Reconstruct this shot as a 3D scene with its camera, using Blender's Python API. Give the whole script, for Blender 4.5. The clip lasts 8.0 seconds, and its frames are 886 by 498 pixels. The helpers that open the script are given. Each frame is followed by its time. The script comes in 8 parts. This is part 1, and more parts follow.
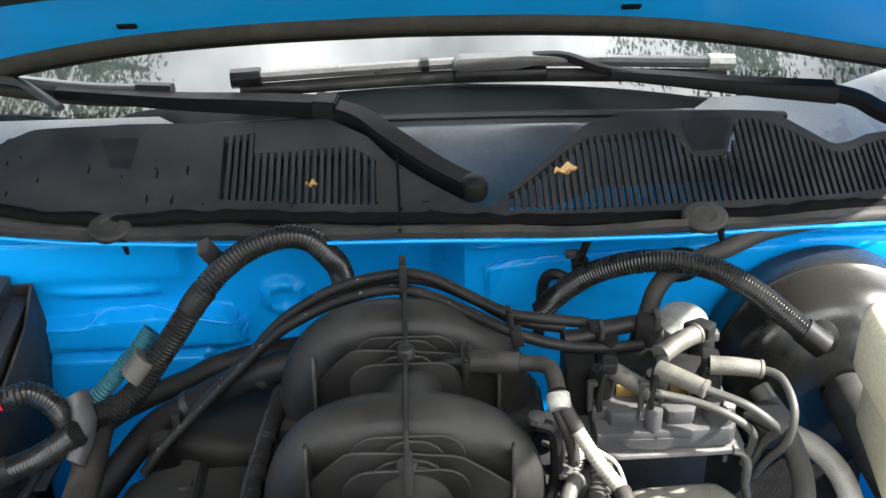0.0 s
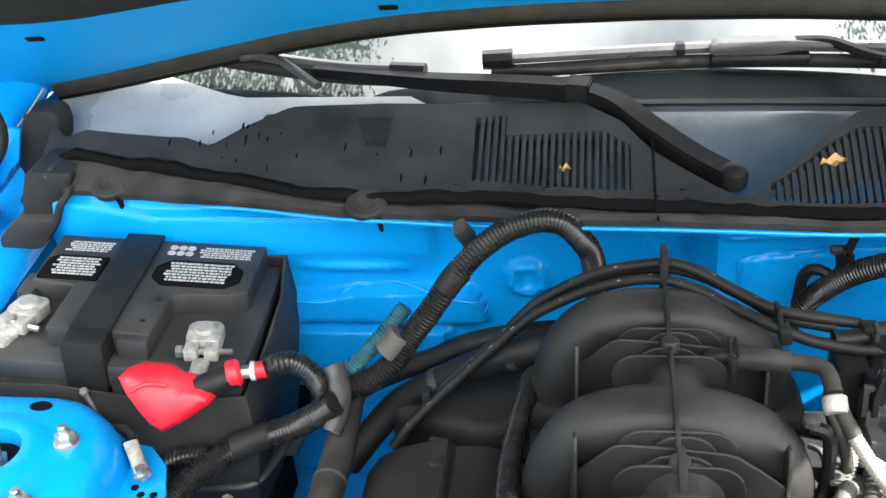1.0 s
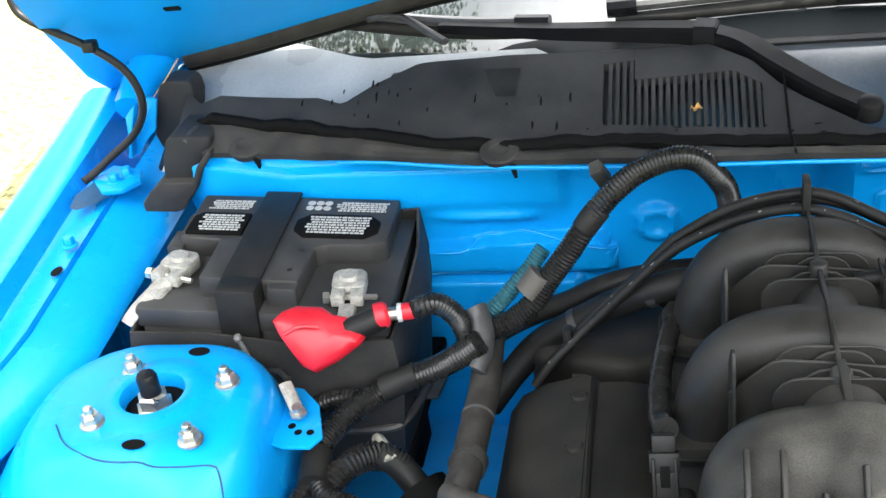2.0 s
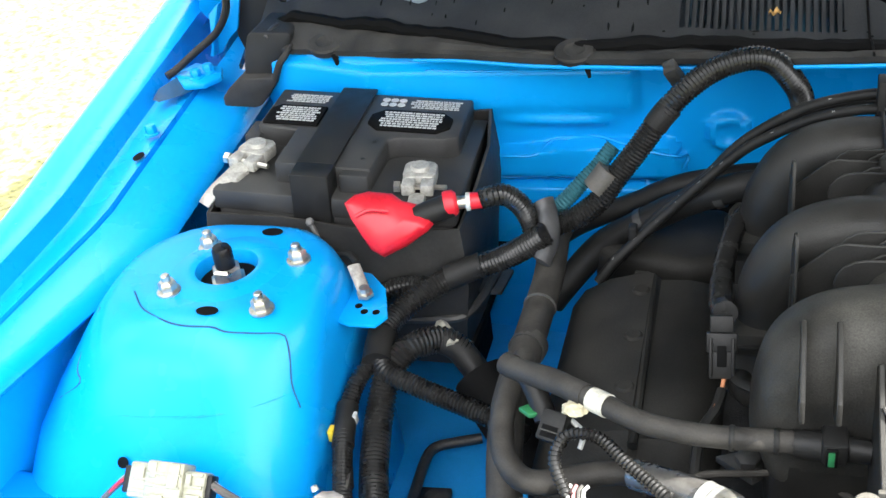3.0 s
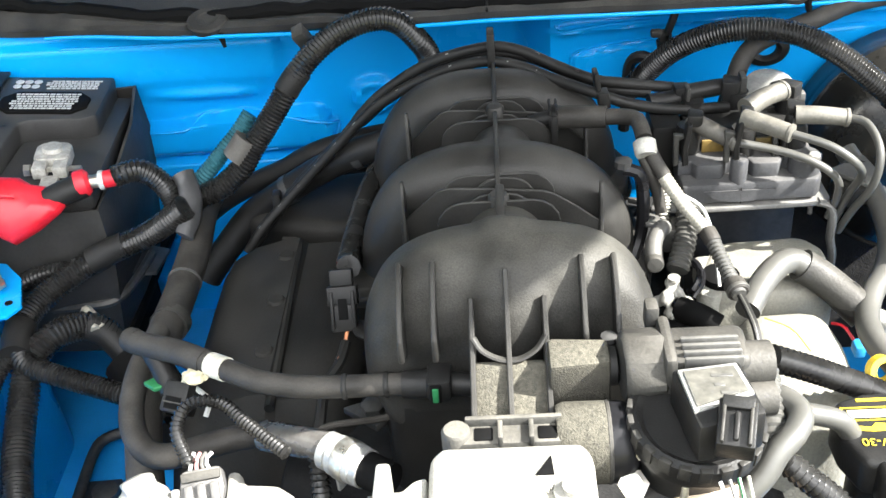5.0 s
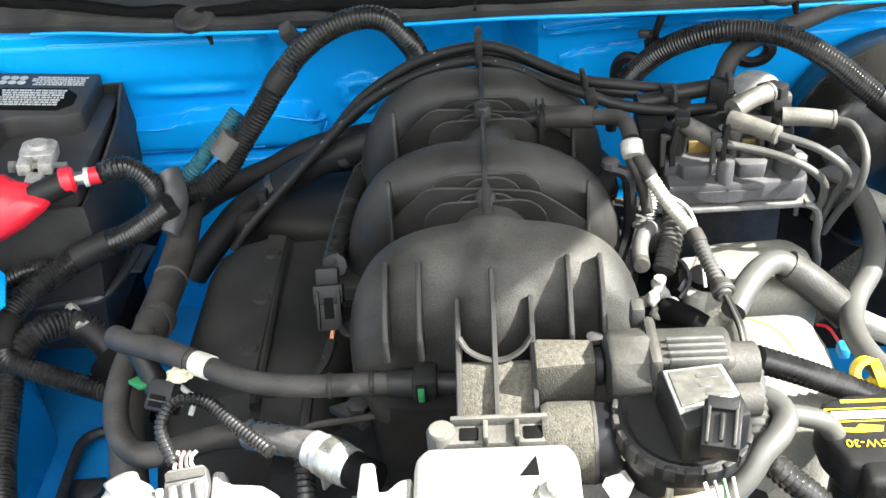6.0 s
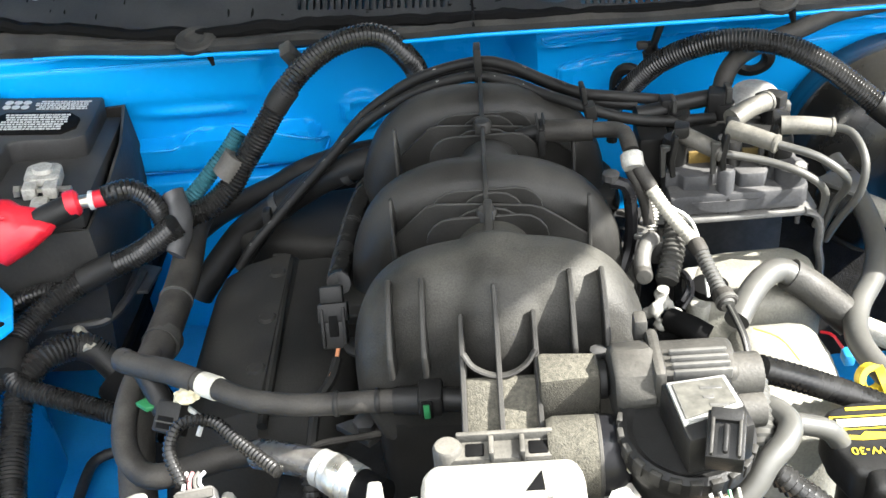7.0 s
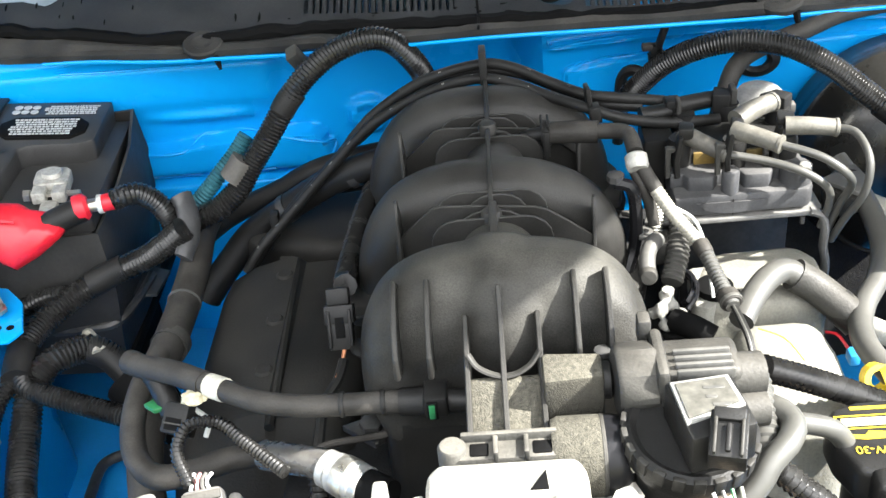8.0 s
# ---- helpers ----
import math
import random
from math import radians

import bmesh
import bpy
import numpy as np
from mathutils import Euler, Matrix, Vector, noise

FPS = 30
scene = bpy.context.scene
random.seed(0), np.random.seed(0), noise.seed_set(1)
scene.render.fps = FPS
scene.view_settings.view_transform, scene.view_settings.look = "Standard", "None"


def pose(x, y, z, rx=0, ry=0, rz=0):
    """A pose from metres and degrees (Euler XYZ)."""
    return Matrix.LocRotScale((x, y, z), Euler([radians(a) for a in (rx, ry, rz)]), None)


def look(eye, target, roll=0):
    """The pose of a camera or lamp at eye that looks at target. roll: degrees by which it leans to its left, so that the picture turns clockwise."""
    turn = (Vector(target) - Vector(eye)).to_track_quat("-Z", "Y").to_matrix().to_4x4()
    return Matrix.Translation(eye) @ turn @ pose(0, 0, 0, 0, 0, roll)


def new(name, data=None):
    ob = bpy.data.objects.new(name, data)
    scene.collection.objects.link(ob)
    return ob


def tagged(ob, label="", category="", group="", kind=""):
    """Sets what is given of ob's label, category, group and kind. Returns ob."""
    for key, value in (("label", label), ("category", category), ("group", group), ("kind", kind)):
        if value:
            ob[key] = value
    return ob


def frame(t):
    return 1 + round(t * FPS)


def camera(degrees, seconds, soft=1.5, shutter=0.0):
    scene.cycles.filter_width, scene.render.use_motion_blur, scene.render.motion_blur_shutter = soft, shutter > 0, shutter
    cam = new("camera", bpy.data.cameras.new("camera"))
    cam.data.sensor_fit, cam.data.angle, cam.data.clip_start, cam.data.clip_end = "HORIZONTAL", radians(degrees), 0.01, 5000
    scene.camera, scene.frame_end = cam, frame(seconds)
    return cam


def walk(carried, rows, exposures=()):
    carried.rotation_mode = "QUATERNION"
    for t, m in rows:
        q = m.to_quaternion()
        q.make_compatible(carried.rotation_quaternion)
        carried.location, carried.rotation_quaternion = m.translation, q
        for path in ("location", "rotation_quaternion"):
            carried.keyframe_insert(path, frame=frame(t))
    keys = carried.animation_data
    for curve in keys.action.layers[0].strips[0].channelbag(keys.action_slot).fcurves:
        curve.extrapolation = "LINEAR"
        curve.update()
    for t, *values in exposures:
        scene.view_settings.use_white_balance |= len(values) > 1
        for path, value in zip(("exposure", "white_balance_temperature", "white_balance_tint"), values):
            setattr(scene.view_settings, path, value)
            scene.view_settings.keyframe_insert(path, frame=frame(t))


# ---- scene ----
cam = camera(43.9, 8.0)
PATH = [
    (0, (0.016, 0.03, 1.456), (0.055, 1.759, 0.451), -1.5),
    (0.5, (-0.027, 0.034, 1.465), (-0.176, 1.755, 0.456), -3.8),
    (1, (-0.049, 0.036, 1.462), (-0.335, 1.729, 0.436), -4.7),
    (1.5, (-0.08, 0.016, 1.461), (-0.436, 1.704, 0.45), -6.7),
    (2, (-0.096, -0.015, 1.442), (-0.526, 1.649, 0.419), -8.9),
    (2.2, (-0.095, -0.026, 1.435), (-0.584, 1.595, 0.371), -10.1),
    (3.3, (-0.088, -0.077, 1.388), (-0.643, 1.513, 0.308), -8.5),
    (3.5, (-0.083, -0.084, 1.38), (-0.623, 1.496, 0.279), -8.5),
    (4, (-0.049, -0.075, 1.373), (-0.479, 1.532, 0.263), -8.7),
    (4.5, (-0.015, -0.066, 1.375), (-0.262, 1.578, 0.262), -6.5),
    (5, (0.005, -0.057, 1.373), (-0.111, 1.586, 0.24), -5.2),
    (6.5, (0.006, -0.056, 1.373), (-0.086, 1.586, 0.236), -4.4),
    (7, (0.009, -0.057, 1.378), (-0.096, 1.596, 0.258), -5.9),
    (7.5, (0.009, -0.059, 1.378), (-0.107, 1.598, 0.264), -6.2),
    (8, (0.013, -0.061, 1.379), (-0.111, 1.596, 0.265), -6.5),
]
walk(cam, [(t, look(eye, target, roll)) for t, eye, target, roll in PATH],
     exposures=[(0, 2.26), (0.5, 2.55), (1.0, 2.68), (1.6, 2.66), (2.2, 2.6), (3.4, 2.45), (4.2, 2.52), (5.0, 2.66), (6.4, 2.58), (7.0, 2.56), (8, 2.62)])

# ---- sky and sun ----
SUN_WAY = Vector((-1.125, 0.22, -1.0)).normalized()
world = bpy.data.worlds.new("sky")
scene.world = world
world.use_nodes = True
wn, wl = world.node_tree.nodes, world.node_tree.links
sky = wn.new("ShaderNodeTexSky")
sky.sky_type = "NISHITA"
sky.sun_disc = False
sky.sun_elevation = math.asin(-SUN_WAY.z)
sky.sun_rotation = math.atan2(-SUN_WAY.x, -SUN_WAY.y)
geo = wn.new("ShaderNodeTexCoord")
cl = wn.new("ShaderNodeTexNoise")
cl.inputs["Scale"].default_value = 2.2
cl.inputs["Detail"].default_value = 7
cl.inputs["Roughness"].default_value = 0.55
ramp = wn.new("ShaderNodeValToRGB")
ramp.color_ramp.elements[0].position, ramp.color_ramp.elements[1].position = 0.36, 0.62
mixw = wn.new("ShaderNodeMix")
mixw.data_type = "RGBA"
wsep = wn.new("ShaderNodeSeparateXYZ")
wup = wn.new("ShaderNodeMapRange")
wup.inputs["From Min"].default_value, wup.inputs["From Max"].default_value = 0.0, 1.0
wup.inputs["To Min"].default_value, wup.inputs["To Max"].default_value = 9.0, 30.0
wl.new(geo.outputs["Generated"], wsep.inputs["Vector"])
wl.new(wsep.outputs["Z"], wup.inputs["Value"])
# thin cloud is brighter towards the sun
wdot = wn.new("ShaderNodeVectorMath")
wdot.operation = "DOT_PRODUCT"
wdot.inputs[1].default_value = -SUN_WAY
wl.new(geo.outputs["Generated"], wdot.inputs[0])
wglow = wn.new("ShaderNodeMapRange")
wglow.inputs["From Min"].default_value, wglow.inputs["From Max"].default_value = -0.6, 1.0
wglow.inputs["To Min"].default_value, wglow.inputs["To Max"].default_value = 0.25, 2.1
wl.new(wdot.outputs["Value"], wglow.inputs["Value"])
wmul = wn.new("ShaderNodeMath")
wmul.operation = "MULTIPLY"
wl.new(wup.outputs["Result"], wmul.inputs[0])
wl.new(wglow.outputs["Result"], wmul.inputs[1])
wl.new(wmul.outputs["Value"], mixw.inputs[7])
wl.new(geo.outputs["Generated"], cl.inputs["Vector"])
wl.new(cl.outputs["Fac"], ramp.inputs["Fac"])
wl.new(ramp.outputs["Color"], mixw.inputs[0])
wl.new(sky.outputs["Color"], mixw.inputs[6])
wl.new(mixw.outputs[2], wn["Background"].inputs["Color"])
wn["Background"].inputs["Strength"].default_value = 0.05
sun = new("sun", bpy.data.lights.new("sun", "SUN"))
sun.data.energy, sun.data.angle, sun.data.color = 5.0, radians(0.6), (1.0, 0.975, 0.92)
sun.matrix_world = look((3, -1, 4), Vector((3, -1, 4)) + SUN_WAY)
scene.view_settings.exposure = 1.25


# ---- building helpers ----
def place(bm, name, material, smooth=True):
    bmesh.ops.recalc_face_normals(bm, faces=bm.faces)
    me = bpy.data.meshes.new(name)
    bm.to_mesh(me)
    bm.free()
    me.materials.append(material)
    if smooth:
        me.shade_smooth()
        me.set_sharp_from_angle(angle=radians(38))
    return new(name, me)


def part(name, bm, material, parent, label="", smooth=True):
    ob = place(bm, name, material, smooth)
    ob.parent = parent
    if label:
        tagged(ob, label)
    return ob


def thing(name, label, category, group="", kind="", at=None):
    ob = new(name)
    ob.empty_display_size = 0.02
    if at is not None:
        ob.matrix_basis = at
    return tagged(ob, label, category, group, kind)


def box(x0, x1, y0, y1, z0, z1, bevel=0.003, seg=2, bm=None):
    b = bmesh.new()
    bmesh.ops.create_cube(b, size=1)
    for v in b.verts:
        v.co = Vector(((x0 + x1) / 2 + v.co.x * (x1 - x0), (y0 + y1) / 2 + v.co.y * (y1 - y0), (z0 + z1) / 2 + v.co.z * (z1 - z0)))
    if bevel > 0:
        bmesh.ops.bevel(b, geom=b.edges, offset=min(bevel, 0.45 * min(x1 - x0, y1 - y0, z1 - z0)), segments=seg, affect="EDGES", profile=0.5)
    return merge(bm, b)


def merge(bm, b, m=None):
    if m is not None:
        bmesh.ops.transform(b, matrix=m, verts=b.verts)
    if bm is None:
        return b
    idx = {}
    for v in b.verts:
        idx[v] = bm.verts.new(v.co)
    for f in b.faces:
        try:
            bm.faces.new([idx[v] for v in f.verts])
        except ValueError:
            pass
    b.free()
    return bm


def prism(poly, z0, z1, bevel=0.0, seg=2, bm=None, m=None):
    """A polygon in x and y, drawn out from z0 to z1."""
    b = bmesh.new()
    lo = [b.verts.new((x, y, z0)) for x, y in poly]
    hi = [b.verts.new((x, y, z1)) for x, y in poly]
    n = len(poly)
    b.faces.new(lo[::-1])
    b.faces.new(hi)
    for i in range(n):
        b.faces.new((lo[i], lo[(i + 1) % n], hi[(i + 1) % n], hi[i]))
    bmesh.ops.recalc_face_normals(b, faces=b.faces)
    if bevel > 0:
        bmesh.ops.bevel(b, geom=b.edges, offset=bevel, segments=seg, affect="EDGES", profile=0.5, clamp_overlap=True)
    return merge(bm, b, m)


def smooth_path(pts, step=0.004):
    """Points at an even step along a soft curve through pts."""
    p = [Vector(q) for q in pts]
    p = [p[0] * 2 - p[1]] + p + [p[-1] * 2 - p[-2]]
    out = []
    for i in range(1, len(p) - 2):
        a, b, c, d = p[i - 1:i + 3]
        n = max(2, int((c - b).length / step * 2))
        for k in range(n):
            t = k / n
            out.append(0.5 * ((2 * b) + (c - a) * t + (2 * a - 5 * b + 4 * c - d) * t * t + (3 * b - a - 3 * c + d) * t ** 3))
    out.append(p[-2])
    even, left = [out[0]], step
    for u, w in zip(out, out[1:]):
        gap = (w - u).length
        while gap >= left and gap > 0:
            u = u + (w - u) * (left / gap)
            even.append(u)
            gap, left = (w - u).length, step
        left -= gap
    if (even[-1] - out[-1]).length > step * 0.3:
        even.append(out[-1])
    return even


def tube(pts, r, sides=12, step=0.005, rib=0.0, pitch=0.005, bm=None, flat=1.0, taper=1.0):
    """A hose along pts. rib: how far its rings stand proud; pitch: from ring to ring."""
    path = smooth_path(pts, pitch / 3 if rib else step)
    b = bm if bm is not None else bmesh.new()
    rings, side = [], None
    for i, p in enumerate(path):
        way = (path[min(i + 1, len(path) - 1)] - path[max(i - 1, 0)]).normalized()
        if side is None:
            side = way.cross(Vector((0.13, 0.21, 1))).normalized()
        side = (side - way * side.dot(way)).normalized()
        up = way.cross(side)
        k = 1 + (taper - 1) * i / max(1, len(path) - 1)
        rr = (r + (rib if i % 3 == 0 else -rib if i % 3 == 1 else -rib * 0.2)) * k if rib else r * k
        rings.append([b.verts.new(p + side * (rr * math.cos(a)) + up * (rr * flat * math.sin(a))) for a in (2 * math.pi * j / sides for j in range(sides))])
    for u, w in zip(rings, rings[1:]):
        for j in range(sides):
            b.faces.new((u[j], u[(j + 1) % sides], w[(j + 1) % sides], w[j]))
    b.faces.new(rings[0][::-1])
    b.faces.new(rings[-1])
    return b


def lathe(profile, m=None, sides=24, bm=None, cap=True):
    """A turned piece about its z axis; profile: rows of radius and height."""
    b = bmesh.new()
    rings = []
    for r, z in profile:
        rings.append([b.verts.new((r * math.cos(2 * math.pi * j / sides), r * math.sin(2 * math.pi * j / sides), z)) for j in range(sides)])
    for u, w in zip(rings, rings[1:]):
        for j in range(sides):
            b.faces.new((u[j], u[(j + 1) % sides], w[(j + 1) % sides], w[j]))
    if cap:
        b.faces.new(rings[0][::-1])
        b.faces.new(rings[-1])
    return merge(bm, b, m)


def sheet(rows, thick=0.0, bm=None):
    """A grid of points as a sheet; thick: a second skin that much below it along z."""
    b = bm if bm is not None else bmesh.new()
    grid = [[b.verts.new(p) for p in row] for row in rows]
    for a, c in zip(grid, grid[1:]):
        for j in range(len(a) - 1):
            b.faces.new((a[j], a[j + 1], c[j + 1], c[j]))
    if thick:
        low = [[b.verts.new((p[0], p[1], p[2] - thick)) for p in row] for row in rows]
        for a, c in zip(low, low[1:]):
            for j in range(len(a) - 1):
                b.faces.new((a[j], c[j], c[j + 1], a[j + 1]))
        for g, l in ((grid[0], low[0]), (grid[-1], low[-1]), ([r[0] for r in grid], [r[0] for r in low]), ([r[-1] for r in grid], [r[-1] for r in low])):
            for j in range(len(g) - 1):
                b.faces.new((g[j], l[j], l[j + 1], g[j + 1]))
    return b


def along(a, b):
    """The pose whose z axis runs from a to b."""
    a, b = Vector(a), Vector(b)
    return Matrix.Translation(a) @ (b - a).to_track_quat("Z", "Y").to_matrix().to_4x4()


def lerp(x, table):
    """Straight lines through rows of (x, y)."""
    if x <= table[0][0]:
        return table[0][1]
    for (a, p), (b, q) in zip(table, table[1:]):
        if x <= b:
            return p + (q - p) * (x - a) / (b - a)
    return table[-1][1]


# ---- materials ----
def material(name, color, rough=0.5, metal=0.0, vary=0.0, scale=40.0, dust=0.0, dust_color=(0.32, 0.29, 0.24), bump=0.0, bump_scale=300.0, coat=0.0, spec=0.5, rough_vary=0.1, grain=0.12):
    """Base colour with blotches at two sizes, dust on the upper faces that also lightens them as if lit, fine relief.
    """
    m = bpy.data.materials.new(name)
    m.use_nodes = True
    n, l = m.node_tree.nodes, m.node_tree.links
    p = n["Principled BSDF"]
    p.inputs["Metallic"].default_value, p.inputs["Specular IOR Level"].default_value = metal, spec
    p.inputs["Coat Weight"].default_value, p.inputs["Coat Roughness"].default_value = coat, 0.06
    tc = n.new("ShaderNodeTexCoord")
    big, fine = n.new("ShaderNodeTexNoise"), n.new("ShaderNodeTexNoise")
    big.inputs["Scale"].default_value, big.inputs["Detail"].default_value = scale, 5
    fine.inputs["Scale"].default_value, fine.inputs["Detail"].default_value = bump_scale, 3
    for t in (big, fine):
        l.new(tc.outputs["Object"], t.inputs["Vector"])
    mr = n.new("ShaderNodeMapRange")
    mr.inputs["From Min"].default_value, mr.inputs["From Max"].default_value = 0.3, 0.7
    mr.inputs["To Min"].default_value, mr.inputs["To Max"].default_value = 1 - vary, 1 + vary
    l.new(big.outputs["Fac"], mr.inputs["Value"])
    gr = n.new("ShaderNodeMapRange")
    gr.inputs["From Min"].default_value, gr.inputs["From Max"].default_value = 0.32, 0.68
    gr.inputs["To Min"].default_value, gr.inputs["To Max"].default_value = 1 - grain, 1 + grain
    l.new(fine.outputs["Fac"], gr.inputs["Value"])
    gm = n.new("ShaderNodeMath")
    gm.operation = "MULTIPLY"
    l.new(mr.outputs["Result"], gm.inputs[0])
    l.new(gr.outputs["Result"], gm.inputs[1])
    mul = n.new("ShaderNodeVectorMath")
    mul.operation = "SCALE"
    mul.inputs[0].default_value = color[:3]
    l.new(gm.outputs["Value"], mul.inputs["Scale"])
    out = mul.outputs["Vector"]
    # dust by slope; besides real dust it paints tops lighter than fronts
    if dust:
        g = n.new("ShaderNodeNewGeometry")
        sep = n.new("ShaderNodeSeparateXYZ")
        l.new(g.outputs["Normal"], sep.inputs["Vector"])
        up = n.new("ShaderNodeMapRange")
        up.inputs["From Min"].default_value, up.inputs["From Max"].default_value = 0.1, 1.0
        up.inputs["To Min"].default_value, up.inputs["To Max"].default_value = 0.12 * dust, dust
        l.new(sep.outputs["Z"], up.inputs["Value"])
        sp = n.new("ShaderNodeMath")
        sp.operation = "MULTIPLY"
        l.new(up.outputs["Result"], sp.inputs[0])
        bl = n.new("ShaderNodeMapRange")
        bl.inputs["From Min"].default_value, bl.inputs["From Max"].default_value = 0.32, 0.68
        bl.inputs["To Min"].default_value, bl.inputs["To Max"].default_value = 0.45, 1.3
        l.new(big.outputs["Fac"], bl.inputs["Value"])
        sg = n.new("ShaderNodeMath")
        sg.operation = "MULTIPLY"
        l.new(bl.outputs["Result"], sg.inputs[0])
        l.new(gr.outputs["Result"], sg.inputs[1])
        l.new(sg.outputs["Value"], sp.inputs[1])
        mx = n.new("ShaderNodeMix")
        mx.data_type = "RGBA"
        l.new(sp.outputs["Value"], mx.inputs[0])
        l.new(out, mx.inputs[6])
        mx.inputs[7].default_value = (*dust_color, 1)
        out = mx.outputs[2]
    l.new(out, p.inputs["Base Color"])
    rr = n.new("ShaderNodeMapRange")
    rr.inputs["From Min"].default_value, rr.inputs["From Max"].default_value = 0.3, 0.7
    rr.inputs["To Min"].default_value, rr.inputs["To Max"].default_value = max(0.02, rough - rough_vary), min(1, rough + rough_vary)
    l.new(big.outputs["Fac"], rr.inputs["Value"])
    l.new(rr.outputs["Result"], p.inputs["Roughness"])
    if bump:
        bp = n.new("ShaderNodeBump")
        bp.inputs["Strength"].default_value, bp.inputs["Distance"].default_value = bump, 0.001
        l.new(fine.outputs["Fac"], bp.inputs["Height"])
        l.new(bp.outputs["Normal"], p.inputs["Normal"])
    return m


PAINT = material("blue_paint", (0.002, 0.29, 0.72), 0.28, vary=0.06, scale=9, coat=0.1, spec=0.22, rough_vary=0.08, grain=0.0)
HOOD_PAINT = material("hood_underside_paint", (0.002, 0.27, 0.68), 0.42, vary=0.1, scale=7, coat=0.0, spec=0.12, dust=0.03, dust_color=(0.3, 0.4, 0.45), grain=0.02)
PAINT_DUSTY = material("blue_paint_dusty", (0.001, 0.26, 0.66), 0.5, vary=0.12, scale=14, coat=0.0, spec=0.08, dust=0.05, dust_color=(0.3, 0.4, 0.45), grain=0.03)
PLASTIC = material("black_plastic", (0.011, 0.0108, 0.0105), 0.42, vary=0.25, scale=30, spec=0.18, dust=0.03, dust_color=(0.2, 0.2, 0.19), bump=0.2, bump_scale=900)
# dustier copy of the black plastic, brightened for the sun on the chamber
CHAMBER_BLACK = material("sunlit_chamber_black", (0.016, 0.0155, 0.0145), 0.5, vary=0.4, scale=24, spec=0.18, dust=0.14, dust_color=(0.26, 0.25, 0.21), bump=0.3, bump_scale=900, grain=0.25)
PLASTIC_DUSTY = material("dusty_black_plastic", (0.0185, 0.018, 0.0168), 0.45, vary=0.35, scale=22, spec=0.2, dust=0.08, dust_color=(0.21, 0.2, 0.175), bump=0.25, bump_scale=900)
COWL_PLASTIC = material("weathered_cowl_plastic", (0.0165, 0.0168, 0.017), 0.55, vary=0.35, scale=18, spec=0.2, dust=0.05, dust_color=(0.25, 0.25, 0.25), bump=0.35, bump_scale=1100, grain=0.2)
GLOSS_BLACK = material("satin_black", (0.008, 0.008, 0.009), 0.3, vary=0.2, scale=25, spec=0.2)
RUBBER = material("black_rubber", (0.0105, 0.0102, 0.0098), 0.5, vary=0.25, scale=45, spec=0.2, dust=0.04, dust_color=(0.22, 0.22, 0.2), bump=0.2, bump_scale=800)
LOOM = material("ribbed_loom", (0.012, 0.0117, 0.0113), 0.26, vary=0.2, scale=60, spec=0.35, dust=0.03, dust_color=(0.22, 0.22, 0.2))
ALU = material("cast_aluminium", (0.3, 0.295, 0.265), 0.6, metal=0.2, vary=0.14, scale=35, dust=0.2, bump=0.45, bump_scale=600)
# darker copy of the alloy; ALU stays paler for the sunlit throttle body
VALVE_ALU = material("dull_cast_alloy", (0.2, 0.195, 0.165), 0.62, metal=0.15, vary=0.22, scale=28, dust=0.2, bump=0.5, bump_scale=500)
STEEL = material("zinc_steel", (0.55, 0.53, 0.47), 0.35, metal=0.9, vary=0.15, scale=90)
DARK_STEEL = material("dark_steel", (0.05, 0.05, 0.05), 0.5, metal=0.4, vary=0.3, scale=60, dust=0.06)
LEAD = material("oxidised_lead", (0.36, 0.35, 0.315), 0.55, metal=0.3, vary=0.25, scale=150, bump=0.5, bump_scale=500)
RED = material("red_rubber", (0.52, 0.011, 0.024), 0.4, vary=0.12, scale=45, dust=0.02)
WHITE_PLASTIC = material("white_plastic", (0.25, 0.24, 0.2), 0.5, vary=0.1, scale=60, dust=0.1)
GREY_PLASTIC = material("grey_plastic", (0.024, 0.024, 0.0225), 0.55, vary=0.25, scale=40, spec=0.25, dust=0.1, bump=0.3, bump_scale=500)
LIGHT_GREY = material("light_grey_plastic", (0.06, 0.06, 0.057), 0.5, vary=0.18, scale=40, dust=0.1)
GREEN = material("green_plastic", (0.02, 0.14, 0.05), 0.4)
TEAL = material("teal_loom", (0.02, 0.10, 0.125), 0.45, vary=0.2, scale=60, dust=0.05)
YELLOW = material("yellow_plastic", (0.62, 0.47, 0.03), 0.4, vary=0.06)
CABLE_PRINT = material("faded_print", (0.2, 0.2, 0.19), 0.6, vary=0.3, scale=300)
PRINT = material("pale_print", (0.46, 0.47, 0.45), 0.5)
# thin pieces of it also paint the dark inside holes, slots and gaps
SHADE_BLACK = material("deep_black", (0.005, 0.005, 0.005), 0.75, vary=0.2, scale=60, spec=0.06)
WIRE_GREY = material("grey_wire", (0.05, 0.05, 0.046), 0.42, vary=0.1, scale=30, dust=0.06, grain=0.05)
FIBRE = material("fibre_insulator", (0.018, 0.018, 0.018), 0.95, vary=0.3, scale=60, bump=0.6, bump_scale=500, spec=0.1)
DUSTY_TAPE = material("dusty_tape", (0.075, 0.068, 0.058), 0.7, vary=0.2, scale=60, dust=0.1, bump=0.3, bump_scale=500)
TAPE = material("grey_tape", (0.045, 0.045, 0.046), 0.5, vary=0.15, scale=50)
WIPER_BLACK = material("wiper_black", (0.005, 0.005, 0.0055), 0.42, vary=0.2, scale=30, spec=0.06)
BLADE_GREY = material("blade_grey", (0.06, 0.06, 0.06), 0.35, vary=0.1, scale=30)
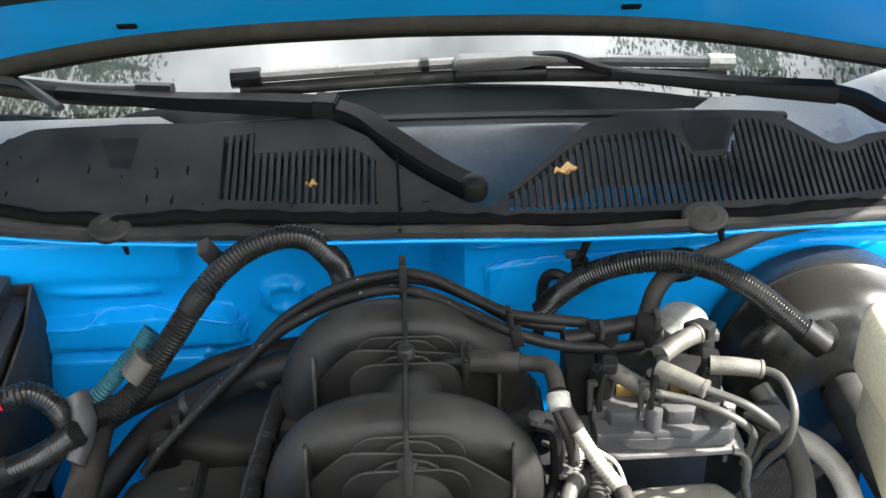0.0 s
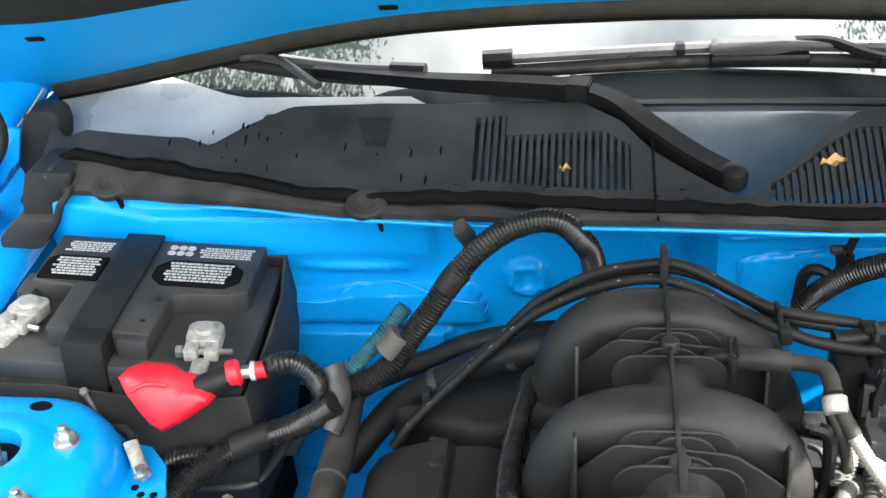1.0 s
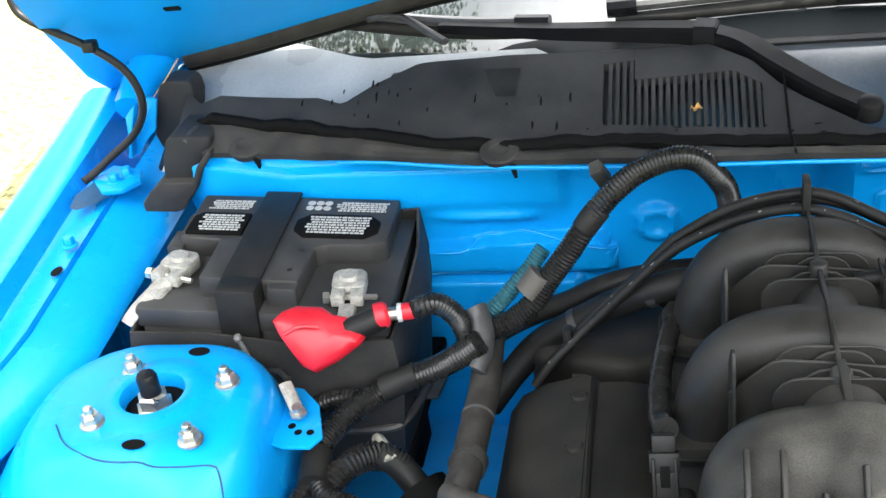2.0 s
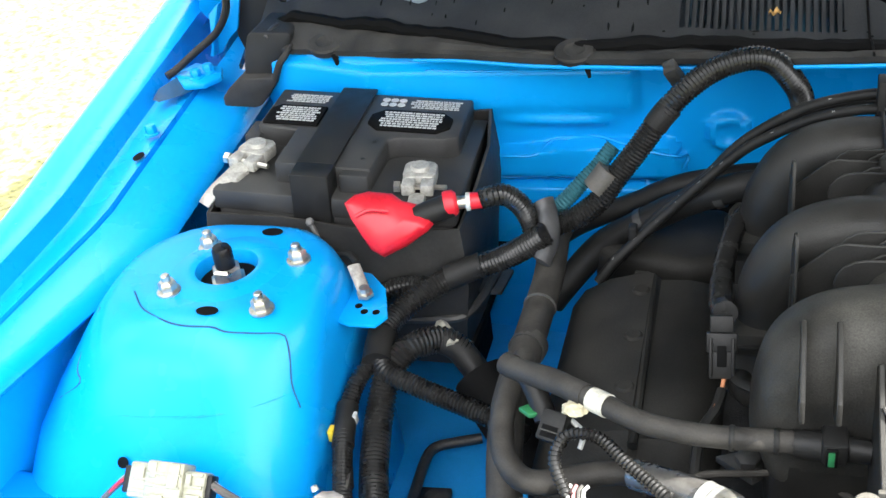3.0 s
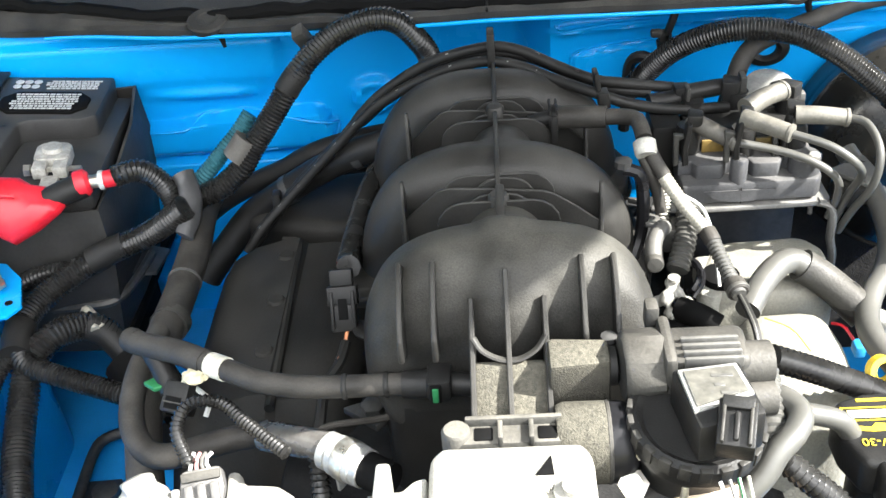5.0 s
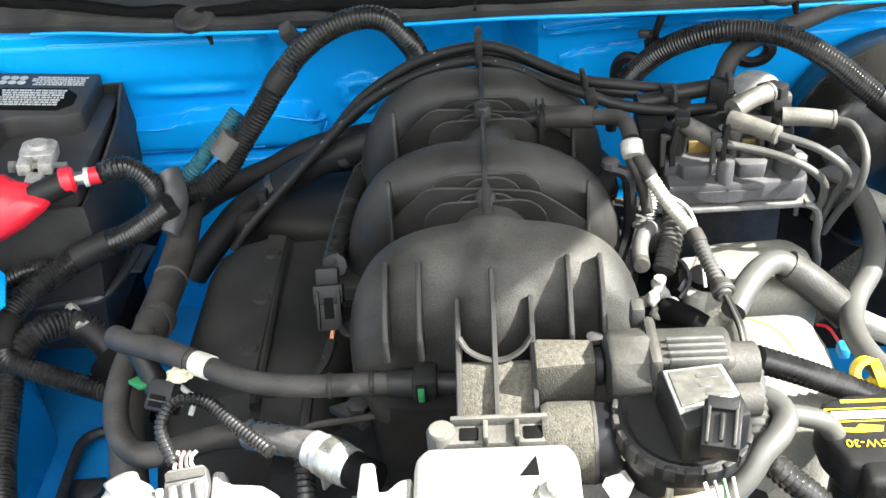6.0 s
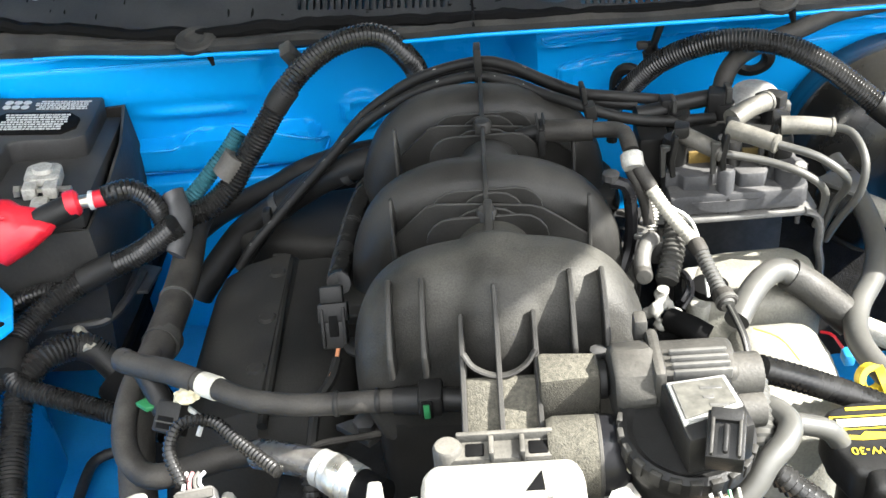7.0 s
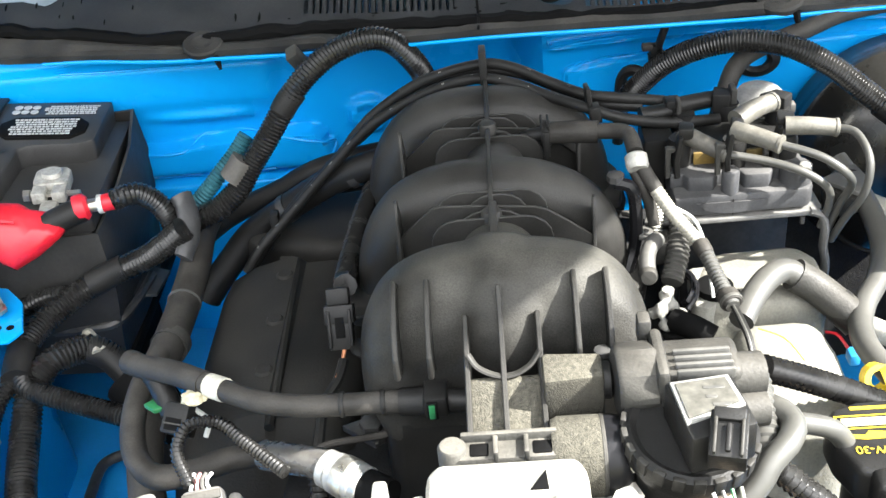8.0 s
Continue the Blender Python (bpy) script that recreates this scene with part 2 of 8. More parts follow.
LEAF_DRY = material("dry_leaf", (0.42, 0.26, 0.09), 0.6, vary=0.3, scale=200)
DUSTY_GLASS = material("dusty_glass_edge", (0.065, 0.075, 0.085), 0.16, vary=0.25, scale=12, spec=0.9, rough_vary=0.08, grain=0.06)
SEAL = material("dusty_seal", (0.024, 0.0215, 0.018), 0.6, vary=0.25, scale=40, spec=0.15, dust=0.08)
FLANGE = material("weathered_flange", (0.024, 0.0235, 0.0225), 0.65, vary=0.35, scale=30, spec=0.2, dust=0.06, bump=0.4, bump_scale=700)
GRASS = material("sunlit_grass", (0.215, 0.205, 0.078), 0.9, vary=0.8, scale=30, bump=0.8, bump_scale=60)
GLASS = bpy.data.materials.new("windscreen_glass")
GLASS.use_nodes = True
_p = GLASS.node_tree.nodes["Principled BSDF"]
_p.inputs["Base Color"].default_value = (0.012, 0.016, 0.016, 1)
_p.inputs["Roughness"].default_value, _p.inputs["IOR"].default_value = 0.02, 1.8
_p.inputs["Transmission Weight"].default_value = 0.0


# ---- ground ----
bm = bmesh.new()
bmesh.ops.create_grid(bm, x_segments=60, y_segments=60, size=60)
for v in bm.verts:
    v.co.z = 0.03 * noise.noise(v.co * 0.4)
ground = tagged(place(bm, "ground", GRASS), "short sunlit yellowish lawn beside the car", "ground", kind="structure")

# ---- car body ----
car = thing("car", "bright blue parked car with its hood raised", "car")


def ramp_up(v, at, soft):
    """0 before at, 1 after it, with a soft step."""
    return 0.5 + 0.5 * math.tanh((v - at) / soft)


def wall_y(x, z):
    k = min(1, max(0, (x - 0.025) / 0.03))
    y = (0.965 + 0.05 * max(0, 0.9 - z)) * (1 - k) + 0.915 * k + 0.06 * min(1, max(0, (abs(x) - 0.5) / 0.2))
    if x < 0.0:
        # upper step, two pressed swages with rounded ends, a soft bulge and a round dimple
        y -= 0.012 * ramp_up(0.943 - 0.006 * ramp_up(x, -0.215, 0.004) * 2, z, 0.003) * ramp_up(-0.214, x, 0.004) * ramp_up(z, 0.89, 0.012)
        top = lerp(x, [(-0.40, 0.847), (-0.345, 0.846), (-0.325, 0.848), (-0.30, 0.853), (-0.185, 0.857), (-0.172, 0.847), (-0.166, 0.825)])
        y -= 0.017 * ramp_up(top, z, 0.002) * ramp_up(z, 0.812, 0.004) * ramp_up(-0.168, x, 0.003)
        y -= 0.015 * ramp_up(0.803, z, 0.002) * ramp_up(-0.205, x, 0.003)
        y -= 0.008 * math.exp(-((z - 0.880) / 0.007) ** 2) * ramp_up(-0.245, x, 0.012) * ramp_up(x, -0.345, 0.02)
        d = math.hypot((x + 0.123) / 1.0, z - 0.866)
        y -= 0.010 * ramp_up(0.021, d, 0.002) - 0.006 * ramp_up(0.010, d, 0.003)
    else:
        # a long bead and a lapped panel on the right half
        bead = lerp(x, [(0.06, 0.9445), (0.15, 0.949), (0.30, 0.953), (0.7, 0.94)])
        y -= 0.007 * math.exp(-((z - bead) / 0.0042) ** 2) * ramp_up(x, 0.063, 0.003)
        lap = lerp(x, [(0.07, 0.92), (0.11, 0.926), (0.17, 0.930), (0.4, 0.936)])
        y -= 0.005 * ramp_up(lap, z, 0.0012) * ramp_up(x, 0.0765, 0.0015)
    return y


xs = [-0.64 + 0.0058 * i for i in range(221)]
zs = [0.35 + 0.1 * i for i in range(4)] + [0.75 + 0.0027 * i for i in range(87)]
WALL_TOP = [(-0.72, 0.925), (-0.6, 0.952), (-0.38, 0.961), (-0.18, 0.973), (0.0, 0.98), (0.25, 0.98), (0.45, 0.96), (0.72, 0.925)]
part("firewall", sheet([[(x, wall_y(x, min(z, lerp(x, WALL_TOP))), min(z, lerp(x, WALL_TOP))) for x in xs] for z in zs]), PAINT, car, "pressed blue painted firewall panel")
for pts in ([(0.075, 0.908), (0.076, 0.919), (0.080, 0.9225), (0.091, 0.926), (0.125, 0.931), (0.165, 0.932), (0.197, 0.933), (0.215, 0.935), (0.26, 0.942)], [(0.061, 0.952), (0.062, 0.948), (0.066, 0.9465), (0.091, 0.949), (0.118, 0.951), (0.15, 0.9525)],
            [(-0.432, 0.94), (-0.427, 0.941), (-0.386, 0.94), (-0.322, 0.94), (-0.271, 0.94)],
            [(-0.371, 0.843), (-0.323, 0.844), (-0.302, 0.856), (-0.258, 0.859), (-0.207, 0.851), (-0.175, 0.844), (-0.164, 0.836), (-0.168, 0.826), (-0.179, 0.826)],
            [(-0.365, 0.814), (-0.301, 0.807), (-0.23, 0.815)]):
    part("bead", tube([(x, wall_y(x, z) - 0.0001, z) for x, z in pts], 0.0014, 8, 0.004), PAINT, car, "sharp pressed bead in the firewall")
part("bay_side", box(-0.72, -0.69, 0.9, 1.35, 0.3, 0.84, 0), PAINT, car)
part("bay_side", box(0.69, 0.72, 0.9, 1.35, 0.3, 0.84, 0), PAINT, car)


# added black panel: paints the deep shade behind the hoses
part("shade_panel", sheet([[(x, 0.945 - 0.012 * math.sin(k * 1.3), z) for x in [-0.17 + 0.02 * i for i in range(17)]] for k, z in enumerate((0.35, 0.5, 0.6, 0.7, 0.76, 0.80, 0.815))], 0.006), FIBRE, car, "black panel standing in for deep shade low on the firewall")


# second added panel, darkening the low right side where sun came through
part("shade_panel", sheet([[(x, 0.897 - 0.008 * math.sin(k * 1.3), z) for x in [0.19 + 0.02 * i for i in range(15)]] for k, z in enumerate((0.35, 0.5, 0.6, 0.7, 0.76, 0.80, 0.82))], 0.006), FIBRE, car, "black panel standing in for deep shade low on the firewall")


part("bulkhead_panel", sheet([[(x, 0.972, z) for x in [-0.68 + 0.02 * i for i in range(17)]] for z in (0.12, 0.22, 0.33, 0.5, 0.62, 0.70)], 0.006), PAINT_DUSTY, car, "dusty blue painted panel low on the firewall")


def fender(s):
    """An inner fender rail and the fender's outer skin; s: which side."""
    prof = [(-0.90, 0.50), (-0.885, 0.62), (-0.87, 0.74), (-0.852, 0.84), (-0.838, 0.88), (-0.825, 0.90), (-0.81, 0.91), (-0.79, 0.912), (-0.775, 0.910), (-0.767, 0.906), (-0.761, 0.884), (-0.752, 0.882), (-0.735, 0.887), (-0.722, 0.888),
            (-0.7205, 0.880), (-0.7192, 0.880), (-0.717, 0.885), (-0.70, 0.878), (-0.68, 0.873), (-0.665, 0.868), (-0.655, 0.863), (-0.652, 0.858), (-0.657, 0.853), (-0.705, 0.842), (-0.708, 0.80), (-0.708, 0.62), (-0.708, 0.4)]
    rows = []
    for i in range(43):
        y = -0.15 + i * 0.0335
        row = []
        for x, z in prof:
            u = min(1, max(0, (-x - 0.64) / 0.2))
            if -0.762 < x < -0.718:
                z -= 0.07 * min(1, max(0, (y - 1.07) / 0.05))
            row.append((-s * (x - (0.08 + 0.07 * u) * (y - 0.8) - 0.3 * (1 - u) * max(0, 0.74 - y)), y, z + 0.05 * u * (y - 0.8)))
        rows.append(row)
    return sheet(rows)


part("fender", fender(-1), PAINT, car, "blue painted fender with folded inner rail")
part("fender", fender(1), PAINT, car, "blue painted fender with folded inner rail")
# floor coloured black to put the bay's deep shade into it
part("bay_floor", box(-0.7, 0.7, -0.1, 1.1, 0.02, 0.32, 0), SHADE_BLACK, car, "black floor of the bay, coloured for its deep shade")
# unseen closing panel, added to stop light entering from the front
part("front_closure", box(-0.72, 0.72, -0.13, -0.09, 0.1, 0.80, 0.005), SHADE_BLACK, car, "unseen black panel that keeps light out of the bay")
# unseen block, added to hold skylight back from the deep bay
part("light_block", box(-0.66, 0.66, -0.085, 0.20, 0.3, 0.80, 0.01), SHADE_BLACK, car, "unseen black block that keeps skylight off the deep bay")
part("frame_rail", box(-0.46, -0.36, -0.05, 0.95, 0.32, 0.56, 0.01), PAINT_DUSTY, car, "blue painted frame rail")
part("frame_rail", box(0.36, 0.46, -0.05, 0.90, 0.32, 0.56, 0.01), PAINT_DUSTY, car, "blue painted frame rail")
part("inner_apron", sheet([[(x, 0.30 + 0.045 * i, 0.585 + 0.001 * i + 0.008 * math.cos((x + 0.46) * 14)) for x in [-0.63 + 0.02 * q for q in range(21)]] for i in range(16)], 0.004), PAINT_DUSTY, car, "dusty blue inner apron panel")
part("front_panel", box(-0.9, 0.9, -0.2, -0.1, 0.3, 0.72, 0.01), PAINT, car)


def tower(s):
    lev = [(0.40, -0.725, -0.444, 0.38, 0.78, 0.03), (0.70, -0.725, -0.444, 0.47, 0.775, 0.05), (0.745, -0.72, -0.444, 0.488, 0.772, 0.06), (0.785, -0.71, -0.444, 0.51, 0.768, 0.065),
           (0.82, -0.692, -0.444, 0.532, 0.765, 0.07), (0.85, -0.673, -0.446, 0.549, 0.757, 0.075), (0.868, -0.661, -0.449, 0.562, 0.75, 0.076), (0.879, -0.652, -0.454, 0.577, 0.743, 0.072),
           (0.885, -0.64, -0.461, 0.587, 0.735, 0.07), (0.886, -0.62, -0.477, 0.605, 0.72, 0.055)]
    b = bmesh.new()
    rings = []
    for z, x0, x1, y0, y1, r in lev:
        ring = []
        wide = min(1.8 * r, 0.45 * (y1 - y0))
        for cx, cy, a0, r in ((x1 - r, y1 - r, 0, r), (x0 + wide, y1 - wide, 90, wide), (x0 + r, y0 + r, 180, r), (x1 - r, y0 + r, 270, r)):
            for k in range(9):
                a = radians(a0 + k * 90 / 8)
                ring.append(b.verts.new((s * -(cx + r * math.cos(a)) if s > 0 else cx + r * math.cos(a), cy + r * math.sin(a), z)))
        rings.append(ring)
    n = len(rings[0])
    for u, w in zip(rings, rings[1:]):
        for j in range(n):
            b.faces.new((u[j], u[(j + 1) % n], w[(j + 1) % n], w[j]))
    hx, hy = (-0.545 if s < 0 else 0.545), 0.662
    hole = [b.verts.new((hx + 0.03 * math.cos(2 * math.pi * j / n), hy + 0.03 * math.sin(2 * math.pi * j / n), 0.887)) for j in range(n)]
    deep = [b.verts.new((hx + 0.029 * math.cos(2 * math.pi * j / n), hy + 0.029 * math.sin(2 * math.pi * j / n), 0.86)) for j in range(n)]
    top = rings[-1]
    off = min(range(n), key=lambda k: (hole[k].co - top[0].co).length)
    sg = 1
    if (hole[(off + 5) % n].co - top[5].co).length > (hole[(off - 5) % n].co - top[5].co).length:
        sg = -1
    for j in range(n):
        a, c = (off + sg * j) % n, (off + sg * (j + 1)) % n
        b.faces.new((top[j], top[(j + 1) % n], hole[c], hole[a]))
        b.faces.new((hole[a], hole[c], deep[c], deep[a]))
    b.faces.new(deep)
    return b


strut = part("strut_tower", tower(-1), PAINT, car, "blue painted strut tower with four studs")
part("strut_tower", tower(1), PAINT, car, "blue painted strut tower")

# ---- hood, raised ----
def hood_at(x, s, lift=0.0):
    c = 0.112 - 0.0325 * x * x + lift
    return (x, 1.083 - 0.79 * s + 0.615 * c, 0.947 + 0.615 * s + 0.79 * c)


def hood_rear(x):
    return lerp(abs(x), [(0, 0.141), (0.12, 0.137), (0.22, 0.126), (0.29, 0.110), (0.36, 0.085), (0.43, 0.054), (0.506, 0.020), (0.588, -0.016), (0.63, -0.032), (0.69, -0.053), (0.75, -0.115), (0.80, -0.155), (0.845, -0.162)])


def hood_half(s):
    return lerp(s, [(-0.09, 0.845), (0.006, 0.818), (0.1, 0.794), (0.18, 0.772), (0.28, 0.735), (0.4, 0.708), (0.55, 0.708), (0.75, 0.74), (1.0, 0.785)])


hood = thing("hood", "raised blue hood with black insulator underneath", "hood")
xs = [-0.845 + 0.0325 * i for i in range(53)]
rows = []
for k in range(31):
    row = []
    for x in xs:
        s = hood_rear(x) + (1.175 - 0.1 * (x / 0.8) ** 2 - hood_rear(x)) * k / 30
        row.append(hood_at(x / 0.845 * hood_half(s), s))
    rows.append(row)
part("inner_panel", sheet(rows, -0.012), HOOD_PAINT, hood, "blue painted underside panel")
seal_xs = [-0.69 + 0.046 * i for i in range(31)]
seal = [hood_at(x, hood_rear(x) - 0.004, -0.001) for x in seal_xs]
part("seal", tube(seal, 0.0115, 10, 0.012), SEAL, hood, "dusty rubber weather seal")
part("seal_lip", tube([hood_at(x, hood_rear(x) - 0.012, -0.009) for x in seal_xs], 0.007, 8, 0.012, flat=0.7), SHADE_BLACK, hood, "black lower lip of the seal")

# ---- windscreen and cowl ----
def glass_z(x, y):
    return 0.972 + 0.45 * (y - (0.93 + 0.25 * x * x)) - 0.14 * abs(x) ** 2


bm = sheet([[(x, 0.94 + 0.24 * x * x + d, glass_z(x, 0.94 + 0.24 * x * x + d)) for x in [-0.70 + 0.035 * i for i in range(41)]] for d in [0.0, 0.04, 0.08, 0.12, 0.2, 0.3, 0.4, 0.6, 0.8, 0.95]], 0.005)
part("windscreen", bm, GLASS, car, "laminated windscreen reflecting the sky")
# pale colour painted in for the sky mirrored by the windscreen corners
SKY_FILM = material("sky_sheen", (0.34, 0.36, 0.37), 0.3, vary=0.2, scale=9, spec=0.5, rough_vary=0.08, grain=0.06)
def film_y(x, f):
    return 0.93 + 0.24 * x * x + ((0.105 if -0.221 < x < 0.301 else 0.118) + 0.06 * x * x + 0.3 * max(0, abs(x) - 0.44)) * f


# the side pieces carry the painted sky; the middle one stays dark
for x0, x1, film, label in ((-0.69, -0.22, SKY_FILM, "pale sheet coloured like reflected sky on the lower windscreen corner"), (-0.22, 0.30, DUSTY_GLASS, "dusty dark lower edge of the windscreen"), (0.30, 0.69, SKY_FILM, "pale sheet coloured like reflected sky on the lower windscreen corner")):
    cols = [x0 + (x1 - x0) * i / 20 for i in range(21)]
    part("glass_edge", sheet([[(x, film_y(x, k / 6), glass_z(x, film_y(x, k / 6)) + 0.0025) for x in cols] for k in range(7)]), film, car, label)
# painted reflection: a black strip where the glass mirrors the hood's underside
HOOD_BAND = [(-0.30, 1.064, 1.066), (-0.276, 1.060, 1.078), (-0.176, 1.044, 1.076), (-0.08, 1.034, 1.073), (0.044, 1.03, 1.0745), (0.14, 1.034, 1.0755), (0.227, 1.05, 1.0785), (0.285, 1.060, 1.0775), (0.34, 1.070, 1.0735)]
band_rows = []
for k in range(4):
    row = []
    for i in range(41):
        x = -0.30 + 0.016 * i
        y0, y1 = lerp(x, [(p[0], p[1]) for p in HOOD_BAND]), lerp(x, [(p[0], p[2]) for p in HOOD_BAND])
        y = y0 + (y1 - y0) * k / 3
        row.append((x, y, glass_z(x, y) + 0.0015))
    band_rows.append(row)
part("hood_reflection", sheet(band_rows), material("hood_reflection_black", (0.004, 0.007, 0.008), 0.5, vary=0.2, scale=15, spec=0.12), car, "matte black strip for the hood reflected in the lower windscreen")
part("glass_moulding", tube([(x, 1.038 + 0.2 * x * x, glass_z(x, 1.038 + 0.2 * x * x) + 0.002) for x in [-0.40 + 0.0205 * i for i in range(40)]], 0.010, 8, 0.02, flat=0.4), COWL_PLASTIC, car, "grey rubber moulding along the glass")
for sx in (-1, 1):
    part("front_pillar", tube([(sx * 0.74, 1.12, 0.95), (sx * 0.71, 1.5, 1.17), (sx * 0.66, 1.93, 1.345)], 0.03, 10, 0.03), PAINT, car, "blue windscreen pillar")
    part("body_side", sheet([[(sx * x, 1.2 + 0.12 * i, z) for x, z in ((0.80, 0.22), (0.87, 0.3), (0.89, 0.55), (0.88, 0.75), (0.85, 0.86), (0.79, 0.93), (0.74, 0.95))] for i in range(15)]), PAINT, car, "blue door and body side")
    part("side_window", sheet([[(sx * (0.745 - 0.08 * k / 3), 1.25 + (1.93 - 1.25) * k / 3 + 0.33 * j * (1 - 0.2 * k / 3), 0.95 + 0.39 * k / 3) for j in range(5)] for k in range(4)]), GLASS, car)
part("rear_panel", sheet([[(x, 2.9, z) for x in (-0.85, -0.4, 0, 0.4, 0.85)] for z in (0.25, 0.6, 0.95)]), PAINT, car)
part("cabin_floor", box(-0.8, 0.8, 1.15, 2.88, 0.2, 0.24, 0), SHADE_BLACK, car)
part("roof", sheet([[(x, 1.89 + 0.2 * x * x + d, 1.36 - 0.06 * (x / 0.6) ** 2 + 0.08 * math.sin(d * 2)) for x in [-0.7 + 0.07 * i for i in range(21)]] for d in (0, 0.1, 0.3, 0.6, 1.0)], 0.02), PAINT, car)

# ---- cowl panel ----
LIP_Y = [(-0.70, 1.07), (-0.6, 1.0), (-0.5, 0.983), (-0.38, 0.955), (-0.27, 0.93), (-0.1, 0.92), (0.05, 0.893), (0.25, 0.898), (0.36, 0.912), (0.45, 0.93), (0.70, 1.07)]
LIP_Z = [(-0.70, 0.942), (-0.6, 0.962), (-0.38, 0.975), (-0.1, 0.988), (0.25, 0.99), (0.45, 0.978), (0.70, 0.942)]
EDGE_Y = [(-0.70, 1.045), (-0.6, 0.985), (-0.39, 0.940), (-0.29, 0.911), (-0.18, 0.888), (-0.08, 0.872), (0.0, 0.855), (0.136, 0.84), (0.235, 0.845), (0.36, 0.87), (0.45, 0.895), (0.70, 1.045)]
EDGE_Z = [(-0.70, 0.925), (-0.6, 0.956), (-0.39, 0.966), (-0.29, 0.972), (-0.18, 0.980), (-0.08, 0.986), (0.0, 0.994), (0.136, 0.998), (0.235, 0.995), (0.36, 0.985), (0.45, 0.972), (0.70, 0.925)]
REAR = [(-0.70, 1.12), (-0.653, 1.094), (-0.63, 1.066), (-0.553, 1.046), (-0.476, 1.028), (-0.446, 1.013), (-0.412, 1.028), (-0.364, 1.042), (-0.345, 1.040), (-0.281, 1.030), (-0.168, 1.018), (-0.069, 1.010), (-0.031, 0.985), (-0.003, 0.950), (0.06, 0.903), (0.08, 0.899), (0.096, 0.914),
        (0.153, 0.964), (0.177, 0.984), (0.21, 0.992), (0.259, 0.995), (0.321, 1.003), (0.361, 1.005), (0.413, 0.975), (0.432, 0.981), (0.474, 1.004), (0.7, 1.12)]
# the front line of the cowl, where the foam begins
FRONT = [(-0.66, 1.052), (-0.624, 1.038), (-0.544, 1.014), (-0.468, 0.992), (-0.401, 0.97), (-0.32, 0.942), (-0.26, 0.929), (-0.161, 0.92), (-0.078, 0.911), (-0.006, 0.899), (0.07, 0.892), (0.145, 0.887), (0.247, 0.889), (0.354, 0.902), (0.449, 0.920), (0.7, 1.06)]


def cowl_z(x, y):
    return lerp(x, LIP_Z) + 0.5 * (y - lerp(x, LIP_Y))


def cowl_pt(x, y, down=0.0):
    return (x, y, cowl_z(x, y) - down)


SLOTS_L = [(-0.166 + 0.0068 * i, 0.936 - 0.165 * (0.0068 * i), 1.003 if i < 4 else lerp(-0.163 + 0.0068 * i, [(-0.14, 0.981), (-0.047, 0.977), (-0.024, 0.959)])) for i in range(21)]
SLOTS_R = []
for i in range(58):
    x = 0.1 + 0.0068 * i
    top = lerp(x, [(0.1, 0.914), (0.124, 0.931), (0.153, 0.955), (0.176, 0.969), (0.208, 0.972), (0.255, 0.977), (0.26, 0.963), (0.269, 0.948), (0.301, 0.951), (0.309, 0.962), (0.318, 0.992), (0.343, 0.996), (0.374, 0.985), (0.413, 0.966), (0.432, 0.972), (0.473, 0.996), (0.5, 1.005)])
    SLOTS_R.append((x, lerp(x, [(0.098, 0.897), (0.15, 0.894), (0.197, 0.896), (0.248, 0.898), (0.301, 0.905), (0.356, 0.912), (0.412, 0.923), (0.452, 0.933), (0.5, 0.948)]), top))

cowl = part("cowl_panel", bmesh.new(), COWL_PLASTIC, car, "weathered black plastic cowl panel")
bm = bmesh.new()


def strip(x0, x1, fa, fb):
    """A strip of the cowl between the lines fa and fb, with its edge folded down."""
    n = max(1, int((x1 - x0) / 0.0068))
    k = 4
    for i in range(n):
        a, b = x0 + (x1 - x0) * i / n, x0 + (x1 - x0) * (i + 1) / n
        va = [bm.verts.new(cowl_pt(a, fa(a) + (fb(a) - fa(a)) * j / k)) for j in range(k + 1)]
        vb = [bm.verts.new(cowl_pt(b, fa(b) + (fb(b) - fa(b)) * j / k)) for j in range(k + 1)]
        for j in range(k):
            bm.faces.new((va[j], vb[j], vb[j + 1], va[j + 1]))
        for j, f in ((0, fa), (k, fb)):
            la, lb = bm.verts.new(cowl_pt(a, f(a), 0.008)), bm.verts.new(cowl_pt(b, f(b), 0.008))
            bm.faces.new((va[j], vb[j], lb, la))


lip_line = lambda x: lerp(x, FRONT)
rear_line = lambda x: max(lerp(x, REAR), lerp(x, FRONT) + 0.002)
l_lo = lambda x: lerp(x, [(p[0], p[1]) for p in SLOTS_L])
l_hi = lambda x: 1.003 if x < -0.1392 else lerp(x, [(-0.139, 0.981), (-0.047, 0.977), (-0.024, 0.959)])
r_lo = lambda x: lerp(x, [(p[0], p[1]) for p in SLOTS_R])
r_hi = lambda x: lerp(x, [(p[0], p[2]) for p in SLOTS_R])
XL0, XL1, XR0, XR1 = -0.1694, -0.0232, 0.0966, 0.4978
strip(-0.66, XL0, lip_line, rear_line)
strip(XL0, XL1, lip_line, l_lo)
strip(XL0, -0.1393, l_hi, rear_line)
strip(-0.1391, XL1, l_hi, rear_line)
strip(XL1, XR0, lip_line, rear_line)
strip(XR0, XR1, lip_line, r_lo)
strip(XR0, XR1, r_hi, rear_line)
strip(XR1, 0.70, lip_line, rear_line)
bmesh.ops.remove_doubles(bm, verts=bm.verts, dist=0.0002)
bm.to_mesh(cowl.data)
bm.free()
cowl.data.shade_smooth()
cowl.data.set_sharp_from_angle(angle=radians(35))

